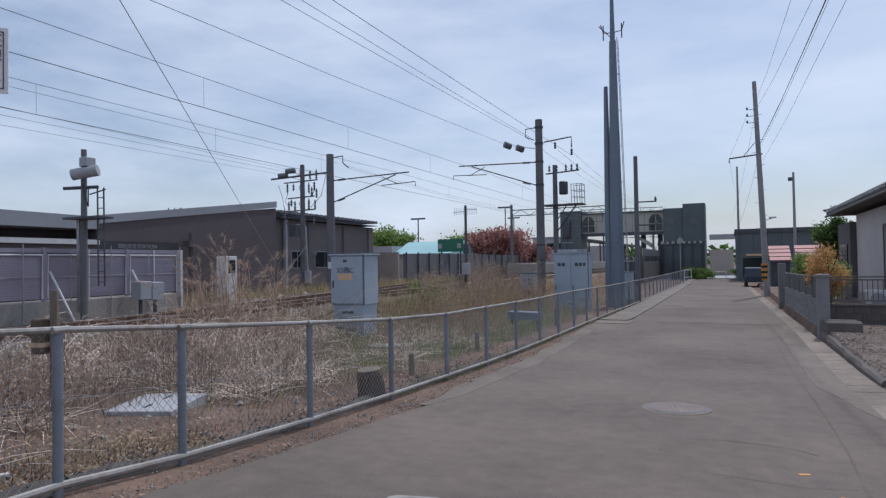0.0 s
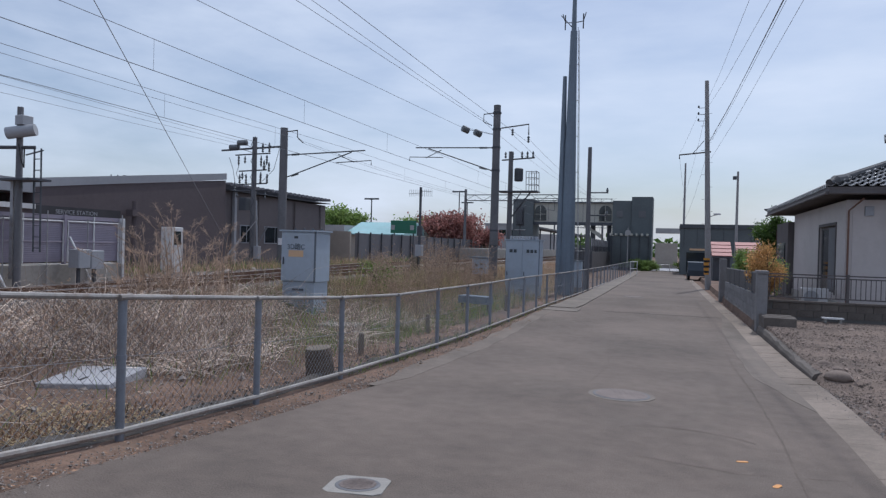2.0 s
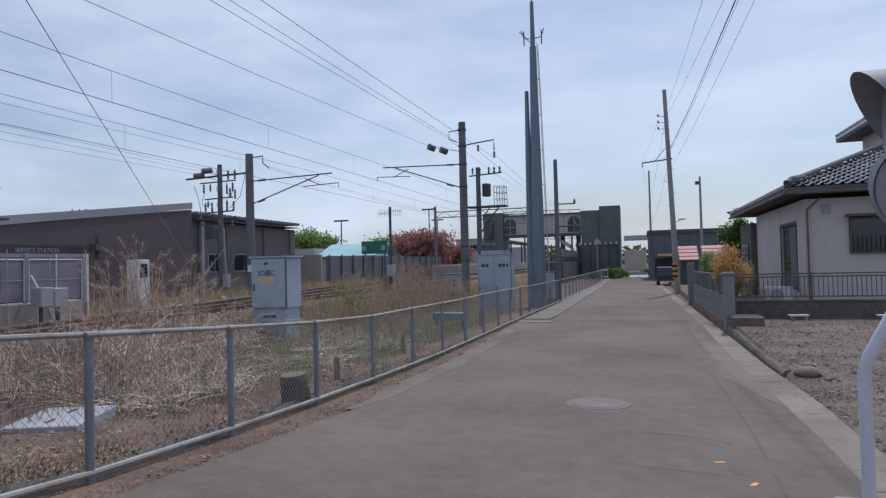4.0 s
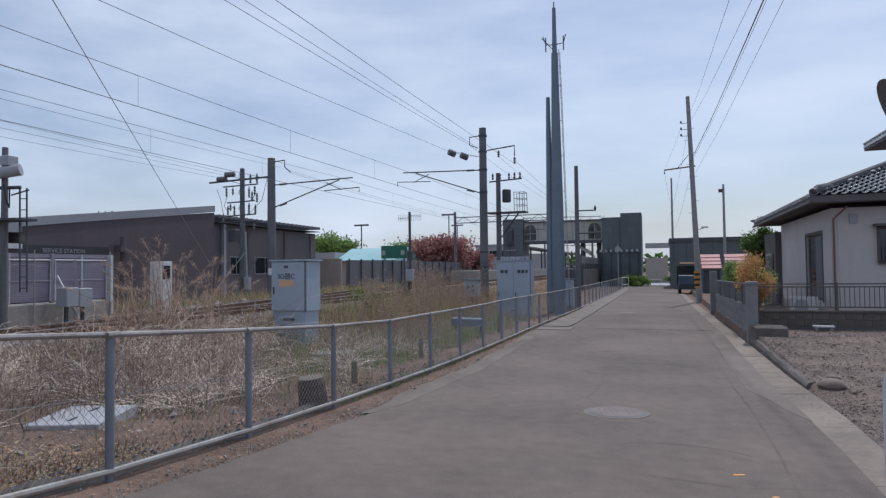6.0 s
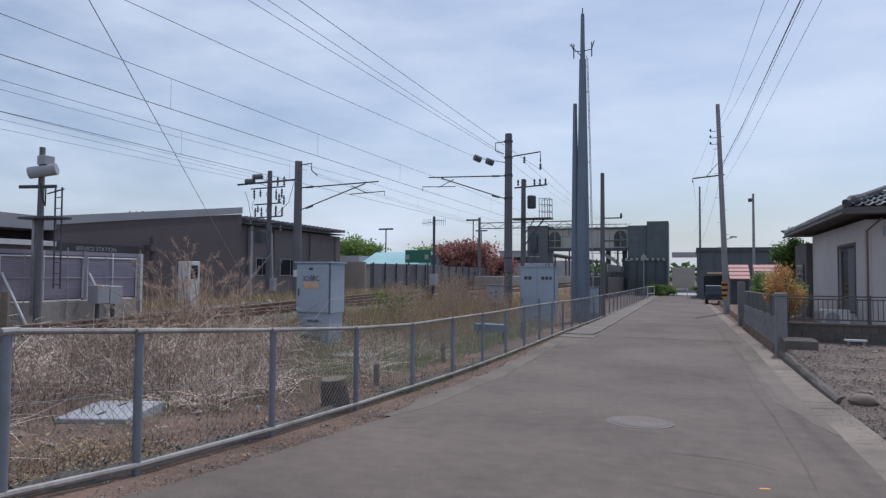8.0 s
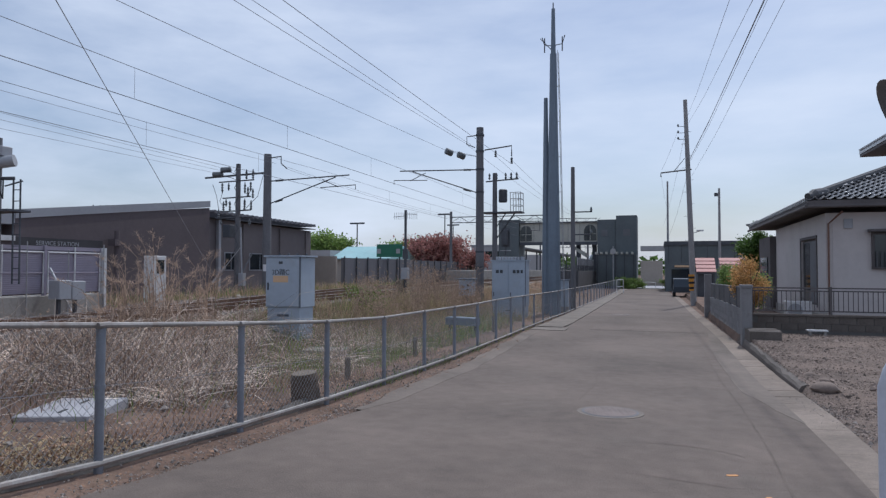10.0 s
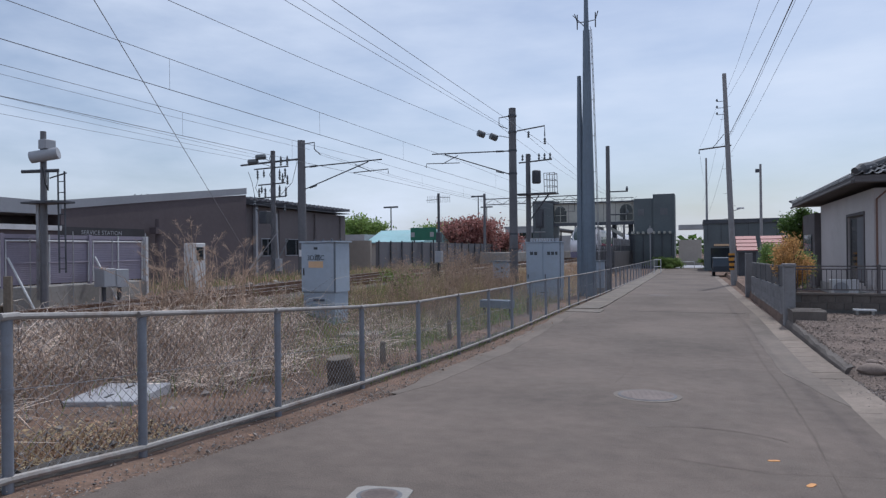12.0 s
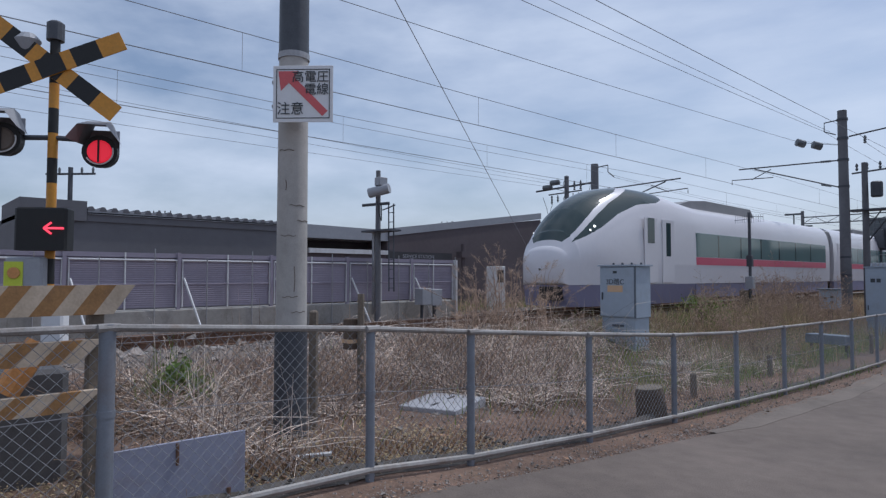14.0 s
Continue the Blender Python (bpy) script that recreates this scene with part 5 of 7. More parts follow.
part("hip_ridge", Shape().rod([Vector(c0) + Vector((0, 0, 0.14)), Vector(r0) + Vector((0, 0, 0.16))], 0.11, 8), "ridge_tile", hs, "stacked hip ridge tiles")
part("hip_ridge", Shape().rod([Vector(c1) + Vector((0, 0, 0.14)), Vector(r0) + Vector((0, 0, 0.16))], 0.11, 8), "ridge_tile", hs)
part("ridge", Shape().rod([Vector(r0) + Vector((0, 0, 0.16)), Vector(r1) + Vector((0, 0, 0.16))], 0.14, 8), "ridge_tile", hs)
part("ridge_end", Shape().rod([(c0[0] + 0.1, c0[1] + 0.1, c0[2] + 0.14), (c0[0] + 0.22, c0[1] + 0.22, c0[2] + 0.22), (c0[0] + 0.5, c0[1] + 0.5, c0[2] + 0.3), (c0[0] + 0.7, c0[1] + 0.7, c0[2] + 0.34)], [0.1, 0.17, 0.16, 0.1], 10), "ridge_tile", hs, "ornamental ridge-end tile")
part("ridge_end", Shape().rod([(c3[0] - 0.12, c3[1] + 0.05, c3[2] + 0.16), (c3[0] + 0.1, c3[1] - 0.1, c3[2] + 0.1), (c3[0] + 0.4, c3[1] - 0.3, c3[2] + 0.24)], [0.04, 0.12, 0.14], 10), "ridge_tile", hs)
end_me = Shape().rod([(-0.02, 0, 0), (0.05, 0, 0)], 0.05, 8).mesh("eave_tile_end")
end_me.materials.append(M["rooftile"])
for k in range(48):
    e_ = new("eave_tile_end", end_me)
    e_.parent = hs
    e_.matrix_basis = pose(c0[0] - 0.02, c0[1] + 0.3 + k * 0.275, RZ + 0.03)
# pantiles: one curved tile mesh, shared
tile = Shape()
prof = [(-0.14, 0.0), (-0.1, -0.025), (-0.03, -0.03), (0.03, 0.0), (0.08, 0.05), (0.12, 0.055), (0.15, 0.03)]
tile.loft([[(x, y, z + dz) for x, z in prof] + [(x, y, z + dz - 0.018) for x, z in reversed(prof)] for y, dz in ((0, 0.045), (0.30, 0.0))])
tile_me = tile.mesh("roof_tile")
tile_me.materials.append(M["rooftile"])
count = 0
extra = Shape()
for face, (o, ex, ey) in enumerate(((c0, Vector((1, 0, 0)), (Vector(r0) - Vector((r0[0], c0[1], RZ)))), (c3, Vector((0, -1, 0)), (Vector(r0) - Vector((c0[0], r0[1], RZ)))))):
    slope_len = ey.length
    eyn = ey.normalized()
    up = ex.cross(eyn)
    basis = Matrix((ex, eyn, up)).transposed().to_4x4()
    length = (W_ + 2 * EV) if face == 0 else 13.0 + EV
    rows_n = int(slope_len / 0.25)
    for rI in range(rows_n):
        v = rI * 0.25
        k = v / slope_len
        lo = 0.1 + k * ((W_ / 2 + EV) if face == 0 else 5.0)
        hi = length - 0.1 - k * ((W_ / 2 + EV) if face == 0 else 5.0 + EV)
        u = lo
        while u < hi:
            m = Matrix.Translation(Vector(o) + ex * u + eyn * v + up * 0.035) @ basis
            if count < 300 and ((face == 0 and u < 6.5) or (face == 1 and rI == 0)):
                t_ = new("roof_tile", tile_me)
                t_.parent = roof
                t_.matrix_basis = m
                count += 1
            else:
                extra.add([m @ Vector(p) for p in tile.v], tile.f)
            u += 0.275
tagged(part("roof_tiles", extra, "rooftile", hs, "grey glazed pantiles"), kind="stuff")

h2 = thing("upper_house", "two-storey cream house with a tiled roof behind the bungalow", "house", (10.3, 29.0, 0.7))
part("wall", Shape().box(0, 6, 0, 6, -1.1, 6.5), "stucco", h2)
part("roof", Shape().loft([[(-0.9, -0.9, 6.5), (6.9, -0.9, 6.5), (6.9, 6.9, 6.5), (-0.9, 6.9, 6.5)], [(-0.9, -0.9, 6.66), (6.9, -0.9, 6.66), (6.9, 6.9, 6.66), (-0.9, 6.9, 6.66)], [(2.9, 2.9, 8.3), (3.1, 2.9, 8.3), (3.1, 3.1, 8.3), (2.9, 3.1, 8.3)]]), "rooftile", h2, "grey tiled roof")
# board added below the roof; its dark colour stands for the eave shade
part("soffit", Shape().box(-0.88, 6.88, -0.88, 6.88, 6.36, 6.495), "eave", h2, "soffit board, eave shade put into its dark colour")
for k in range(28):
    part("eave_tile_end", Shape().rod([(-0.95, -0.75 + k * 0.275, 6.68), (-0.8, -0.75 + k * 0.275, 6.74)], 0.055, 6), "rooftile", h2)
    part("eave_tile_end", Shape().rod([(-0.75 + k * 0.275, -0.95, 6.68), (-0.75 + k * 0.275, -0.8, 6.74)], 0.055, 6), "rooftile", h2)
part("ridge_end", Shape().rod([(-1.0, -1.0, 6.78), (-0.8, -0.8, 6.9), (-0.5, -0.5, 6.95)], [0.06, 0.16, 0.12], 8), "ridge_tile", h2)
part("hip_ridge", Shape().rod([(-0.9, -0.9, 6.75), (3, 3, 8.4)], 0.13, 8), "rooftile", h2)
part("gutter", Shape().rod([(-0.95, -0.95, 6.5), (6.9, -0.95, 6.5)], 0.06, 6), "eave", h2)
part("window", Shape().box(1.2, 2.8, -0.06, -0.003, 4.6, 5.8), "glass", h2)
part("aerial", Shape().rod([(0.6, 2, 7.2), (0.6, 2, 9.6)], 0.03, 6).rod([(-0.2, 1.9, 9.4), (1.6, 2.2, 9.9)], 0.02, 5), "steel_dark", h2)

# block wall along the lane with pillar
bw = thing("block_wall", "grey concrete block garden wall topped with dark panels, with a pillar", "wall", kind="structure")
part("core", Shape().loft([[(2.19, y, -0.75), (2.27, y, -0.75), (2.27, y, 0.42 - 0.012 * (y - 19)), (2.19, y, 0.42 - 0.012 * (y - 19))] for y in (18.9, 30.4)]), "mortar", bw)
blk = Shape().box(-0.06, 0.06, -0.192, 0.192, 0, 0.185, 0.008).mesh("block")
blk.materials.append(M["block"])
for c in range(-3, 3):
    y = 18.95 + (0.2 if c % 2 else 0.0)
    while y < 30.2:
        b_ = new("block", blk)
        b_.parent = bw
        b_.matrix_basis = pose(2.23 + rng.uniform(-0.004, 0.004), y + 0.2, -0.14 + c * 0.193 - 0.012 * (y - 19), 0, 0, 0)
        y += 0.4
for k in range(6):
    y, dz = 18.9 + k * 1.9, -0.012 * k * 1.9
    part("panel", Shape().box(2.21, 2.235, y + 0.03, y + 1.87, 0.45 + dz, 1.0 + dz), "panel_dark", bw, "dark weathered fence panel")
    part("panel_post", Shape().box(2.2, 2.26, y - 0.03, y + 0.026, 0.4 + dz, 1.04 + dz), "steel_dark", bw)
    part("panel_rail", Shape().box(2.2, 2.26, y + 0.03, y + 1.866, 1.002 + dz, 1.035 + dz), "block", bw)
part("base_course", Shape().box(2.17, 2.29, 18.9, 30.4, -0.8, -0.3), "concrete", bw)
part("pillar", Shape().box(2.08, 2.34, 18.5, 18.85, -0.7, 1.04, 0.02), "block", bw, "wide end pillar")
part("pillar_cap", Shape().box(2.06, 2.36, 18.47, 18.88, 1.042, 1.12, 0.02), "block", bw)
part("gate_pillar", Shape().box(2.0, 2.3, 31.2, 31.6, -0.7, 1.3, 0.02), "block", bw)

# railing on a block base in front of the bungalow
rl = thing("garden_railing", "dark brown steel railing on a concrete block base", "railing", (0, 0, 0.2), kind="structure")
base_me = Shape().box(-0.06, 0.06, -0.192, 0.192, 0, 0.185, 0.008).mesh("base_block")
base_me.materials.append(M["kerb_dark"])
for k in range(30):
    for c in range(2):
        b_ = new("base_block", base_me)
        b_.parent = rl
        b_.matrix_basis = pose(2.62 + k * 0.4 + (0.2 if c else 0), 19.75, -0.34 + c * 0.193, 0, 0, 90)
part("base_core", Shape().box(2.42, 14.6, 19.71, 19.79, -0.6, 0.04), "mortar", rl)
part("base_cap", Shape().box(2.42, 14.6, 19.66, 19.84, 0.045, 0.1, 0.01), "kerb_dark", rl)
for z in (0.17, 0.80, 0.72):
    part("rail", Shape().box(2.45, 14.5, 19.73, 19.77, z, z + 0.035), "eave", rl)
bar_me = Shape().box(-0.009, 0.009, -0.009, 0.009, 0.2, 0.73).mesh("baluster")
bar_me.materials.append(M["eave"])
for k in range(100):
    b_ = new("baluster", bar_me)
    b_.parent = rl
    b_.matrix_basis = pose(2.55 + k * 0.115, 19.75, 0)
for k in range(7):
    part("post", Shape().box(2.45 + k * 1.95, 2.51 + k * 1.95, 19.71, 19.79, 0.05, 0.86), "eave", rl)

st = thing("step_blocks", "short stack of dark concrete kerb blocks beside the gutter", "kerb blocks", (2.55, 18.0, -0.25))
for k in range(5):
    part("block", Shape().box(-0.42, 0.3 + 0.02 * (k % 3), -0.62 + k * 0.2, -0.45 + k * 0.2, -0.1, 0.25 + 0.012 * (k % 2), 0.015), "kerb_dark", st)
for x, w in ((4.0, 0.5), (6.3, 0.9), (7.4, 0.5)):
    bn = thing("low_bench", "low pale concrete plank on short feet against the base", "plank", (x, 19.3, -0.2))
    part("plank", Shape().box(-w / 2, w / 2, -0.1, 0.1, 0.08, 0.12, 0.01), "white_metal", bn)
    for s in (-1, 1):
        part("foot", Shape().box(s * w * 0.35 - 0.03, s * w * 0.35 + 0.03, -0.08, 0.08, -0.02, 0.08), "concrete", bn)
kb = Shape()
kerb_rows = []
for y in spread((11.3, 18.2, 0.15)):
    w1, w2 = 0.03 * noise.noise(Vector((y * 1.7, 0, 7))), 0.035 * noise.noise(Vector((y * 2.3, 3, 7)))
    r, top = road_z(y), 0.11 + 0.1 * min(max((y - 12) / 5, 0), 1)
    kerb_rows.append([(2.07 + w1, y, r - 0.1), (2.08 + w1, y, r + top * 0.6), (2.11 + w2, y, r + top + w2), (2.2 + w1, y, r + top + 0.03), (2.3, y, r + 0.1), (2.3, y, r - 0.1)])
kb.loft(kerb_rows)
# the shade on the road-side face is painted over the whole kerb
solo("lot_kerb", kb, "kerb_dark", "worn concrete kerb of the gravel yard, road-side shade put into its dark colour", "kerb", kind="structure")
ac = thing("outdoor_unit", "pale grey air-conditioner outdoor unit by the wall", "air conditioner", (4.4, 23.9, -0.2))
part("case", Shape().box(-0.4, 0.4, -0.15, 0.15, 0.08, 0.68, 0.02), "white_metal", ac)
part("fan_grille", Shape().rod([(-0.1, -0.152, 0.38), (-0.1, -0.17, 0.38)], 0.22, 16), "plastic", ac)
part("foot", Shape().box(-0.35, 0.35, -0.1, 0.1, -0.02, 0.08), "concrete", ac)

# ---- traffic mirror on a cranked post ----
tm = thing("traffic_mirror", "grey round traffic mirrors with hoods on a cranked white post", "traffic mirror", (1.4, 4.97, -0.2))
part("post", Shape().rod([(0, 0, -0.2), (0, 0, 0.95), (0.03, 0, 1.05), (0.21, 0.03, 1.38), (0.27, 0.03, 1.48), (0.3, 0.03, 2.8)], 0.041, 12), "white_pole", tm, smooth=True)
part("footing", Shape().box(-0.19, 0.17, -0.16, 0.16, -0.25, 0.045, 0.02), "concrete", tm)
def mirror(at, turn, tilt):
    mm = new("mirror_head", None)
    mm.parent = tm
    mm.matrix_basis = pose(*at, tilt, 0, turn)
    part("back", Shape().rod([(0, 0.0, 0), (0, 0.05, 0), (0, 0.12, 0)], [0.3, 0.29, 0.1], 28), "mirror_grey", mm, "grey pressed back", smooth=True)
    return mm
m1 = mirror((0.36, 0.08, 2.17), 195, 0)
m2 = mirror((0.24, 0.0, 2.68), 268, 0)
for mm, deep in ((m1, 0.12), (m2, 0.3)):
    rings = [[(0.31 * math.cos(radians(a)), 0.06 - k * deep * max(0.02, (math.sin(radians(a)) + 0.75) / 1.75), 0.31 * math.sin(radians(a))) for a in range(-46, 227, 12)] for k in (0, 1)]
    part("hood", Shape().loft(rings, False, False), "mirror_grey", mm, "curved grey hood", smooth=True)
    part("bracket", Shape().box(-0.04, 0.04, 0.05, 0.2, -0.04, 0.04), "galv", mm)

# ---- utility poles and wires on the right ----
def utility(at, h, r, label, lean=0.0):
    t = thing("utility_pole", label, "pole", at, group="utility poles")
    part("pole", Shape().rod([(lean, 0, -0.3), (0, 0, h)], [r, r * 0.62], 12), "wood_pole", t, smooth=True)
    return t
up = utility((1.65, 41.8, -0.68), 12.75, 0.19, "weathered grey utility pole with steps and a cross arm", 0.42)
part("cross_arm", Shape().rod([(0.35, 0, 8.4), (-1.45, 0, 8.25), (-1.45, 0, 8.0)], 0.045, 6), "steel_dark", up)
part("arm_brace", Shape().rod([(-0.05, 0, 9.1), (-0.7, 0, 8.3)], 0.02, 5), "steel_dark", up)
part("stripe_guard", Shape().rod([(0.34, 0, 0.9), (0.31, 0, 1.9)], 0.20, 12), "yellow", up, "yellow and black striped guard")
for k in range(3):
    part("guard_stripe", Shape().rod([(0.33 - 0.01 * k, 0, 1.0 + k * 0.32), (0.325 - 0.01 * k, 0, 1.14 + k * 0.32)], 0.206, 12), "black", up)
for k in range(12):
    z = 2.5 + k * 0.75
    part("step_bolt", Shape().rod([(0.36 - z * 0.03, 0, z), (0.36 - z * 0.03 + (0.32 if k % 2 else -0.32), 0, z)], 0.012, 4), "steel_dark", up)
for z in (10.3, 10.7, 11.1):
    part("insulator", Shape().disc_stack(-0.42, 0, ((z, 0.03), (z + 0.06, 0.07), (z + 0.16, 0.03)), 8).rod([(0, 0, z), (-0.42, 0, z)], 0.02, 4), "insulator", up)
part("street_light", Shape().rod([(0.25, 0, 4.4), (0.9, 0, 4.6)], 0.025, 5).box(0.6, 1.0, -0.08, 0.08, 4.55, 4.65, 0.02), "white_metal", up)
utility((1.07, 76, -0.75), 12.3, 0.15, "dark distant utility pole")
u3 = utility((5.1, 60, -0.75), 9.4, 0.14, "dark distant pole with a small transformer")
part("fitting", Shape().box(-0.4, -0.1, -0.12, 0.12, 8.7, 9.0, 0.03), "steel_dark", u3)
ends = ((1.52, 7.46, 1.7, 10.85), (1.98, 7.39, 1.72, 10.4), (2.19, 7.35, 1.86, 8.23), (2.26, 7.34, 1.86, 8.1), (2.59, 7.29, 2.0, 7.3))
runs = []
for xa, za, xb, zb in ends:
    a, b = Vector((xa, 15, za)), Vector((xb, 41.8, zb))
    far = b + (a - b) * 2.0
    runs.append([b, b.lerp(far, 0.25) - Vector((0, 0, 0.15)), a, far])
wires("service_wires", runs, 0.009, "black service cables sagging over the lane")
wires("bundled_cable", [[Vector((1.86, 41.8, 8.3)), Vector((2.05, 28, 7.7)), Vector((2.2, 15, 7.33)), Vector((2.6, -12, 6.6))]], 0.018, "thick twisted cable bundle")
wires("span_wires", [sag((0.2, 41.8, 7.6), (1.07, 76, 9.0), 0.8), sag((1.7, 41.8, 10.4), (0.6, 76, 6.5), 0.6), sag((1.75, 41.8, 7.5), (0.9, 60, 4.5), 0.4), sag((1.2, 41.8, 10.1), (0.25, 41.5, 7.7), 0.1)], 0.012, "thin cables between the far poles")

# ---- station footbridge at the end of the lane ----
sb = thing("station_footbridge", "dark clad station footbridge with lift towers and a pale walkway", "station", (0, 80, 0))
def clad(name, x0, x1, y0, y1, z0, z1, mat, label=""):
    return part(name, Shape().box(x0, x1, y0, y1, z0, z1), mat, sb, label)
lt = clad("lift_tower", -4.85, -2.4, 0, 4, -0.8, 8.1, "green_black", "dark lift tower")
clad("stair_tower", -7.1, -4.87, 0.2, 5, 3.4, 7.65, "green_black")
clad("stair_base", -7.1, -2.42, -1.5, -0.05, -0.8, 3.3, "green_black")
clad("tower_window", -4.0, -3.2, -0.06, -0.005, 5.6, 6.4, "mast")
clad("tower_window_left", -6.6, -5.9, 0.13, 0.19, 5.6, 6.4, "mast")
for k in range(8):
    part("canopy_rib", Shape().box(-7.2 + k * 0.6, -7.0 + k * 0.6, -2.0, 0.0, 3.32, 3.6, 0.02), "bridge", sb)
for k in range(5):
    part("canopy_post", Shape().box(-7.0 + k * 1.05, -6.88 + k * 1.05, -1.62, -1.52, -0.8, 3.3), "steel_dark", sb)
wk = clad("walkway", -16.9, -7.12, 0.5, 3.5, 4.75, 7.35, "bridge", "pale clad walkway over the tracks")
clad("walkway_beam", -16.9, -7.12, 0.3, 0.49, 4.55, 4.95, "steel_dark")
clad("walkway_roof", -16.95, -7.1, 0.2, 3.8, 7.36, 7.5, "steel_dark")
part("roof_rail", Shape().rod([(-17, 0.3, 7.95), (-7.1, 0.3, 7.85)], 0.04, 5), "steel_dark", sb)
for k in range(9):
    part("rail_stanchion", Shape().rod([(-16.9 + k * 1.2, 0.3, 7.5), (-16.9 + k * 1.2, 0.3, 7.95)], 0.03, 4).rod([(-16.9 + k * 1.2, 0.3, 7.5), (-16.3 + k * 1.2, 0.3, 7.93)], 0.02, 4), "steel_dark", sb)
for x in (-16.1, -8.0):
    aw = Shape()
    arch = [(-0.75, 5.1), (0.75, 5.1), (0.75, 6.4), (0.55, 6.85), (0.25, 7.05), (-0.25, 7.05), (-0.55, 6.85), (-0.75, 6.4)]
    aw.loft([[(x + a, y, z) for a, z in arch] for y in (0.44, 0.497)])
    w_ = part("arched_window", aw, "glass", wk, "dark arched window")
    part("glazing_bar", Shape().box(x - 0.03, x + 0.03, 0.42, 0.44, 5.1, 7.0).box(x - 0.75, x + 0.75, 0.42, 0.44, 5.9, 5.95), "bridge", w_)
for k in range(5):
    part("panel_joint", Shape().box(-15.1 + k * 1.45, -15.06 + k * 1.45, 0.485, 0.499, 4.98, 7.3), "steel_dark", wk)
clad("west_tower", -19.6, -16.95, 0, 4, -0.5, 7.85, "green_black", "dark west lift tower")
for x in (-9.6, -7.6):
    part("pier", Shape().box(x - 0.25, x + 0.25, 1.5, 2.5, -0.5, 4.74), "steel_dark", sb)
part("stair_run", Shape().loft([[(-8.6, y, z) for y, z in ((1, 3.0), (3, 3.0), (3, 3.5), (1, 3.5))], [(-10.6, y, z) for y, z in ((1, 4.4), (3, 4.4), (3, 4.75), (1, 4.75))]]), "bridge", sb)
pl = thing("station_platform", "grey station platform with a canopy beside the track", "platform", (0, 0, 0), kind="structure")
part("deck", Shape().box(-10.2, -7.3, 62, 170, -0.6, 1.35, 0.05), "panel_dark", pl)
for k in range(40):
    part("fence_pale", Shape().box(-7.36, -7.3, 44 + k * 0.85, 44.1 + k * 0.85, -0.6, 1.9), "steel_dark", pl)
part("fence_pale_rail", Shape().box(-7.4, -7.37, 44, 78, 0.1, 0.2).box(-7.4, -7.37, 44, 78, 1.5, 1.6), "steel_dark", pl)
part("deck_far", Shape().box(-20.8, -17.7, 62, 170, -0.6, 1.35, 0.05), "concrete", pl)
part("canopy", Shape().box(-20.5, -17.9, 86, 150, 4.4, 4.6), "steel_dark", pl)
for k in range(7):
    part("canopy_post", Shape().box(-19.3, -19.1, 87 + k * 9, 87.2 + k * 9, 1.35, 4.4), "steel_dark", pl)
part("platform_fence", Shape().box(-7.5, -7.42, 62, 79, 1.35, 2.6), "steel_dark", pl)
for k in range(12):
    part("fence_post", Shape().box(-7.42, -7.34, 62 + k * 1.4, 62.08 + k * 1.4, 1.35, 2.65), "galv", pl)

# signals, relay cases and wiring portals before and beyond the footbridge
for x, y, zt in ((-10.5, 45.0, 4.6), (-9.0, 58.0, 4.9)):
    sg = thing("railway_signal", "dark railway colour-light signal on a post, seen from behind", "signal", (x, y, 0.0), group="railway signals")
    part("post", Shape().rod([(0, 0, -0.4), (0, 0, zt)], 0.07, 8), "steel_dark", sg)
    part("backplate", Shape().box(-0.32, 0.32, -0.06, 0.0, zt - 1.5, zt - 0.1, 0.02), "steel_dark", sg)
    part("lamp_box", Shape().box(-0.2, 0.2, -0.3, -0.06, zt - 1.35, zt - 0.25, 0.03), "steel_dark", sg)
    part("step_frame", Shape().rod([(-0.35, -0.2, zt - 1.75), (0.35, -0.2, zt - 1.75), (0.35, 0.2, zt - 1.75), (-0.35, 0.2, zt - 1.75), (-0.35, -0.2, zt - 1.75)], 0.025, 5), "galv", sg)
    part("relay_case", Shape().box(-0.25, 0.25, -0.2, 0.2, 0.6, 1.5, 0.02), "plastic", sg)
rc = thing("relay_case", "grey steel relay case at the foot of the tower", "cabinet", (-4.75, 33.3, -0.62))
part("case", Shape().box(-0.32, 0.32, -0.25, 0.25, 0.2, 1.55, 0.02), "cabinet", rc)
part("roof", Shape().box(-0.37, 0.37, -0.3, 0.3, 1.552, 1.6, 0.02), "cabinet_edge", rc)
part("door", Shape().box(-0.28, 0.28, -0.275, -0.253, 0.3, 1.48, 0.005), "cabinet", rc)
part("plinth", Shape().box(-0.36, 0.36, -0.3, 0.3, -0.2, 0.198, 0.02), "concrete", rc)
for y in (64.0, 96.0, 118.0, 142.0):
    po = thing("wiring_portal", "dark steel portal spanning the tracks", "portal", (0, y, 0), group="wiring portals")
    for x in (-20.9, -9.9):
        part("column", Shape().rod([(x, 0, -0.5), (x, 0, 7.6)], [0.17, 0.14], 8), "mast", po)
    tr2 = Shape().rod([(-20.9, 0, 7.0), (-9.9, 0, 7.0)], 0.05, 5).rod([(-20.9, 0, 6.4), (-9.9, 0, 6.4)], 0.05, 5)
    for k in range(11):
        tr2.rod([(-20.9 + k, 0, 7.0 if k % 2 else 6.4), (-19.9 + k, 0, 6.4 if k % 2 else 7.0)], 0.03, 4)
    part("truss", tr2, "steel_dark", po)
    for x in (-12.0, -15.8):
        part("drop_arm", Shape().rod([(x + 0.6, 0, 6.4), (x + 0.6, 0, 5.4), (x - 0.4, 0, 5.5)], 0.035, 5), "steel_dark", po)
fb = thing("far_block", "pale grey flat-roofed block beyond the station", "building", (-32.6, 112, 0))
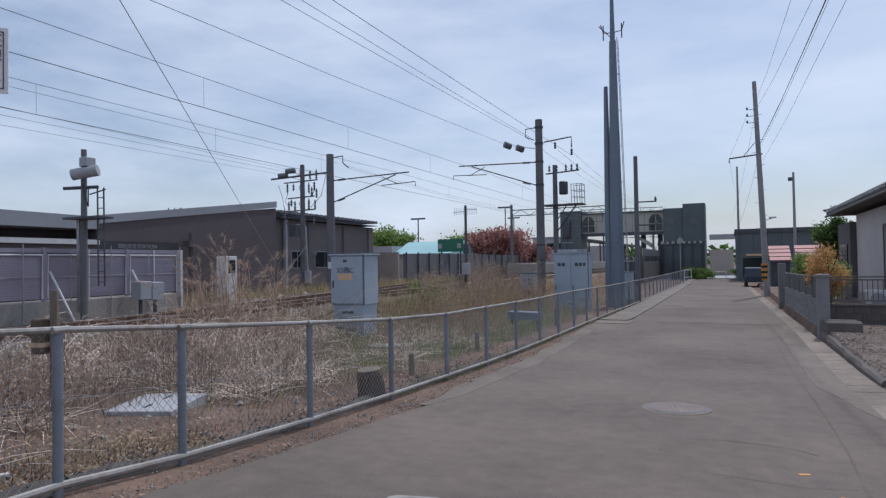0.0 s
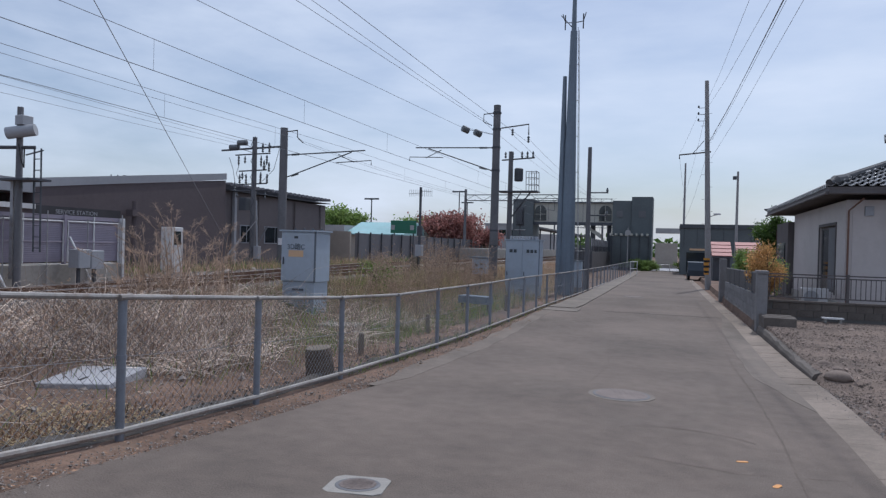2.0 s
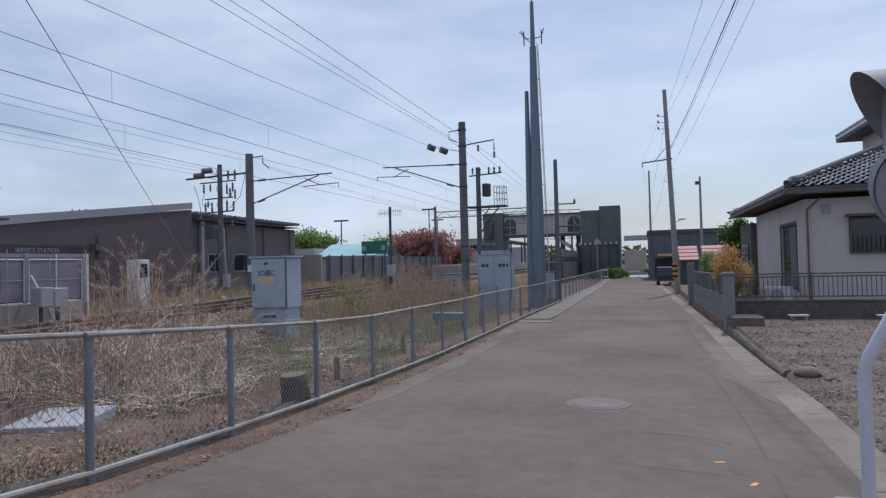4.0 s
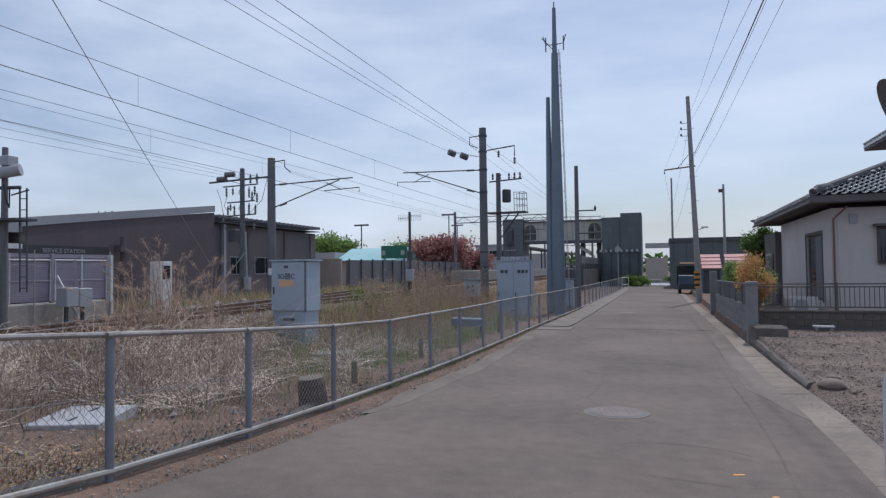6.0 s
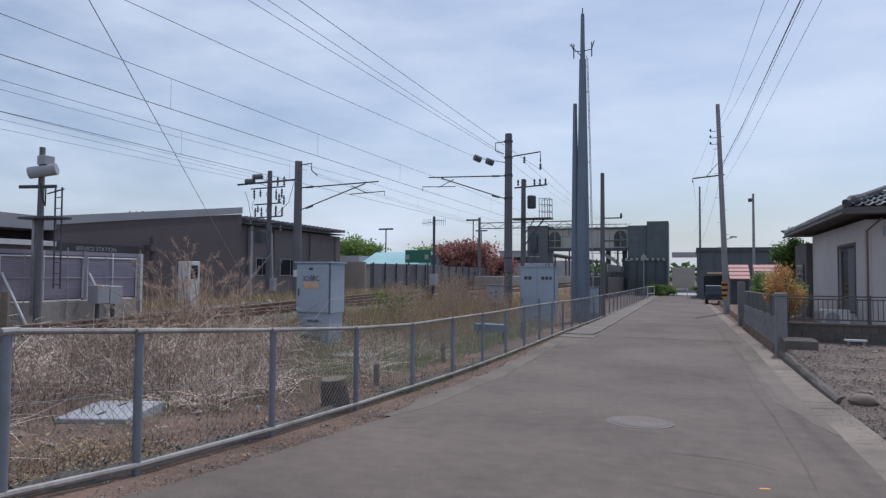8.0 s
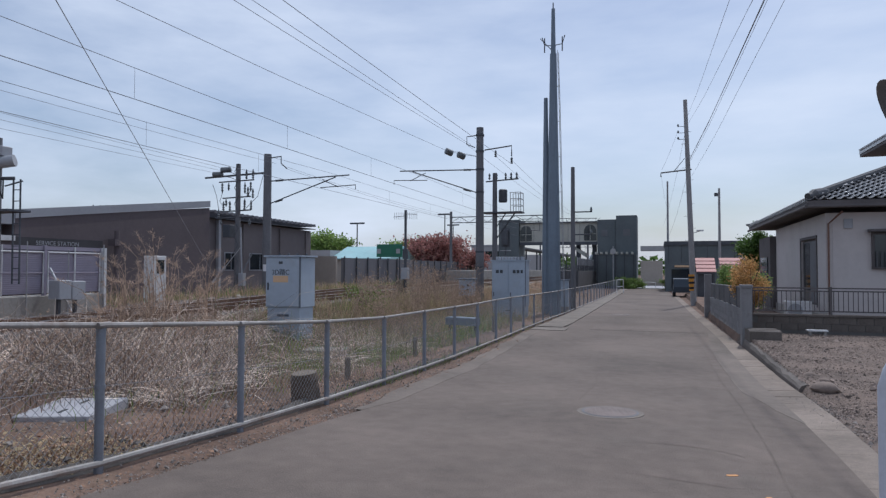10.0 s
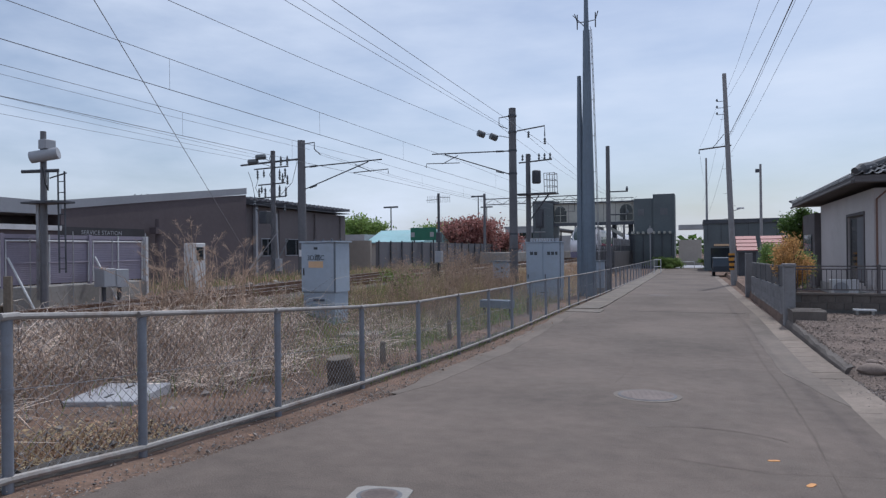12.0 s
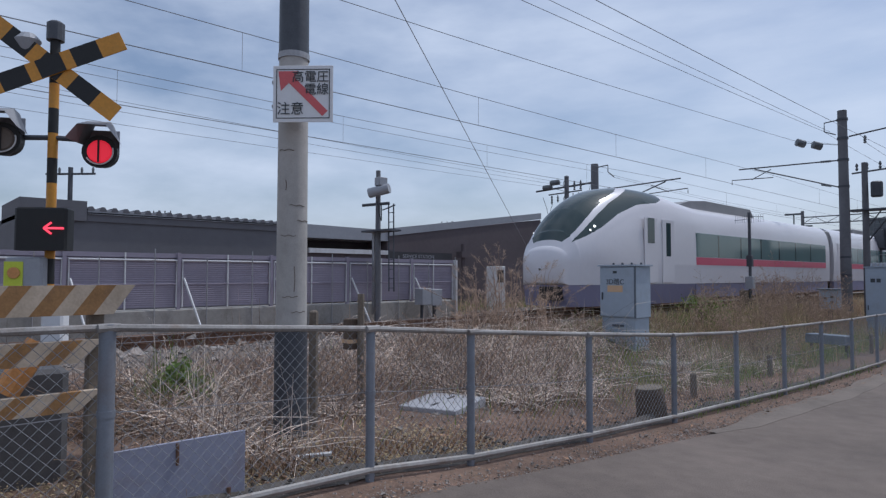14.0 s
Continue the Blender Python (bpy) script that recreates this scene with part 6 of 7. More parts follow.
part("wall", Shape().box(0, 6.6, 0, 6, -0.5, 5.6), "far_wall", fb)
part("parapet", Shape().box(-0.1, 6.7, -0.1, 6.1, 5.62, 5.9), "fascia", fb)
for k in range(3):
    wn_ = part("window", Shape().box(0.6 + k * 2.0, 2.0 + k * 2.0, -0.06, -0.003, 3.6, 4.8), "fascia", fb)
    part("pane", Shape().box(0.68 + k * 2.0, 1.92 + k * 2.0, -0.075, -0.062, 3.68, 4.72), "glass", wn_)

# forecourt: beige wall, shrubs, small rail
fw = solo("forecourt_wall", Shape().box(-2.3, 0.6, 92, 92.4, -0.8, 2.7, 0.03), "beige_wall", "plain beige wall closing the lane", "wall", kind="structure")
ft = thing("flat_bridge", "grey walkway roof spanning behind the lane", "bridge", (0, 96, 0))
part("beam", Shape().box(-2.4, 3.0, 0, 2, 4.2, 4.9), "far_wall", ft)
part("support", Shape().box(0.9, 1.5, 0.5, 1.5, -0.8, 4.2), "far_wall", ft)
pv = solo("forecourt_paving", Shape().box(-5, 3, 79, 92, -0.8, -0.72), "cover", "pale concrete forecourt paving", "paving", kind="structure")
hr = thing("hoop_rail", "low pale steel hoop barrier at the end of the lane", "barrier", (-0.9, 78.6, -0.75))
part("hoop", Shape().rod([(-0.6, 0, 0), (-0.6, 0, 0.75), (0.6, 0, 0.75), (0.6, 0, 0)], 0.04, 6), "white_metal", hr)
bo = thing("fence_gate", "pale grey tubular gate end of the fence", "gate", (-3.6, 60, -0.75))
part("frame", Shape().rod([(0, 0, 0), (0, 0, 1.3), (0.5, 1.5, 1.3), (0.5, 1.5, 0)], 0.035, 6).rod([(0, 0, 0.65), (0.5, 1.5, 0.65)], 0.03, 6), "white_metal", bo)
sp2 = thing("round_sign", "small round traffic sign on a thin post seen from behind", "sign", (-4.3, 66, -0.75))
part("post", Shape().rod([(0, 0, 0), (0, 0, 4.6)], 0.04, 6), "galv", sp2)
part("disc", Shape().rod([(0, 0, 4.1), (0, 0.03, 4.1)], 0.28, 16), "far_wall", sp2)

# dark shop at the end on the right, red-roofed shelters, car
shp = thing("dark_shop", "dark flat-roofed shop with a lit sign strip", "building", (0.72, 70, -0.75))
part("wall", Shape().box(0, 7.4, 0, 8, 0, 5.15), "green_black", shp)
part("parapet", Shape().box(-0.1, 7.5, -0.15, 8.1, 4.8, 5.2), "steel_dark", shp)
part("shopfront", Shape().box(0.6, 3.6, -0.06, -0.003, 0.3, 2.3), "glass", shp)
part("sign_strip", Shape().box(0.9, 3.0, -0.12, -0.003, 2.5, 2.7), "pale_orange", shp)
for k in range(6):
    part("wall_joint", Shape().box(0.3 + k * 1.25, 0.36 + k * 1.25, -0.03, -0.003, 2.9, 4.75), "steel_dark", shp)
for x0, wd in ((2.75, 1.15), (4.4, 2.9)):
    rs = thing("red_roof_shed", "small dark shed with a faded red banded roof", "shed", (x0, 50, -0.6))
    part("wall", Shape().box(0, wd, 0, 3, 0, 1.95), "steel_dark", rs)
    part("roof_deck", Shape().loft([[(x, -0.3, 1.9), (x, 1.75, 3.0), (x, 1.75, 2.8), (x, -0.3, 1.8)] for x in (-0.08, wd + 0.08)]), "steel_dark", rs)
    for k in range(4):
        part("roof_band", Shape().loft([[(x, -0.28 + k * 0.5, 1.93 + k * 0.27), (x, 0.12 + k * 0.5, 2.145 + k * 0.27), (x, 0.12 + k * 0.5, 2.19 + k * 0.27), (x, -0.3 + k * 0.5, 1.975 + k * 0.27)] for x in (-0.1, wd + 0.1)]), "red_roof", rs)
car = thing("parked_car", "dark blue-grey parked hatchback", "car", (1.98, 57, -0.72))
cprof = [(-1.7, 0.35), (-1.75, 0.8), (-1.68, 0.95), (-1.5, 1.45), (0.7, 1.5), (1.35, 1.0), (1.85, 0.85), (1.9, 0.35)]
part("body", Shape().loft([[(x * k, y, z) for y, z in cprof] for x, k in ((-0.78, 1), (0.78, 1))]), "car_blue", car)
part("windows", Shape().loft([[(x, y, z) for y, z in ((-1.3, 0.98), (-1.2, 1.38), (0.65, 1.42), (1.15, 1.0))] for x in (-0.785, 0.785)]), "tyre", car)
for x in (-0.72, 0.72):
    for y in (-1.1, 1.2):
        wh = part("wheel", Shape().rod([(x - 0.1, y, 0.3), (x + 0.1, y, 0.3)], 0.3, 16), "tyre", car)
        part("rim", Shape().rod([(x - 0.11, y, 0.3), (x + 0.11, y, 0.3)], 0.18, 12), "plastic", wh)
by = thing("bicycle", "white bicycle parked by the gate pillar", "bicycle", (2.75, 32.2, -0.6))
for y in (-0.5, 0.5):
    ring = [(0, y + 0.3 * math.cos(a), 0.32 + 0.3 * math.sin(a)) for a in np.linspace(0, 2 * math.pi, 17)]
    part("wheel", Shape().rod(ring, 0.022, 5, False), "white_metal", by)
part("frame", Shape().rod([(0, -0.5, 0.32), (0, -0.2, 0.75), (0, 0.4, 0.75), (0, 0.5, 0.32)], 0.02, 5).rod([(0, 0.4, 0.75), (0, 0.38, 1.0)], 0.02, 5), "steel_dark", by)

# ---- far side: low wall, teal roof, signal post with aerial, lamps ----
lw = thing("far_wall", "long dark grey boundary wall beyond the tracks", "wall", kind="structure")
part("wall", Shape().box(-22.3, -22.1, 42, 78, -0.2, 2.3), "hall_grey", lw)
part("wall", Shape().box(-26, -22.3, 41.2, 41.4, -0.2, 2.4), "beige_wall", lw)
for k in range(18):
    part("post", Shape().box(-22.08, -22.0, 42 + k * 2, 42.1 + k * 2, -0.2, 2.4), "steel_dark", lw)
te = thing("teal_roof_building", "long low building with a faded teal sheet roof", "building", (-33.5, 60, 0))
part("wall", Shape().box(-4, 7.5, 2, 9, 0, 2.5), "beige_wall", te)
part("roof", Shape().loft([[(x, 1.5, 2.5), (x, 1.5, 2.6), (x, 5.5, 4.0), (x, 9.5, 2.5)] for x in (-0.5, 6.6)]), "teal", te, "patchy teal sheet roof")
part("annex_roof", Shape().box(-6.5, -0.55, 1.5, 8, 2.6, 3.5), "far_wall", te)
gp = thing("station_sign", "small dark green sign panel on posts", "sign", (-21.9, 50, 0))
part("panel", Shape().box(-1.2, 1.2, -0.05, 0.05, 2.5, 3.6, 0.02), "sign_green", gp)
for x in (-0.9, 0.9):
    part("post", Shape().box(x - 0.05, x + 0.05, 0.06, 0.14, -0.2, 3.5), "steel_dark", gp)
    part("plate", Shape().box(x - 0.25, x + 0.1, -0.06, -0.052, 2.8, 3.2), "far_wall", gp)
an = thing("aerial_post", "slim dark post with two yagi aerials and equipment boxes", "aerial", (-9.55, 23.4, 0.0))
part("post", Shape().rod([(0, 0, -0.3), (0, 0, 3.85)], 0.055, 8), "steel_dark", an)
ya = Shape()
for s, x0, n_ in ((-1, -0.05, 6), (1, 0.05, 6)):
    ya.rod([(0, 0, 3.62 + 0.08 * (s > 0)), (s * 0.5, -0.05, 3.58 + 0.08 * (s > 0))], 0.012, 4)
    for k in range(n_):
        xx = s * (0.08 + k * 0.08)
        ya.rod([(xx, 0, 3.48), (xx, 0, 3.76)], 0.007, 3)
part("yagi", ya, "steel_dark", an)
part("box", Shape().box(-0.14, 0.14, -0.12, 0.1, 1.1, 1.55, 0.02), "plastic", an)
part("box", Shape().box(-0.35, -0.05, -0.12, 0.1, 0.5, 1.05, 0.02), "wood", an)
part("bracket", Shape().box(-0.1, 0.1, -0.08, 0.08, 1.9, 2.3, 0.02), "steel_dark", an)
sbx = thing("small_cabinet", "small pale grey metal box on a post", "cabinet", (-7.85, 26.3, -0.4))
part("case", Shape().box(-0.32, 0.32, -0.2, 0.2, 0.75, 1.45, 0.02), "cabinet", sbx)
part("roof", Shape().box(-0.38, 0.38, -0.26, 0.26, 1.452, 1.5, 0.02), "cabinet_edge", sbx)
part("post", Shape().box(-0.06, 0.06, -0.06, 0.06, -0.4, 0.75), "steel_dark", sbx)
for x, z in ((-0.12, 1.15), (0.1, 1.0), (0.1, 1.2)):
    part("label_plate", Shape().box(x - 0.05, x + 0.05, -0.21, -0.203, z - 0.04, z + 0.04), "ink", sbx)
wbx = thing("trackside_box", "pale grey two-part relay box on short legs", "cabinet", (-15.2, 13.0, 0.22))
part("case", Shape().box(-0.2, 0.2, 0.0, 0.42, 0.42, 0.92, 0.02), "plastic", wbx)
part("side_case", Shape().box(-0.2, 0.2, -0.4, -0.02, 0.45, 0.95, 0.02), "plastic", wbx)
for y in (-0.25, 0.25):
    part("leg", Shape().box(-0.04, 0.04, y - 0.04, y + 0.04, -0.1, 0.45), "steel_dark", wbx)
wc = thing("white_cabinet", "narrow white cabinet with a small dark window beyond the tracks", "cabinet", (-17.6, 18.7, 0.2))
part("case", Shape().box(-0.25, 0.25, -0.3, 0.3, 0, 1.75, 0.02), "white_metal", wc)
part("window", Shape().box(0.252, 0.258, -0.18, 0.18, 1.1, 1.6), "glass", wc)
for x, y, h in ((-36, 72, 7.2), (-31, 96, 8.5), (-27, 80, 8.8)):
    lamp = thing("street_lamp", "thin grey street lamp post", "street lamp", (x, y, 0), group="distant lamps")
    part("post", Shape().rod([(0, 0, 0), (0, 0, h)], 0.08, 6), "steel_dark", lamp)
    part("head", Shape().box(-1.0, 1.0, -0.1, 0.1, h - 0.1, h + 0.1, 0.03), "steel_dark", lamp)
for x, y, h in ((-62, 58, 8.9), (-44, 9, 8.2), (-80, 26, 9.5)):
    dp = thing("distant_pole", "dark distant pole with cross arms", "pole", (x, y, 0), group="distant poles")
    part("pole", Shape().rod([(0, 0, 0), (0, 0, h)], 0.15, 6), "steel_dark", dp)
    part("cross_arm", Shape().rod([(-1.1, -1.1, h - 0.4), (1.1, 1.1, h - 0.4)], 0.07, 5), "steel_dark", dp)
    for s in (-1, -0.5, 0.5, 1):
        part("insulator", Shape().disc_stack(s, s, ((h - 0.4, 0.06), (h - 0.1, 0.08), (h, 0.04)), 6), "insulator", dp)

# ---- small things in the verge and on the road ----
cv = thing("concrete_cover", "pale concrete inspection cover with lifting slots", "cover slab", (-6.66, 5.85, -0.2), 22)
part("slab", Shape().box(-0.42, 0.42, -0.52, 0.52, -0.16, 0.05, 0.015), "cover", cv)
for y in (-0.25, 0.25):
    part("slot", Shape().box(-0.02, 0.02, y - 0.09, y + 0.09, 0.0505, 0.056), "black", cv)
c2v = thing("concrete_cover", "small pale concrete cover in the weeds", "cover slab", (-7.2, 12.9, -0.42), 10)
part("slab", Shape().box(-0.5, 0.5, -0.35, 0.35, -0.05, 0.1, 0.02), "concrete", c2v)
stp = thing("stump", "dark weathered round timber stump behind the fence", "stump", (-4.6, 7.72, -0.34))
stp.matrix_basis = pose(-4.6, 7.72, -0.34, 4, -5, 20)
part("trunk", Shape().disc_stack(0, 0, ((-0.15, 0.21), (0.05, 0.205), (0.12, 0.195), (0.2, 0.2), (0.27, 0.188), (0.34, 0.193), (0.39, 0.18), (0.42, 0.17)), 14), "bark", stp)
part("top", Shape().disc_stack(0, 0, ((0.4205, 0.175), (0.428, 0.17)), 14), "wood", stp)
for x, y, h in ((-5.1, 9.9, 0.36), (-5.3, 13.6, 0.42), (-6.3, 3.6, 1.25), (-5.15, 20.3, 0.5)):
    sk = thing("marker_stake", "short weathered timber marker stake", "stake", (x, y, road_z(y) - 0.02), group="marker stakes")
    part("stake", Shape().disc_stack(0, 0, ((-0.1, 0.055), (h, 0.05), (h + 0.02, 0.03)), 8), "wood", sk)
wr = thing("banded_post", "dark timber post end with pale bands", "post", (-7.05, 4.75, -0.1))
part("post", Shape().disc_stack(0, 0, ((-0.1, 0.05), (1.42, 0.045)), 8), "wood", wr)
part("block", Shape().box(-0.22, -0.05, -0.14, 0.02, 0.7, 1.1, 0.02), "bark", wr)
for z in (0.78, 0.95):
    part("band", Shape().box(-0.225, -0.045, -0.145, 0.025, z, z + 0.05), "pale_orange", wr)
tr_ = thing("cable_trough", "grey steel cable box on thin legs in the weeds", "cable box", (-5.78, 18.9, -0.45), 78)
part("box", Shape().box(-0.2, 0.2, -0.52, 0.52, 0.22, 0.46, 0.02), "tower", tr_)
for y in (-0.45, 0.45):
    part("leg", Shape().box(-0.03, 0.03, y - 0.03, y + 0.03, -0.2, 0.22), "steel_dark", tr_)
brd = solo("loose_board", Shape().box(-0.03, 0.03, -0.28, 0.28, 0, 0.02, 0.0, pose(-5.1, 2.75, -0.0, 4, 0, -35)), "white_metal", "short pale weathered board on the soil", "board")


def manhole(x, y, r, collar, label):
    t = thing("manhole_cover", label, "manhole cover", (x, y, road_z(y)))
    slope = (road_z(y + 0.5) - road_z(y - 0.5))
    t.matrix_basis = pose(x, y, road_z(y) + 0.002, math.degrees(math.atan(slope)), 0, 12)
    if collar == "square":
        part("collar", Shape().box(-0.2, 0.2, -0.2, 0.2, -0.05, 0.004, 0.05), "concrete", t, "pale concrete collar")
    else:
        part("collar", Shape().disc_stack(0, 0, ((-0.05, r + 0.09), (0.003, r + 0.09)), 32), "worn", t, "worn pale asphalt ring")
    part("rim", Shape().disc_stack(0, 0, ((-0.05, r + 0.03), (0.006, r + 0.03), (0.008, r + 0.02)), 32), "mast", t)
    lid = part("lid", Shape().disc_stack(0, 0, ((-0.05, r), (0.0105, r)), 32), "iron", t)
    studs = Shape()
    for i in range(-4, 5):
        for j in range(-4, 5):
            if (i * i + j * j) ** 0.5 < 4.3:
                studs.box(i * r / 4.8 - 0.018, i * r / 4.8 + 0.018, j * r / 4.8 - 0.018, j * r / 4.8 + 0.018, 0.0106, 0.0116)
    tagged(part("raised_pattern", studs, "iron", lid), kind="stuff")


manhole(-0.61, 8.52, 0.33, "round", "round brown iron manhole cover flush in the asphalt")
manhole(-2.0, 3.86, 0.125, "square", "small iron valve cover in a pale square collar")
manhole(-1.7, 31.0, 0.4, "round", "distant pale manhole cover in the lane")
for x, y, a in ((0.57, 5.95, 20), (0.75, 5.33, 60)):
    solo("orange_mark", Shape().box(-0.05, 0.05, -0.022, 0.022, 0.0, 0.004, 0.016, pose(x, y, road_z(y) + 0.002, -3.4, 0, a)), "orange", "small orange survey paint mark on the asphalt", "paint mark")
def crack(points, width, label):
    """A thin irregular dark line in the asphalt along a polyline in plan."""
    rows = []
    for i in range(len(points) - 1):
        (ax, ay), (bx, by) = points[i], points[i + 1]
        d = Vector((bx - ax, by - ay)).normalized()
        steps = max(2, int(math.hypot(bx - ax, by - ay) / 0.12))
        for s_ in range(steps + (i == len(points) - 2)):
            k = s_ / steps
            x, y = ax + (bx - ax) * k, ay + (by - ay) * k
            o = 0.015 * noise.noise(Vector((x * 3, y * 3, 1)))
            w = width * (0.55 + 0.9 * abs(noise.noise(Vector((x * 2.1, y * 2.1, 5)))))
            x, y = x - d.y * o, y + d.x * o
            rows.append([(x + d.y * w, y - d.x * w, road_z(y - d.x * w) + 0.0035), (x - d.y * w, y + d.x * w, road_z(y + d.x * w) + 0.0035)])
    solo("asphalt_crack", Shape().loft(rows, False, False), "crack", label, "crack", kind="structure")


crack([(road_right(y) - 0.6, y) for y in spread((5, 27, 1.0))], 0.011, "long dark crack along the lane edge")
crack([(-3.4, 13.4), (-1.6, 13.3), (0.2, 13.45), (1.7, 13.3)], 0.008, "fine crack across the lane")
crack([(-1.15, 16.0), (-1.25, 13.4), (-1.0, 11.0), (-1.1, 9.3)], 0.009, "fine crack along the lane")
crack([(0.1 + 0.75 * math.cos(a), 6.4 + 0.55 * math.sin(a)) for a in np.linspace(0.5, 2.5, 12)], 0.005, "faint round scuff on the asphalt")
crack([(-0.3, 5.7), (0.5, 5.55), (1.3, 5.75)], 0.004, "faint scuff on the asphalt")
for x, y, w, d, a in ((-0.4, 22, 3.6, 0.03, 0),):
    s_ = math.degrees(math.atan((road_z(y + 1) - road_z(y - 1)) / 2))
    solo("tar_seam", Shape().box(-w / 2, w / 2, -d / 2, d / 2, 0, 0.003, 0.0, pose(x, y, road_z(y) + 0.002, s_, 0, a)), "patch", "dark sealed seam in the asphalt", "seam", kind="structure")
dr = thing("drain_slab", "concrete drain slab at the edge of the lane", "slab", (-3.5, 21.6, road_z(21.6)))
part("slab", Shape().box(-0.6, 0.55, -0.5, 0.5, -0.1, 0.03, 0.02), "worn", dr)
for x, y, r in ((2.36, 11.0, 0.16), (2.55, 11.9, 0.08), (2.9, 13.1, 0.07), (2.45, 12.4, 0.09)):
    pts = []
    rk = Shape()
    for i in range(7):
        ph = math.pi * i / 6
        rk_r = [max(0.02, r * math.sin(ph)) * (1 + 0.25 * noise.noise(Vector((x * 9 + k, y + i, 0)))) for k in range(10)]
        pts.append([(x + rk_r[k] * math.cos(k * math.pi / 5) * 1.2, y + rk_r[k] * math.sin(k * math.pi / 5), ground_z(x, y) - 0.05 + r * 0.5 * (1 - math.cos(ph)) * 1.25) for k in range(10)])
    solo("boulder", rk.loft(pts), "lot_stone", "rounded grey-brown boulder at the yard corner", "stone", smooth=True)

# crumpled dark sheet along the fence foot
weed_sheet = []
for y in spread((1.1, 16, 0.12)):
    z = road_z(y) - 0.03
    weed_sheet.append([(-4.36 - 0.075 * k + 0.04 * noise.noise(Vector((y * 2, k, 1))), y, z + (0.0, 0.06, 0.09, 0.05, -0.02)[k] * (0.6 + 0.9 * noise.noise(Vector((y * 1.7, k * 0.7, 8))))) for k in range(5)])
solo("weed_sheet", Shape().loft(weed_sheet, False, False), "rubble", "crumpled black weed sheet along the fence foot", "sheet", kind="structure")

# ---- loose stones ----
def pebbles(name, n, xr, yr, size, mat, zf, label):
    base = np.array([(1, 0, 0), (0, 1, 0), (-1, 0, 0), (0, -1, 0), (0, 0, 0.8), (0, 0, -0.6)])
    tri = np.array([(0, 1, 4), (1, 2, 4), (2, 3, 4), (3, 0, 4), (1, 0, 5), (2, 1, 5), (3, 2, 5), (0, 3, 5)])
    V, Fc = [], []
    for i in range(n):
        x, y = xr(), yr()
        s = size * rng.lognormal(0, 0.45)
        q = Matrix.Rotation(rng.uniform(0, 6.28), 3, "Z") @ Matrix.Rotation(rng.uniform(-0.5, 0.5), 3, "X")
        v = (base * s * rng.uniform(0.6, 1.2, (6, 3))) @ np.array(q).T + (x, y, zf(x, y) + s * 0.2)
        V.append(v)
        Fc.append(tri + 6 * i)
    me = bpy.data.meshes.new(name)
    me.from_pydata(np.concatenate(V).tolist(), [], np.concatenate(Fc).tolist())
    me.materials.append(M[mat])
    return tagged(new(name, me), label, "stones", kind="stuff")


U = rng.uniform
pebbles("lot_coarse_gravel", 5000, lambda: 2.25 + 7 * U(0, 1) ** 1.3, lambda: U(5.0, 19.5), 0.02, "lot_stone", lambda x, y: ground_z(x, y), "coarse stones of the gravel yard")
pebbles("gravel_spill", 900, lambda: 2.08 + 0.09 * rng.normal(), lambda: rng.normal(9.6, 1.3), 0.008, "stone", lambda x, y: road_z(y) + 0.008, "gravel spilled over the gutter")
pebbles("lot_gravel", 60000, lambda: 2.1 + 9 * U(0, 1) ** 1.4, lambda: U(5.0, 19.5), 0.011, "lot_stone", lambda x, y: ground_z(x, y) + 0.002, "loose brown gravel of the yard")
pebbles("ballast_stones", 18000, lambda: TRACK_X + rng.normal(0.2, 1.25), lambda: U(-3, 40), 0.035, "stone", lambda x, y: 0.29 - max(0, abs(x - TRACK_X) - 1.35) * 0.3, "angular grey ballast stones")
pebbles("loop_ballast_stones", 7000, lambda: TRACK_X - 3.4 + rng.normal(0, 1.1), lambda: U(16, 42), 0.035, "stone", lambda x, y: 0.26, "angular grey ballast stones of the loop")
pebbles("fence_rubble", 900, lambda: U(-4.8, -4.38), lambda: U(1.0, 13), 0.014, "rubble", lambda x, y: ground_z(x, y) + U(-0.03, 0.05), "dark broken asphalt rubble along the fence foot")
pebbles("verge_rubble", 500, lambda: U(-6.5, -4.45), lambda: 1 + abs(rng.normal(0, 4)), 0.022, "stone", lambda x, y: ground_z(x, y) - 0.02, "broken stones lying in the verge")
pebbles("verge_chips", 260, lambda: -3.75 - abs(rng.normal(0, 0.22)), lambda: U(1.5, 16), 0.011, "stone", lambda x, y: road_z(y) - 0.015, "pale broken stone chips along the fence foot")
pebbles("verge_grit", 9000, lambda: -3.62 - abs(rng.normal(0, 0.3)), lambda: U(1.5, 22), 0.0075, "stone", lambda x, y: road_z(y) - 0.02, "small grit along the asphalt edge")


def foliage(shape, centre, radii, n, size, clumps=14, flat=0.0):
    """Small leaf quads gathered in clumps inside an uneven crown."""
    cs = []
    while len(cs) < clumps:
        v = rng.normal(0, 0.55, 3)
        if np.linalg.norm(v) < 1.05:
            cs.append(v)
    V, Fc, k0 = [], [], len(shape.v)
    for i in range(n):
        c = cs[int(U(0, clumps))]
        p = c + rng.normal(0, 0.2, 3)
        r = np.array(centre) + p * np.array(radii)
        a = rng.normal(0, 1, 3)
        a /= np.linalg.norm(a)
        b = np.cross(a, rng.normal(0, 1, 3))
        b /= np.linalg.norm(b) + 1e-6
        s = size * U(0.6, 1.4)
        V += [tuple(r - a * s), tuple(r + b * s * 0.5), tuple(r + a * s), tuple(r - b * s * 0.5)]
        Fc.append((k0 + 4 * i, k0 + 4 * i + 1, k0 + 4 * i + 2, k0 + 4 * i + 3))
    shape.v += V
    shape.f += Fc
    return shape


# ---- dry grass, weeds, shrubs ----
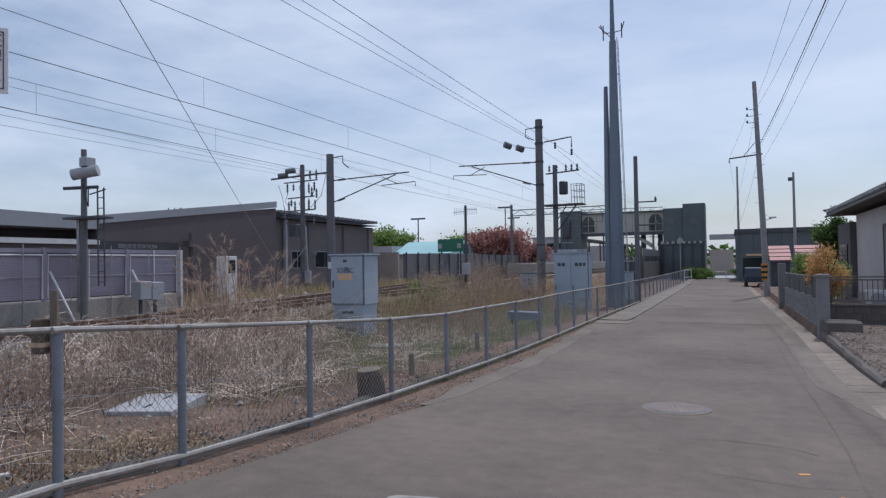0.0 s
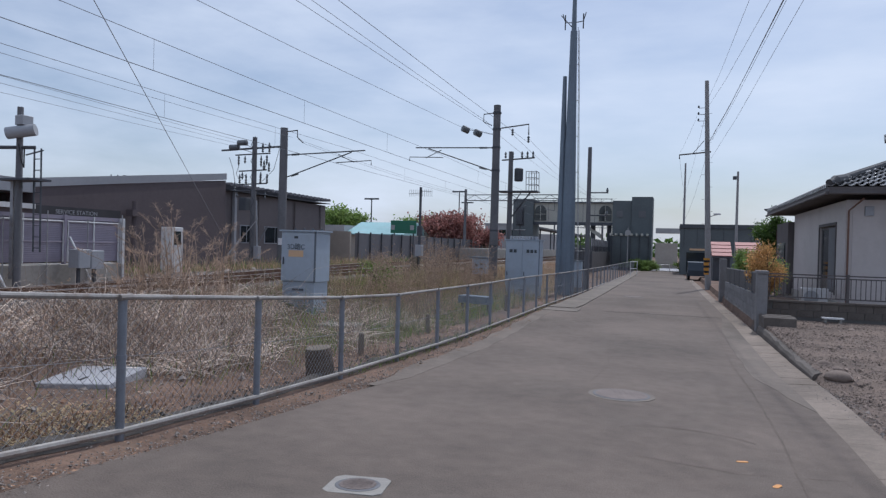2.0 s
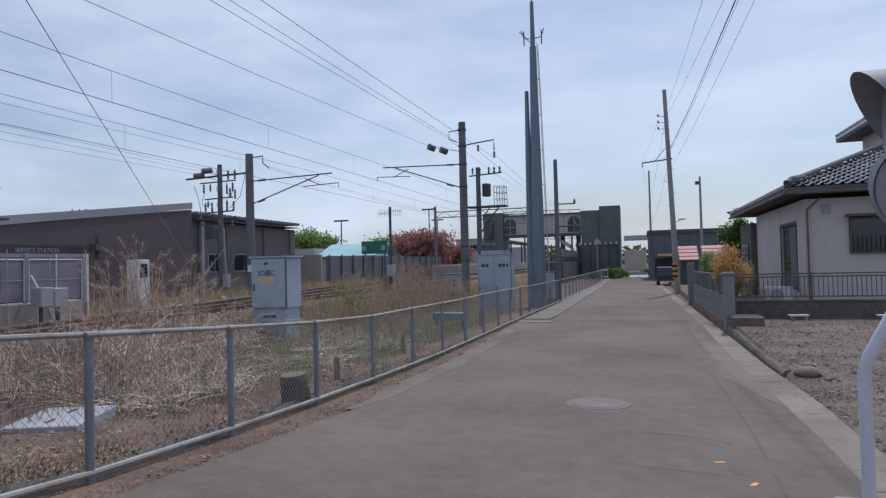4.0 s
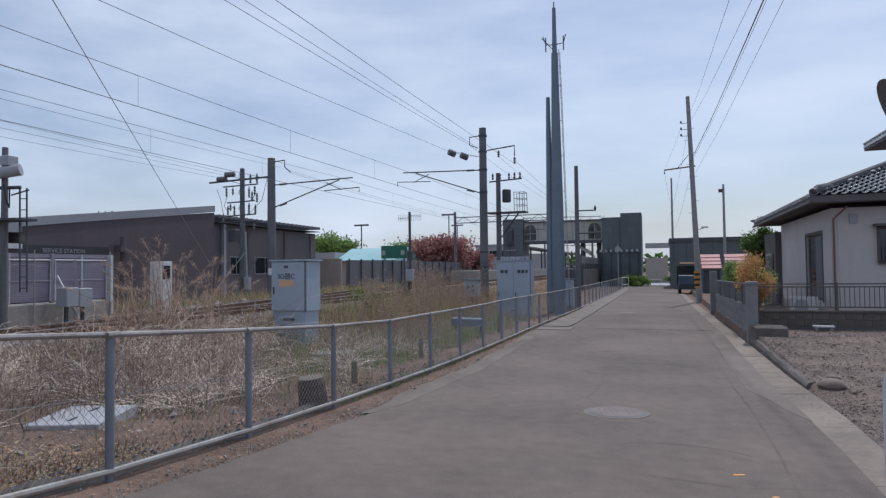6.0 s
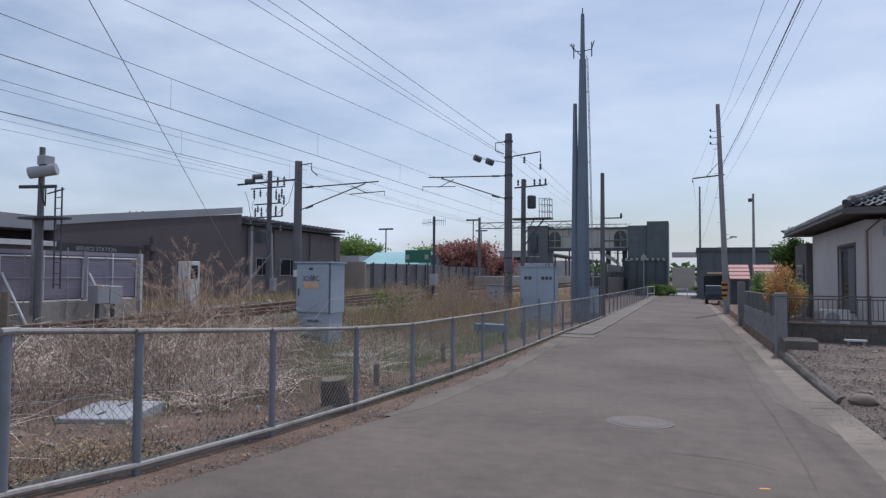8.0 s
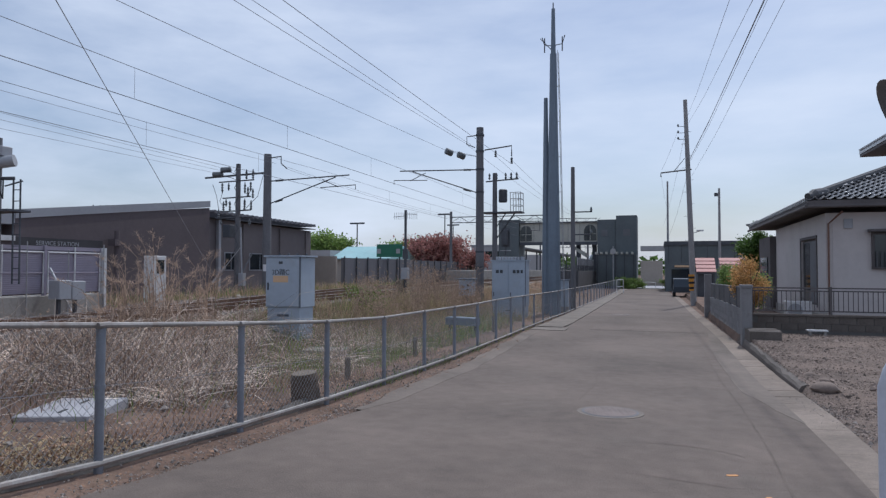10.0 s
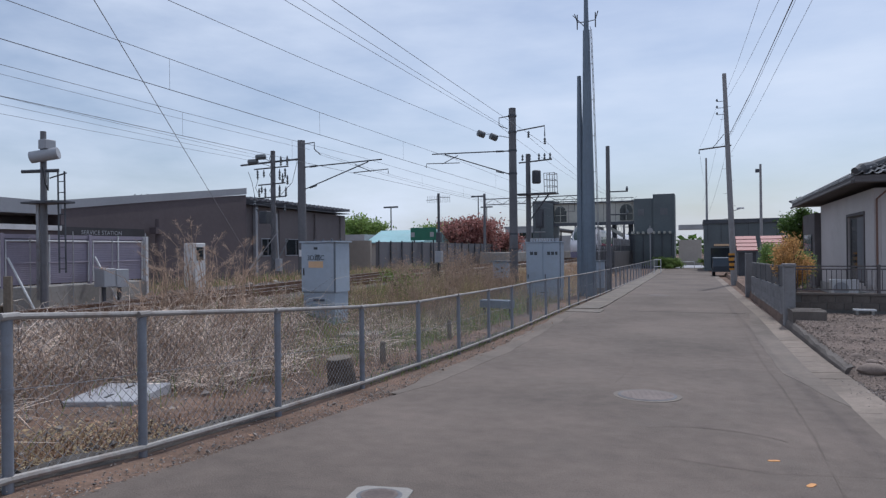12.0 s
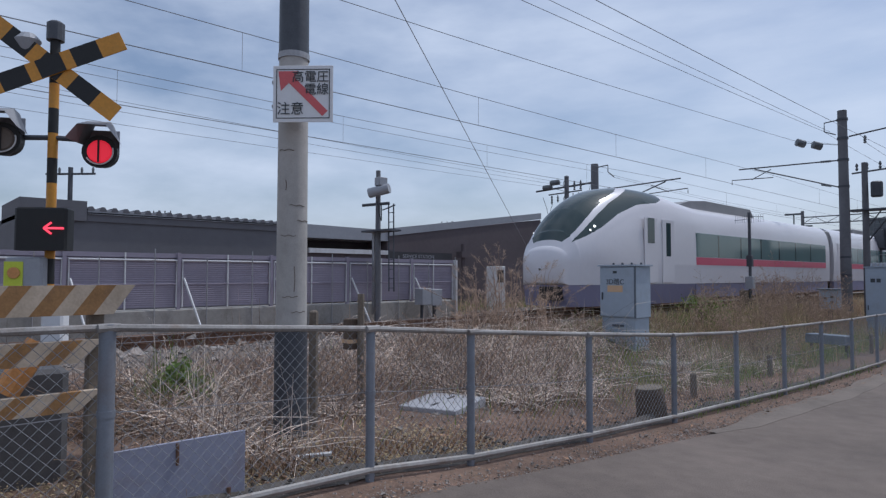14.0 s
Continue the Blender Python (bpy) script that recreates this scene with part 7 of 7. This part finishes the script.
def blades(name, n, place, height, width, lean, mat, label, droop=0.35):
    """Bent tapering stalks; place() gives x and y."""
    pos = np.array([place() for _ in range(n)])
    z = np.array([ground_z(x, y) - 0.05 for x, y in pos])
    h = height * rng.lognormal(0, 0.35, n)
    a, ln = rng.uniform(0, 2 * np.pi, n), np.minimum(np.abs(rng.normal(0, lean, n)), 1.35)
    b = rng.uniform(0, np.pi, n)
    d = np.stack([np.cos(a), np.sin(a)], 1)
    w = np.stack([np.cos(b), np.sin(b)], 1) * (width * rng.uniform(0.6, 1.4, n))[:, None]
    base = np.column_stack([pos, z])
    mid = base + np.column_stack([d * (np.sin(ln) * h * 0.5)[:, None], h * np.cos(ln) * 0.6])
    tip = base + np.column_stack([d * (np.sin(np.minimum(ln * (1 + 0.4 * droop), 1.5)) * h * 1.15)[:, None], np.maximum(h * np.cos(np.minimum(ln * (1 + droop), 1.5)), 0.03)])
    w3 = np.column_stack([w, np.zeros(n)])
    v = np.stack([base - w3, base + w3, mid + w3 * 0.8, mid - w3 * 0.8, tip + w3 * 0.25, tip - w3 * 0.25], 1).reshape(-1, 3)
    k = np.arange(n)[:, None] * 6
    f = np.concatenate([k + np.array([0, 1, 2, 3]), k + np.array([3, 2, 4, 5])])
    me = bpy.data.meshes.new(name)
    me.from_pydata(v.tolist(), [], f.tolist())
    me.materials.append(M[mat])
    return tagged(new(name, me), label, "grass", kind="stuff")


def verge(y0, y1, x0=-10.2, x1=-4.75, thin=0.0):
    while True:
        x, y = U(x0, x1), y0 + (y1 - y0) * U(0, 1) ** 1.3
        c = noise.noise(Vector((x * 0.7, y * 0.6, 3))) + 0.6 * noise.noise(Vector((x * 2.3, y * 2.1, 6)))
        edge = min(1, (x1 - x) / 3.0 + 0.02)
        if U(-0.35, 0.45) < 1.3 * c + edge - 0.6 and not (x < -8.7 and y < 6) and (x + 5.9) ** 2 + (y - 3.1) ** 2 > 0.4 and not (-7.35 < x < -5.2 and 4.5 < y < 6.5) and not (-9.6 < x < -8.1 and 13.1 < y < 14.4) and not (-0.695 < x / y < -0.57 and 11.0 < y < 13.6):
            return x, y


blades("dry_grass", 17000, lambda: verge(0.8, 17), 0.2, 0.0032, 1.25, "straw", "tangled dry straw-coloured grass on the verge", 0.6)
blades("dead_twigs", 5000, lambda: verge(0.8, 17, -9.9), 0.4, 0.0036, 0.95, "twig", "grey-brown dead twigs tangled over the verge")
blades("pale_stalks", 4200, lambda: verge(2.2, 16, -9.8, -5.0), 0.5, 0.004, 1.25, "pale_straw", "bleached broken stalks lying in the verge", 0.7)
blades("rust_grass", 14000, lambda: verge(1, 18), 0.12, 0.0045, 1.1, "rust_grass", "low rust-brown dead grass")
blades("ochre_tufts", 2600, lambda: (-4.75 - abs(rng.normal(0, 0.35)), 2.2 + abs(rng.normal(0, 1.8))), 0.1, 0.004, 0.9, "litter", "ochre dead grass tufts near the fence")
blades("far_dry_grass", 14000, lambda: verge(16, 58), 0.34, 0.006, 0.8, "straw", "dry grass along the fence further off")
blades("far_pale_grass", 8000, lambda: verge(14, 40, -10.2, -5.0), 0.4, 0.005, 0.8, "dull_grass", "pale yellowish grass between the track and the fence", 0.6)
blades("far_rust_grass", 5000, lambda: verge(15, 50), 0.4, 0.006, 0.6, "dull_grass", "brown dead stems along the fence further off")
blades("trackside_reeds", 900, lambda: (U(-9.3, -8.2), rng.normal(9.5, 2.6)), 0.38, 0.0045, 0.9, "seedhead", "dry reeds beside the ballast", 0.7)
blades("near_track_stalks", 1500, lambda: (U(-9.2, -6.6), U(3.4, 8.5)), 0.55, 0.004, 0.6, "twig", "brown upright stalks between the pole and the track")
blades("near_green_weeds", 2600, lambda: (rng.normal(-6.9, 0.8), rng.normal(12.8, 1.8)), 0.16, 0.005, 0.8, "weed", "fresh green weeds sprouting through the dry grass")
blades("green_weeds", 12000, lambda: (U(-10, -5.2), rng.normal(18.5, 5.0)), 0.3, 0.005, 0.6, "weed", "patch of fresh green weeds among dry grass")
tagged(solo("weed_plant", foliage(Shape(), (-7.55, 2.6, 0.3), (0.22, 0.22, 0.32), 700, 0.035, 12), "leaf_light", "fresh green leafy weed near the crossing", "weed", kind="stuff"))
blades("green_weed_tuft", 500, lambda: (rng.normal(-7.6, 0.18), rng.normal(2.6, 0.16)), 0.42, 0.006, 0.6, "weed", "green weed tuft near the crossing")
blades("far_side_weeds", 6000, lambda: (rng.normal(-18.6, 0.7), U(8, 45)), 0.32, 0.008, 0.5, "weed", "green weeds beyond the tracks")
blades("far_side_straw", 4000, lambda: (rng.normal(-18.0, 0.8), U(10, 40)), 0.45, 0.008, 0.6, "straw", "dry grass beyond the tracks")
blades("yard_dry_grass", 900, lambda: (2.35 + abs(rng.normal(0, 0.45)), rng.normal(6.9, 0.5)), 0.035, 0.004, 1.2, "dull_grass", "flattened yellowish dry grass in the yard")
blades("fence_foot_weeds", 900, lambda: (rng.normal(-4.35, 0.07), 8 + abs(rng.normal(0, 10))), 0.14, 0.005, 0.7, "weed", "low green weeds at the fence foot")


def sticks(name, n, place, length, radius, mat, label):
    """Straight broken stalks lying or leaning at all angles."""
    V, Fc = [], []
    for i in range(n):
        x, y = place()
        ln, a, el = length * rng.lognormal(0, 0.4), U(0, 6.28), abs(rng.normal(0, 0.42))
        d = np.array([math.cos(a) * math.cos(el), math.sin(a) * math.cos(el), math.sin(el)])
        p = np.array([x, y, ground_z(x, y) + U(0.0, 0.14)])
        bend = np.array([rng.normal(0, 0.04), rng.normal(0, 0.04), U(-0.03, 0.06)]) * ln
        side = np.array([-d[1], d[0], 0.0])
        up = np.array([0, 0, 1.0])
        for q, r in ((p, radius), (p + d * ln * 0.5 + bend, radius * 0.8), (p + d * ln, radius * 0.4)):
            V += [tuple(q + side * r), tuple(q - side * r), tuple(q + up * r * 1.4)]
        k = i * 9
        for s_ in (0, 3):
            Fc += [(k + s_, k + s_ + 1, k + s_ + 4, k + s_ + 3), (k + s_ + 1, k + s_ + 2, k + s_ + 5, k + s_ + 4), (k + s_ + 2, k + s_, k + s_ + 3, k + s_ + 5)]
    me = bpy.data.meshes.new(name)
    me.from_pydata(V, [], Fc)
    me.materials.append(M[mat])
    return tagged(new(name, me), label, "dry stalks", kind="stuff")


def arching(name, n, place, length, radius, mat, label, rise=0.5):
    """Thin stalks that rise, arch over and fall back among the grass."""
    V, Fc = [], []
    for i in range(n):
        x, y = place()
        ln, a, up = length * rng.lognormal(0, 0.35), U(0, 6.28), rise * U(0.3, 1.3)
        turn = rng.normal(0, 0.5)
        p = np.array([x, y, ground_z(x, y) - 0.01 + U(0, 0.06)])
        for q in range(5):
            k = q / 4
            r = radius * (1 - 0.75 * k)
            el = up * (1 - 1.9 * k)
            aa = a + turn * k
            side = np.array([-math.sin(aa), math.cos(aa), 0.0]) * r
            V += [tuple(p + side), tuple(p - side), tuple(p + (0, 0, r * 1.4))]
            p = p + np.array([math.cos(aa) * math.cos(el), math.sin(aa) * math.cos(el), math.sin(el)]) * ln / 4
        for q in range(4):
            b = i * 15 + q * 3
            Fc += [(b, b + 1, b + 4, b + 3), (b + 1, b + 2, b + 5, b + 4), (b + 2, b, b + 3, b + 5)]
    me = bpy.data.meshes.new(name)
    me.from_pydata(V, [], Fc)
    me.materials.append(M[mat])
    return tagged(new(name, me), label, "dry stalks", kind="stuff")


arching("bleached_stalks", 2800, lambda: verge(2.4, 15, -9.6, -5.2), 0.55, 0.005, "pale_straw", "bleached arching stalks tangled over the verge")
arching("tan_stalks", 3000, lambda: verge(1.4, 17, -9.8, -5.2), 0.55, 0.0036, "straw", "tan arching stalks tangled over the verge", 0.75)
arching("tall_arching_stalks", 260, lambda: (U(-9.9, -7.6), U(4.5, 12.5)), 1.15, 0.0045, "pale_straw", "long bleached stalks leaning over the verge", 1.1)


def litter(name, n, place, size, mat, label):
    """Small flat flakes of dead leaf on the soil."""
    V, Fc = [], []
    for i in range(n):
        x, y = place()
        s_, a = size * rng.lognormal(0, 0.4), U(0, 6.28)
        c, d = np.array([math.cos(a), math.sin(a), rng.normal(0, 0.3)]) * s_, np.array([-math.sin(a), math.cos(a), rng.normal(0, 0.3)]) * s_ * 0.4
        p = np.array([x, y, ground_z(x, y) - 0.005 + U(0, 0.02)])
        V += [tuple(p - c), tuple(p + d), tuple(p + c), tuple(p - d)]
        Fc.append((4 * i, 4 * i + 1, 4 * i + 2, 4 * i + 3))
    me = bpy.data.meshes.new(name)
    me.from_pydata(V, [], Fc)
    me.materials.append(M[mat])
    return tagged(new(name, me), label, "litter", kind="stuff")


litter("leaf_litter", 12000, lambda: (-4.4 - abs(rng.normal(0, 1.3)), U(1, 15)), 0.013, "litter", "rust-coloured dead leaf litter on the soil")
litter("pale_litter", 4500, lambda: (-4.4 - abs(rng.normal(0, 1.5)), U(1, 15)), 0.014, "straw", "pale dry flakes on the soil")
litter("crossing_litter", 7000, lambda: (-4.4 - abs(rng.normal(0, 0.9)), U(0.3, 5.0)), 0.017, "dull_grass", "pale dry grass litter near the crossing")
blades("crossing_low_grass", 3000, lambda: (-4.45 - abs(rng.normal(0, 0.8)), U(0.2, 4.6)), 0.07, 0.0035, 1.2, "dull_grass", "low flattened dry grass near the crossing")
litter("road_edge_litter", 1500, lambda: (-3.7 - abs(rng.normal(0, 0.2)), U(1.5, 18)), 0.012, "litter", "dead leaf flakes at the edge of the asphalt")
sticks("broken_stalks", 1500, lambda: verge(2.2, 15, -9.6, -5.2), 0.45, 0.0058, "pale_straw", "bleached broken reed stalks strewn over the verge")
sticks("brown_stalks", 1800, lambda: verge(1.5, 18, -9.8, -5.1), 0.6, 0.0045, "twig", "dark brown broken stalks strewn over the verge")
sticks("rusty_stalks", 1800, lambda: verge(1.5, 18, -9.8, -5.1), 0.5, 0.0045, "rust_grass", "rust-brown broken stalks strewn over the verge")


def reed_plume(x, y, h):
    t = thing("pampas_reed", "tall dry reed with feathery brown plumes", "reed", (x, y, ground_z(x, y) - 0.05), group="reeds")
    stems, plume, leaves = Shape(), Shape(), Shape()
    for i in range(8):
        a, l = U(0, 6.28), U(0.1, 0.7)
        hh = h * U(0.55, 1.05)
        d = Vector((math.cos(a), math.sin(a), 0))
        p = [d * 0.1, d * l * 0.4 + Vector((0, 0, hh * 0.5)), d * l * 0.8 + Vector((0, 0, hh * 0.85)), d * (l * 1.25 + 0.08) + Vector((0, 0, hh))]
        stems.rod(p, [0.007, 0.006, 0.004, 0.002], 4)
        for j in range(60):
            u = U(0.0, 1.0)
            c = p[2].lerp(p[3], u) if u > 0.3 else p[1].lerp(p[2], 0.6 + u)
            f = Vector((rng.normal(0, 0.05), rng.normal(0, 0.05), U(-0.02, 0.07))) + d * U(0.0, 0.09)
            plume.add([c, c + f * 0.6 + Vector((0.005, 0, 0)), c + f * 1.3, c + f * 0.6 - Vector((0.005, 0, 0))], [(0, 1, 2, 3)])
        for j in range(3):
            b, r = a + rng.normal(0, 1.2), U(0.25, 0.6)
            e = Vector((math.cos(b), math.sin(b), 0))
            z0 = hh * U(0.1, 0.6)
            q = [p[0].lerp(p[1], min(z0 / (hh * 0.5), 1)), d * l * 0.4 + e * r * 0.5 + Vector((0, 0, z0 + 0.28)), d * l * 0.4 + e * r + Vector((0, 0, z0 + 0.1))]
            w = Vector((-e.y, e.x, 0)) * 0.007
            leaves.add([q[0] - w, q[0] + w, q[1] + w, q[1] - w, q[2]], [(0, 1, 2, 3), (3, 2, 4)])
    tagged(part("stem_tuft", stems, "dull_stem", t), kind="stuff")
    tagged(part("leaf_tuft", leaves, "seedhead", t), kind="stuff")
    tagged(part("plume", plume, "seedhead", t), kind="stuff")


for x, y, h in ((-9.4, 10.0, 2.05), (-9.0, 10.3, 1.8), (-9.7, 9.6, 1.7), (-9.7, 10.7, 1.95), (-8.9, 9.5, 1.4), (-10.0, 10.2, 1.5), (-9.2, 8.9, 1.3), (-8.8, 10.9, 1.7), (-9.3, 11.3, 1.75), (-8.6, 8.2, 1.1)):
    reed_plume(x, y, h)


def dead_weeds(name, n, place, height, label):
    """Leafless branching weeds gone to seed: stem, side twigs and fluffy seed heads, joined."""
    stems, heads = Shape(), Shape()
    for i in range(n):
        x, y = place()
        base = Vector((x, y, ground_z(x, y) - 0.05))
        h, a = height * rng.lognormal(0, 0.2), U(0, 6.28)
        top = base + Vector((math.cos(a) * h * 0.14, math.sin(a) * h * 0.14, h))
        stems.rod([base, base.lerp(top, 0.55) + Vector((rng.normal(0, 0.03), rng.normal(0, 0.03), 0)), top], [0.006, 0.0045, 0.002], 3)
        for j in range(14):
            u = U(0.3, 1.0)
            c = base.lerp(top, u)
            b, r = U(0, 6.28), U(0.1, 0.34) * (1.25 - 0.6 * u)
            tip = c + Vector((math.cos(b) * r, math.sin(b) * r, r * U(0.3, 1.1)))
            stems.rod([c, tip], [0.003, 0.0015], 3, False)
            for k in range(5):
                q = c.lerp(tip, U(0.5, 1.05))
                f = Vector((rng.normal(0, 0.012), rng.normal(0, 0.012), rng.normal(0.012, 0.012)))
                g = Vector((rng.normal(0, 0.006), rng.normal(0, 0.006), rng.normal(0, 0.006)))
                heads.add([q - f, q + g, q + f, q - g], [(0, 1, 2, 3)])
    me = stems.mesh(name)
    k = len(me.polygons)
    both = Shape().add(stems.v, stems.f).add(heads.v, heads.f).mesh(name)
    both.materials.append(M["dull_stem"])
    both.materials.append(M["seedhead"])
    both.polygons.foreach_set("material_index", [0] * k + [1] * (len(both.polygons) - k))
    return tagged(new(name, both), label, "weeds", kind="stuff")


def brush_place(y0, y1, a, b):
    y = U(y0, y1)
    return -y * U(a, b), y


def tree(name, at, h, radii, n, size, mat, label, clumps=16, trunk=0.12):
    t = thing(name, label, "tree" if h > 1.8 else "shrub", at)
    tk = Shape().rod([(0, 0, -0.1), (0.03, 0, h * 0.4), (0, 0.05, h * 0.75)], [trunk, trunk * 0.7, trunk * 0.25], 8)
    for i in range(7):
        a = i * 0.9
        tk.rod([(0, 0, h * (0.3 + 0.05 * i)), (radii[0] * 0.4 * math.cos(a), radii[1] * 0.4 * math.sin(a), h * (0.5 + 0.05 * i)), (radii[0] * 0.75 * math.cos(a), radii[1] * 0.75 * math.sin(a), h * (0.62 + 0.05 * i))], [trunk * 0.5, trunk * 0.3, trunk * 0.1], 5)
    part("trunk", tk, "bark", t)
    tagged(part("crown", foliage(Shape(), (0, 0, h - radii[2] * 0.95), radii, n, size, clumps), mat, t), kind="stuff")
    return t


tree("maple_tree", (-25.5, 70.5, 0), 5.6, (3.9, 3.5, 2.3), 14000, 0.17, "leaf_red", "round dark red maple tree", 34, 0.25)
tree("maple_tree", (-21.6, 74, 0), 3.5, (2.2, 2.0, 1.2), 3000, 0.15, "leaf_red", "smaller dark red maple tree", 16, 0.15)
tree("green_tree", (-41, 72, 0), 6.0, (4.0, 3.5, 2.4), 7000, 0.22, "leaf_light", "fresh green tree behind the low buildings", 26, 0.22)
tree("green_tree", (-36, 92, 0), 6.0, (4.2, 3.0, 2.0), 5000, 0.24, "leaf_light", "distant fresh green roadside tree", 22, 0.2)
tree("green_tree", (5.3, 38.5, -0.6), 4.0, (1.0, 1.0, 1.0), 10000, 0.065, "leaf", "dense green garden tree behind the bungalow", 18, 0.12)
tree("garden_shrub", (2.68, 21.3, -0.45), 2.3, (0.5, 0.6, 0.7), 7500, 0.03, "leaf_orange", "garden shrub with orange spring leaves", 18, 0.05)
tree("garden_shrub", (2.85, 22.9, -0.45), 1.95, (0.55, 0.9, 0.55), 6000, 0.032, "leaf_light", "yellow-green garden shrub behind the block wall", 16, 0.05)
tree("garden_shrub", (2.78, 27.2, -0.5), 2.1, (0.45, 1.8, 0.55), 6500, 0.04, "leaf_light", "green hedge plant behind the block wall", 16, 0.05)
for x, y, r in ((-3.6, 76, 1.1), (-2.4, 77.5, 1.0), (1.4, 77, 1.3), (-4.4, 78, 1.2)):
    tree("clipped_shrub", (x, y, -0.8), 1.3, (r, 0.8, 0.62), 2600, 0.07, "leaf_light", "rounded green shrub at the forecourt", 22, 0.06)
dead_weeds("dead_goldenrod", 240, lambda: brush_place(20.5, 28.5, 0.275, 0.40), 1.4, "tall brown dead weeds in seed beside the mast")
dead_weeds("dead_weed_stand", 150, lambda: brush_place(15.5, 23, 0.36, 0.50), 0.95, "leafless brown weeds along the ballast")
dead_weeds("verge_dead_weeds", 70, lambda: (U(-9.4, -6.6), U(6.5, 14)), 0.55, "grey-brown dead weeds standing in the verge")
dead_weeds("crossing_dead_weeds", 30, lambda: (U(-8.6, -6.3), U(2.9, 5.0)), 0.65, "grey-brown dead weeds by the concrete pole")
blades("brown_brush", 900, lambda: (rng.normal(-8.4, 0.75), rng.normal(22.5, 2.6)), 0.75, 0.006, 0.5, "dull_grass", "tall dull brown dead grass beside the mast")
tree("green_bush", (-9.2, 18.8, 0), 0.85, (0.8, 0.9, 0.5), 900, 0.035, "weed", "low green bush by the ballast", 14, 0.03)

# low distant skyline
far = Shape()
x = -260.0
while x < 240:
    w = U(8, 22)
    if not -24 < x + w / 2 < 14:
        far.box(x, x + w * 0.8, 190, 200, -1, U(2.5, 6.5))
    x += w
tagged(solo("skyline", far, "far_wall", "low hazy row of distant buildings", "backdrop", kind="structure"))
wood_ = foliage(Shape(), (-70, 230, 2), (150, 12, 5), 6000, 1.2, 60)
tagged(solo("far_woods", foliage(wood_, (110, 220, 2), (90, 10, 5), 3000, 1.2, 40), "leaf", "distant low belt of trees", "woods", kind="stuff"))


# ---- what moves ----
def motions():
    # a steady 27.8 m/s towards the crossing
    rows = [(t, 14.8 + 27.8 * (14 - t)) for t in (0, 3, 6, 9, 10.5, 11.5, 12.5, 13, 13.5, 14)]
    walk(train, [(t, pose(TRACK_X, y, RAIL_Z)) for t, y in rows])


motions()
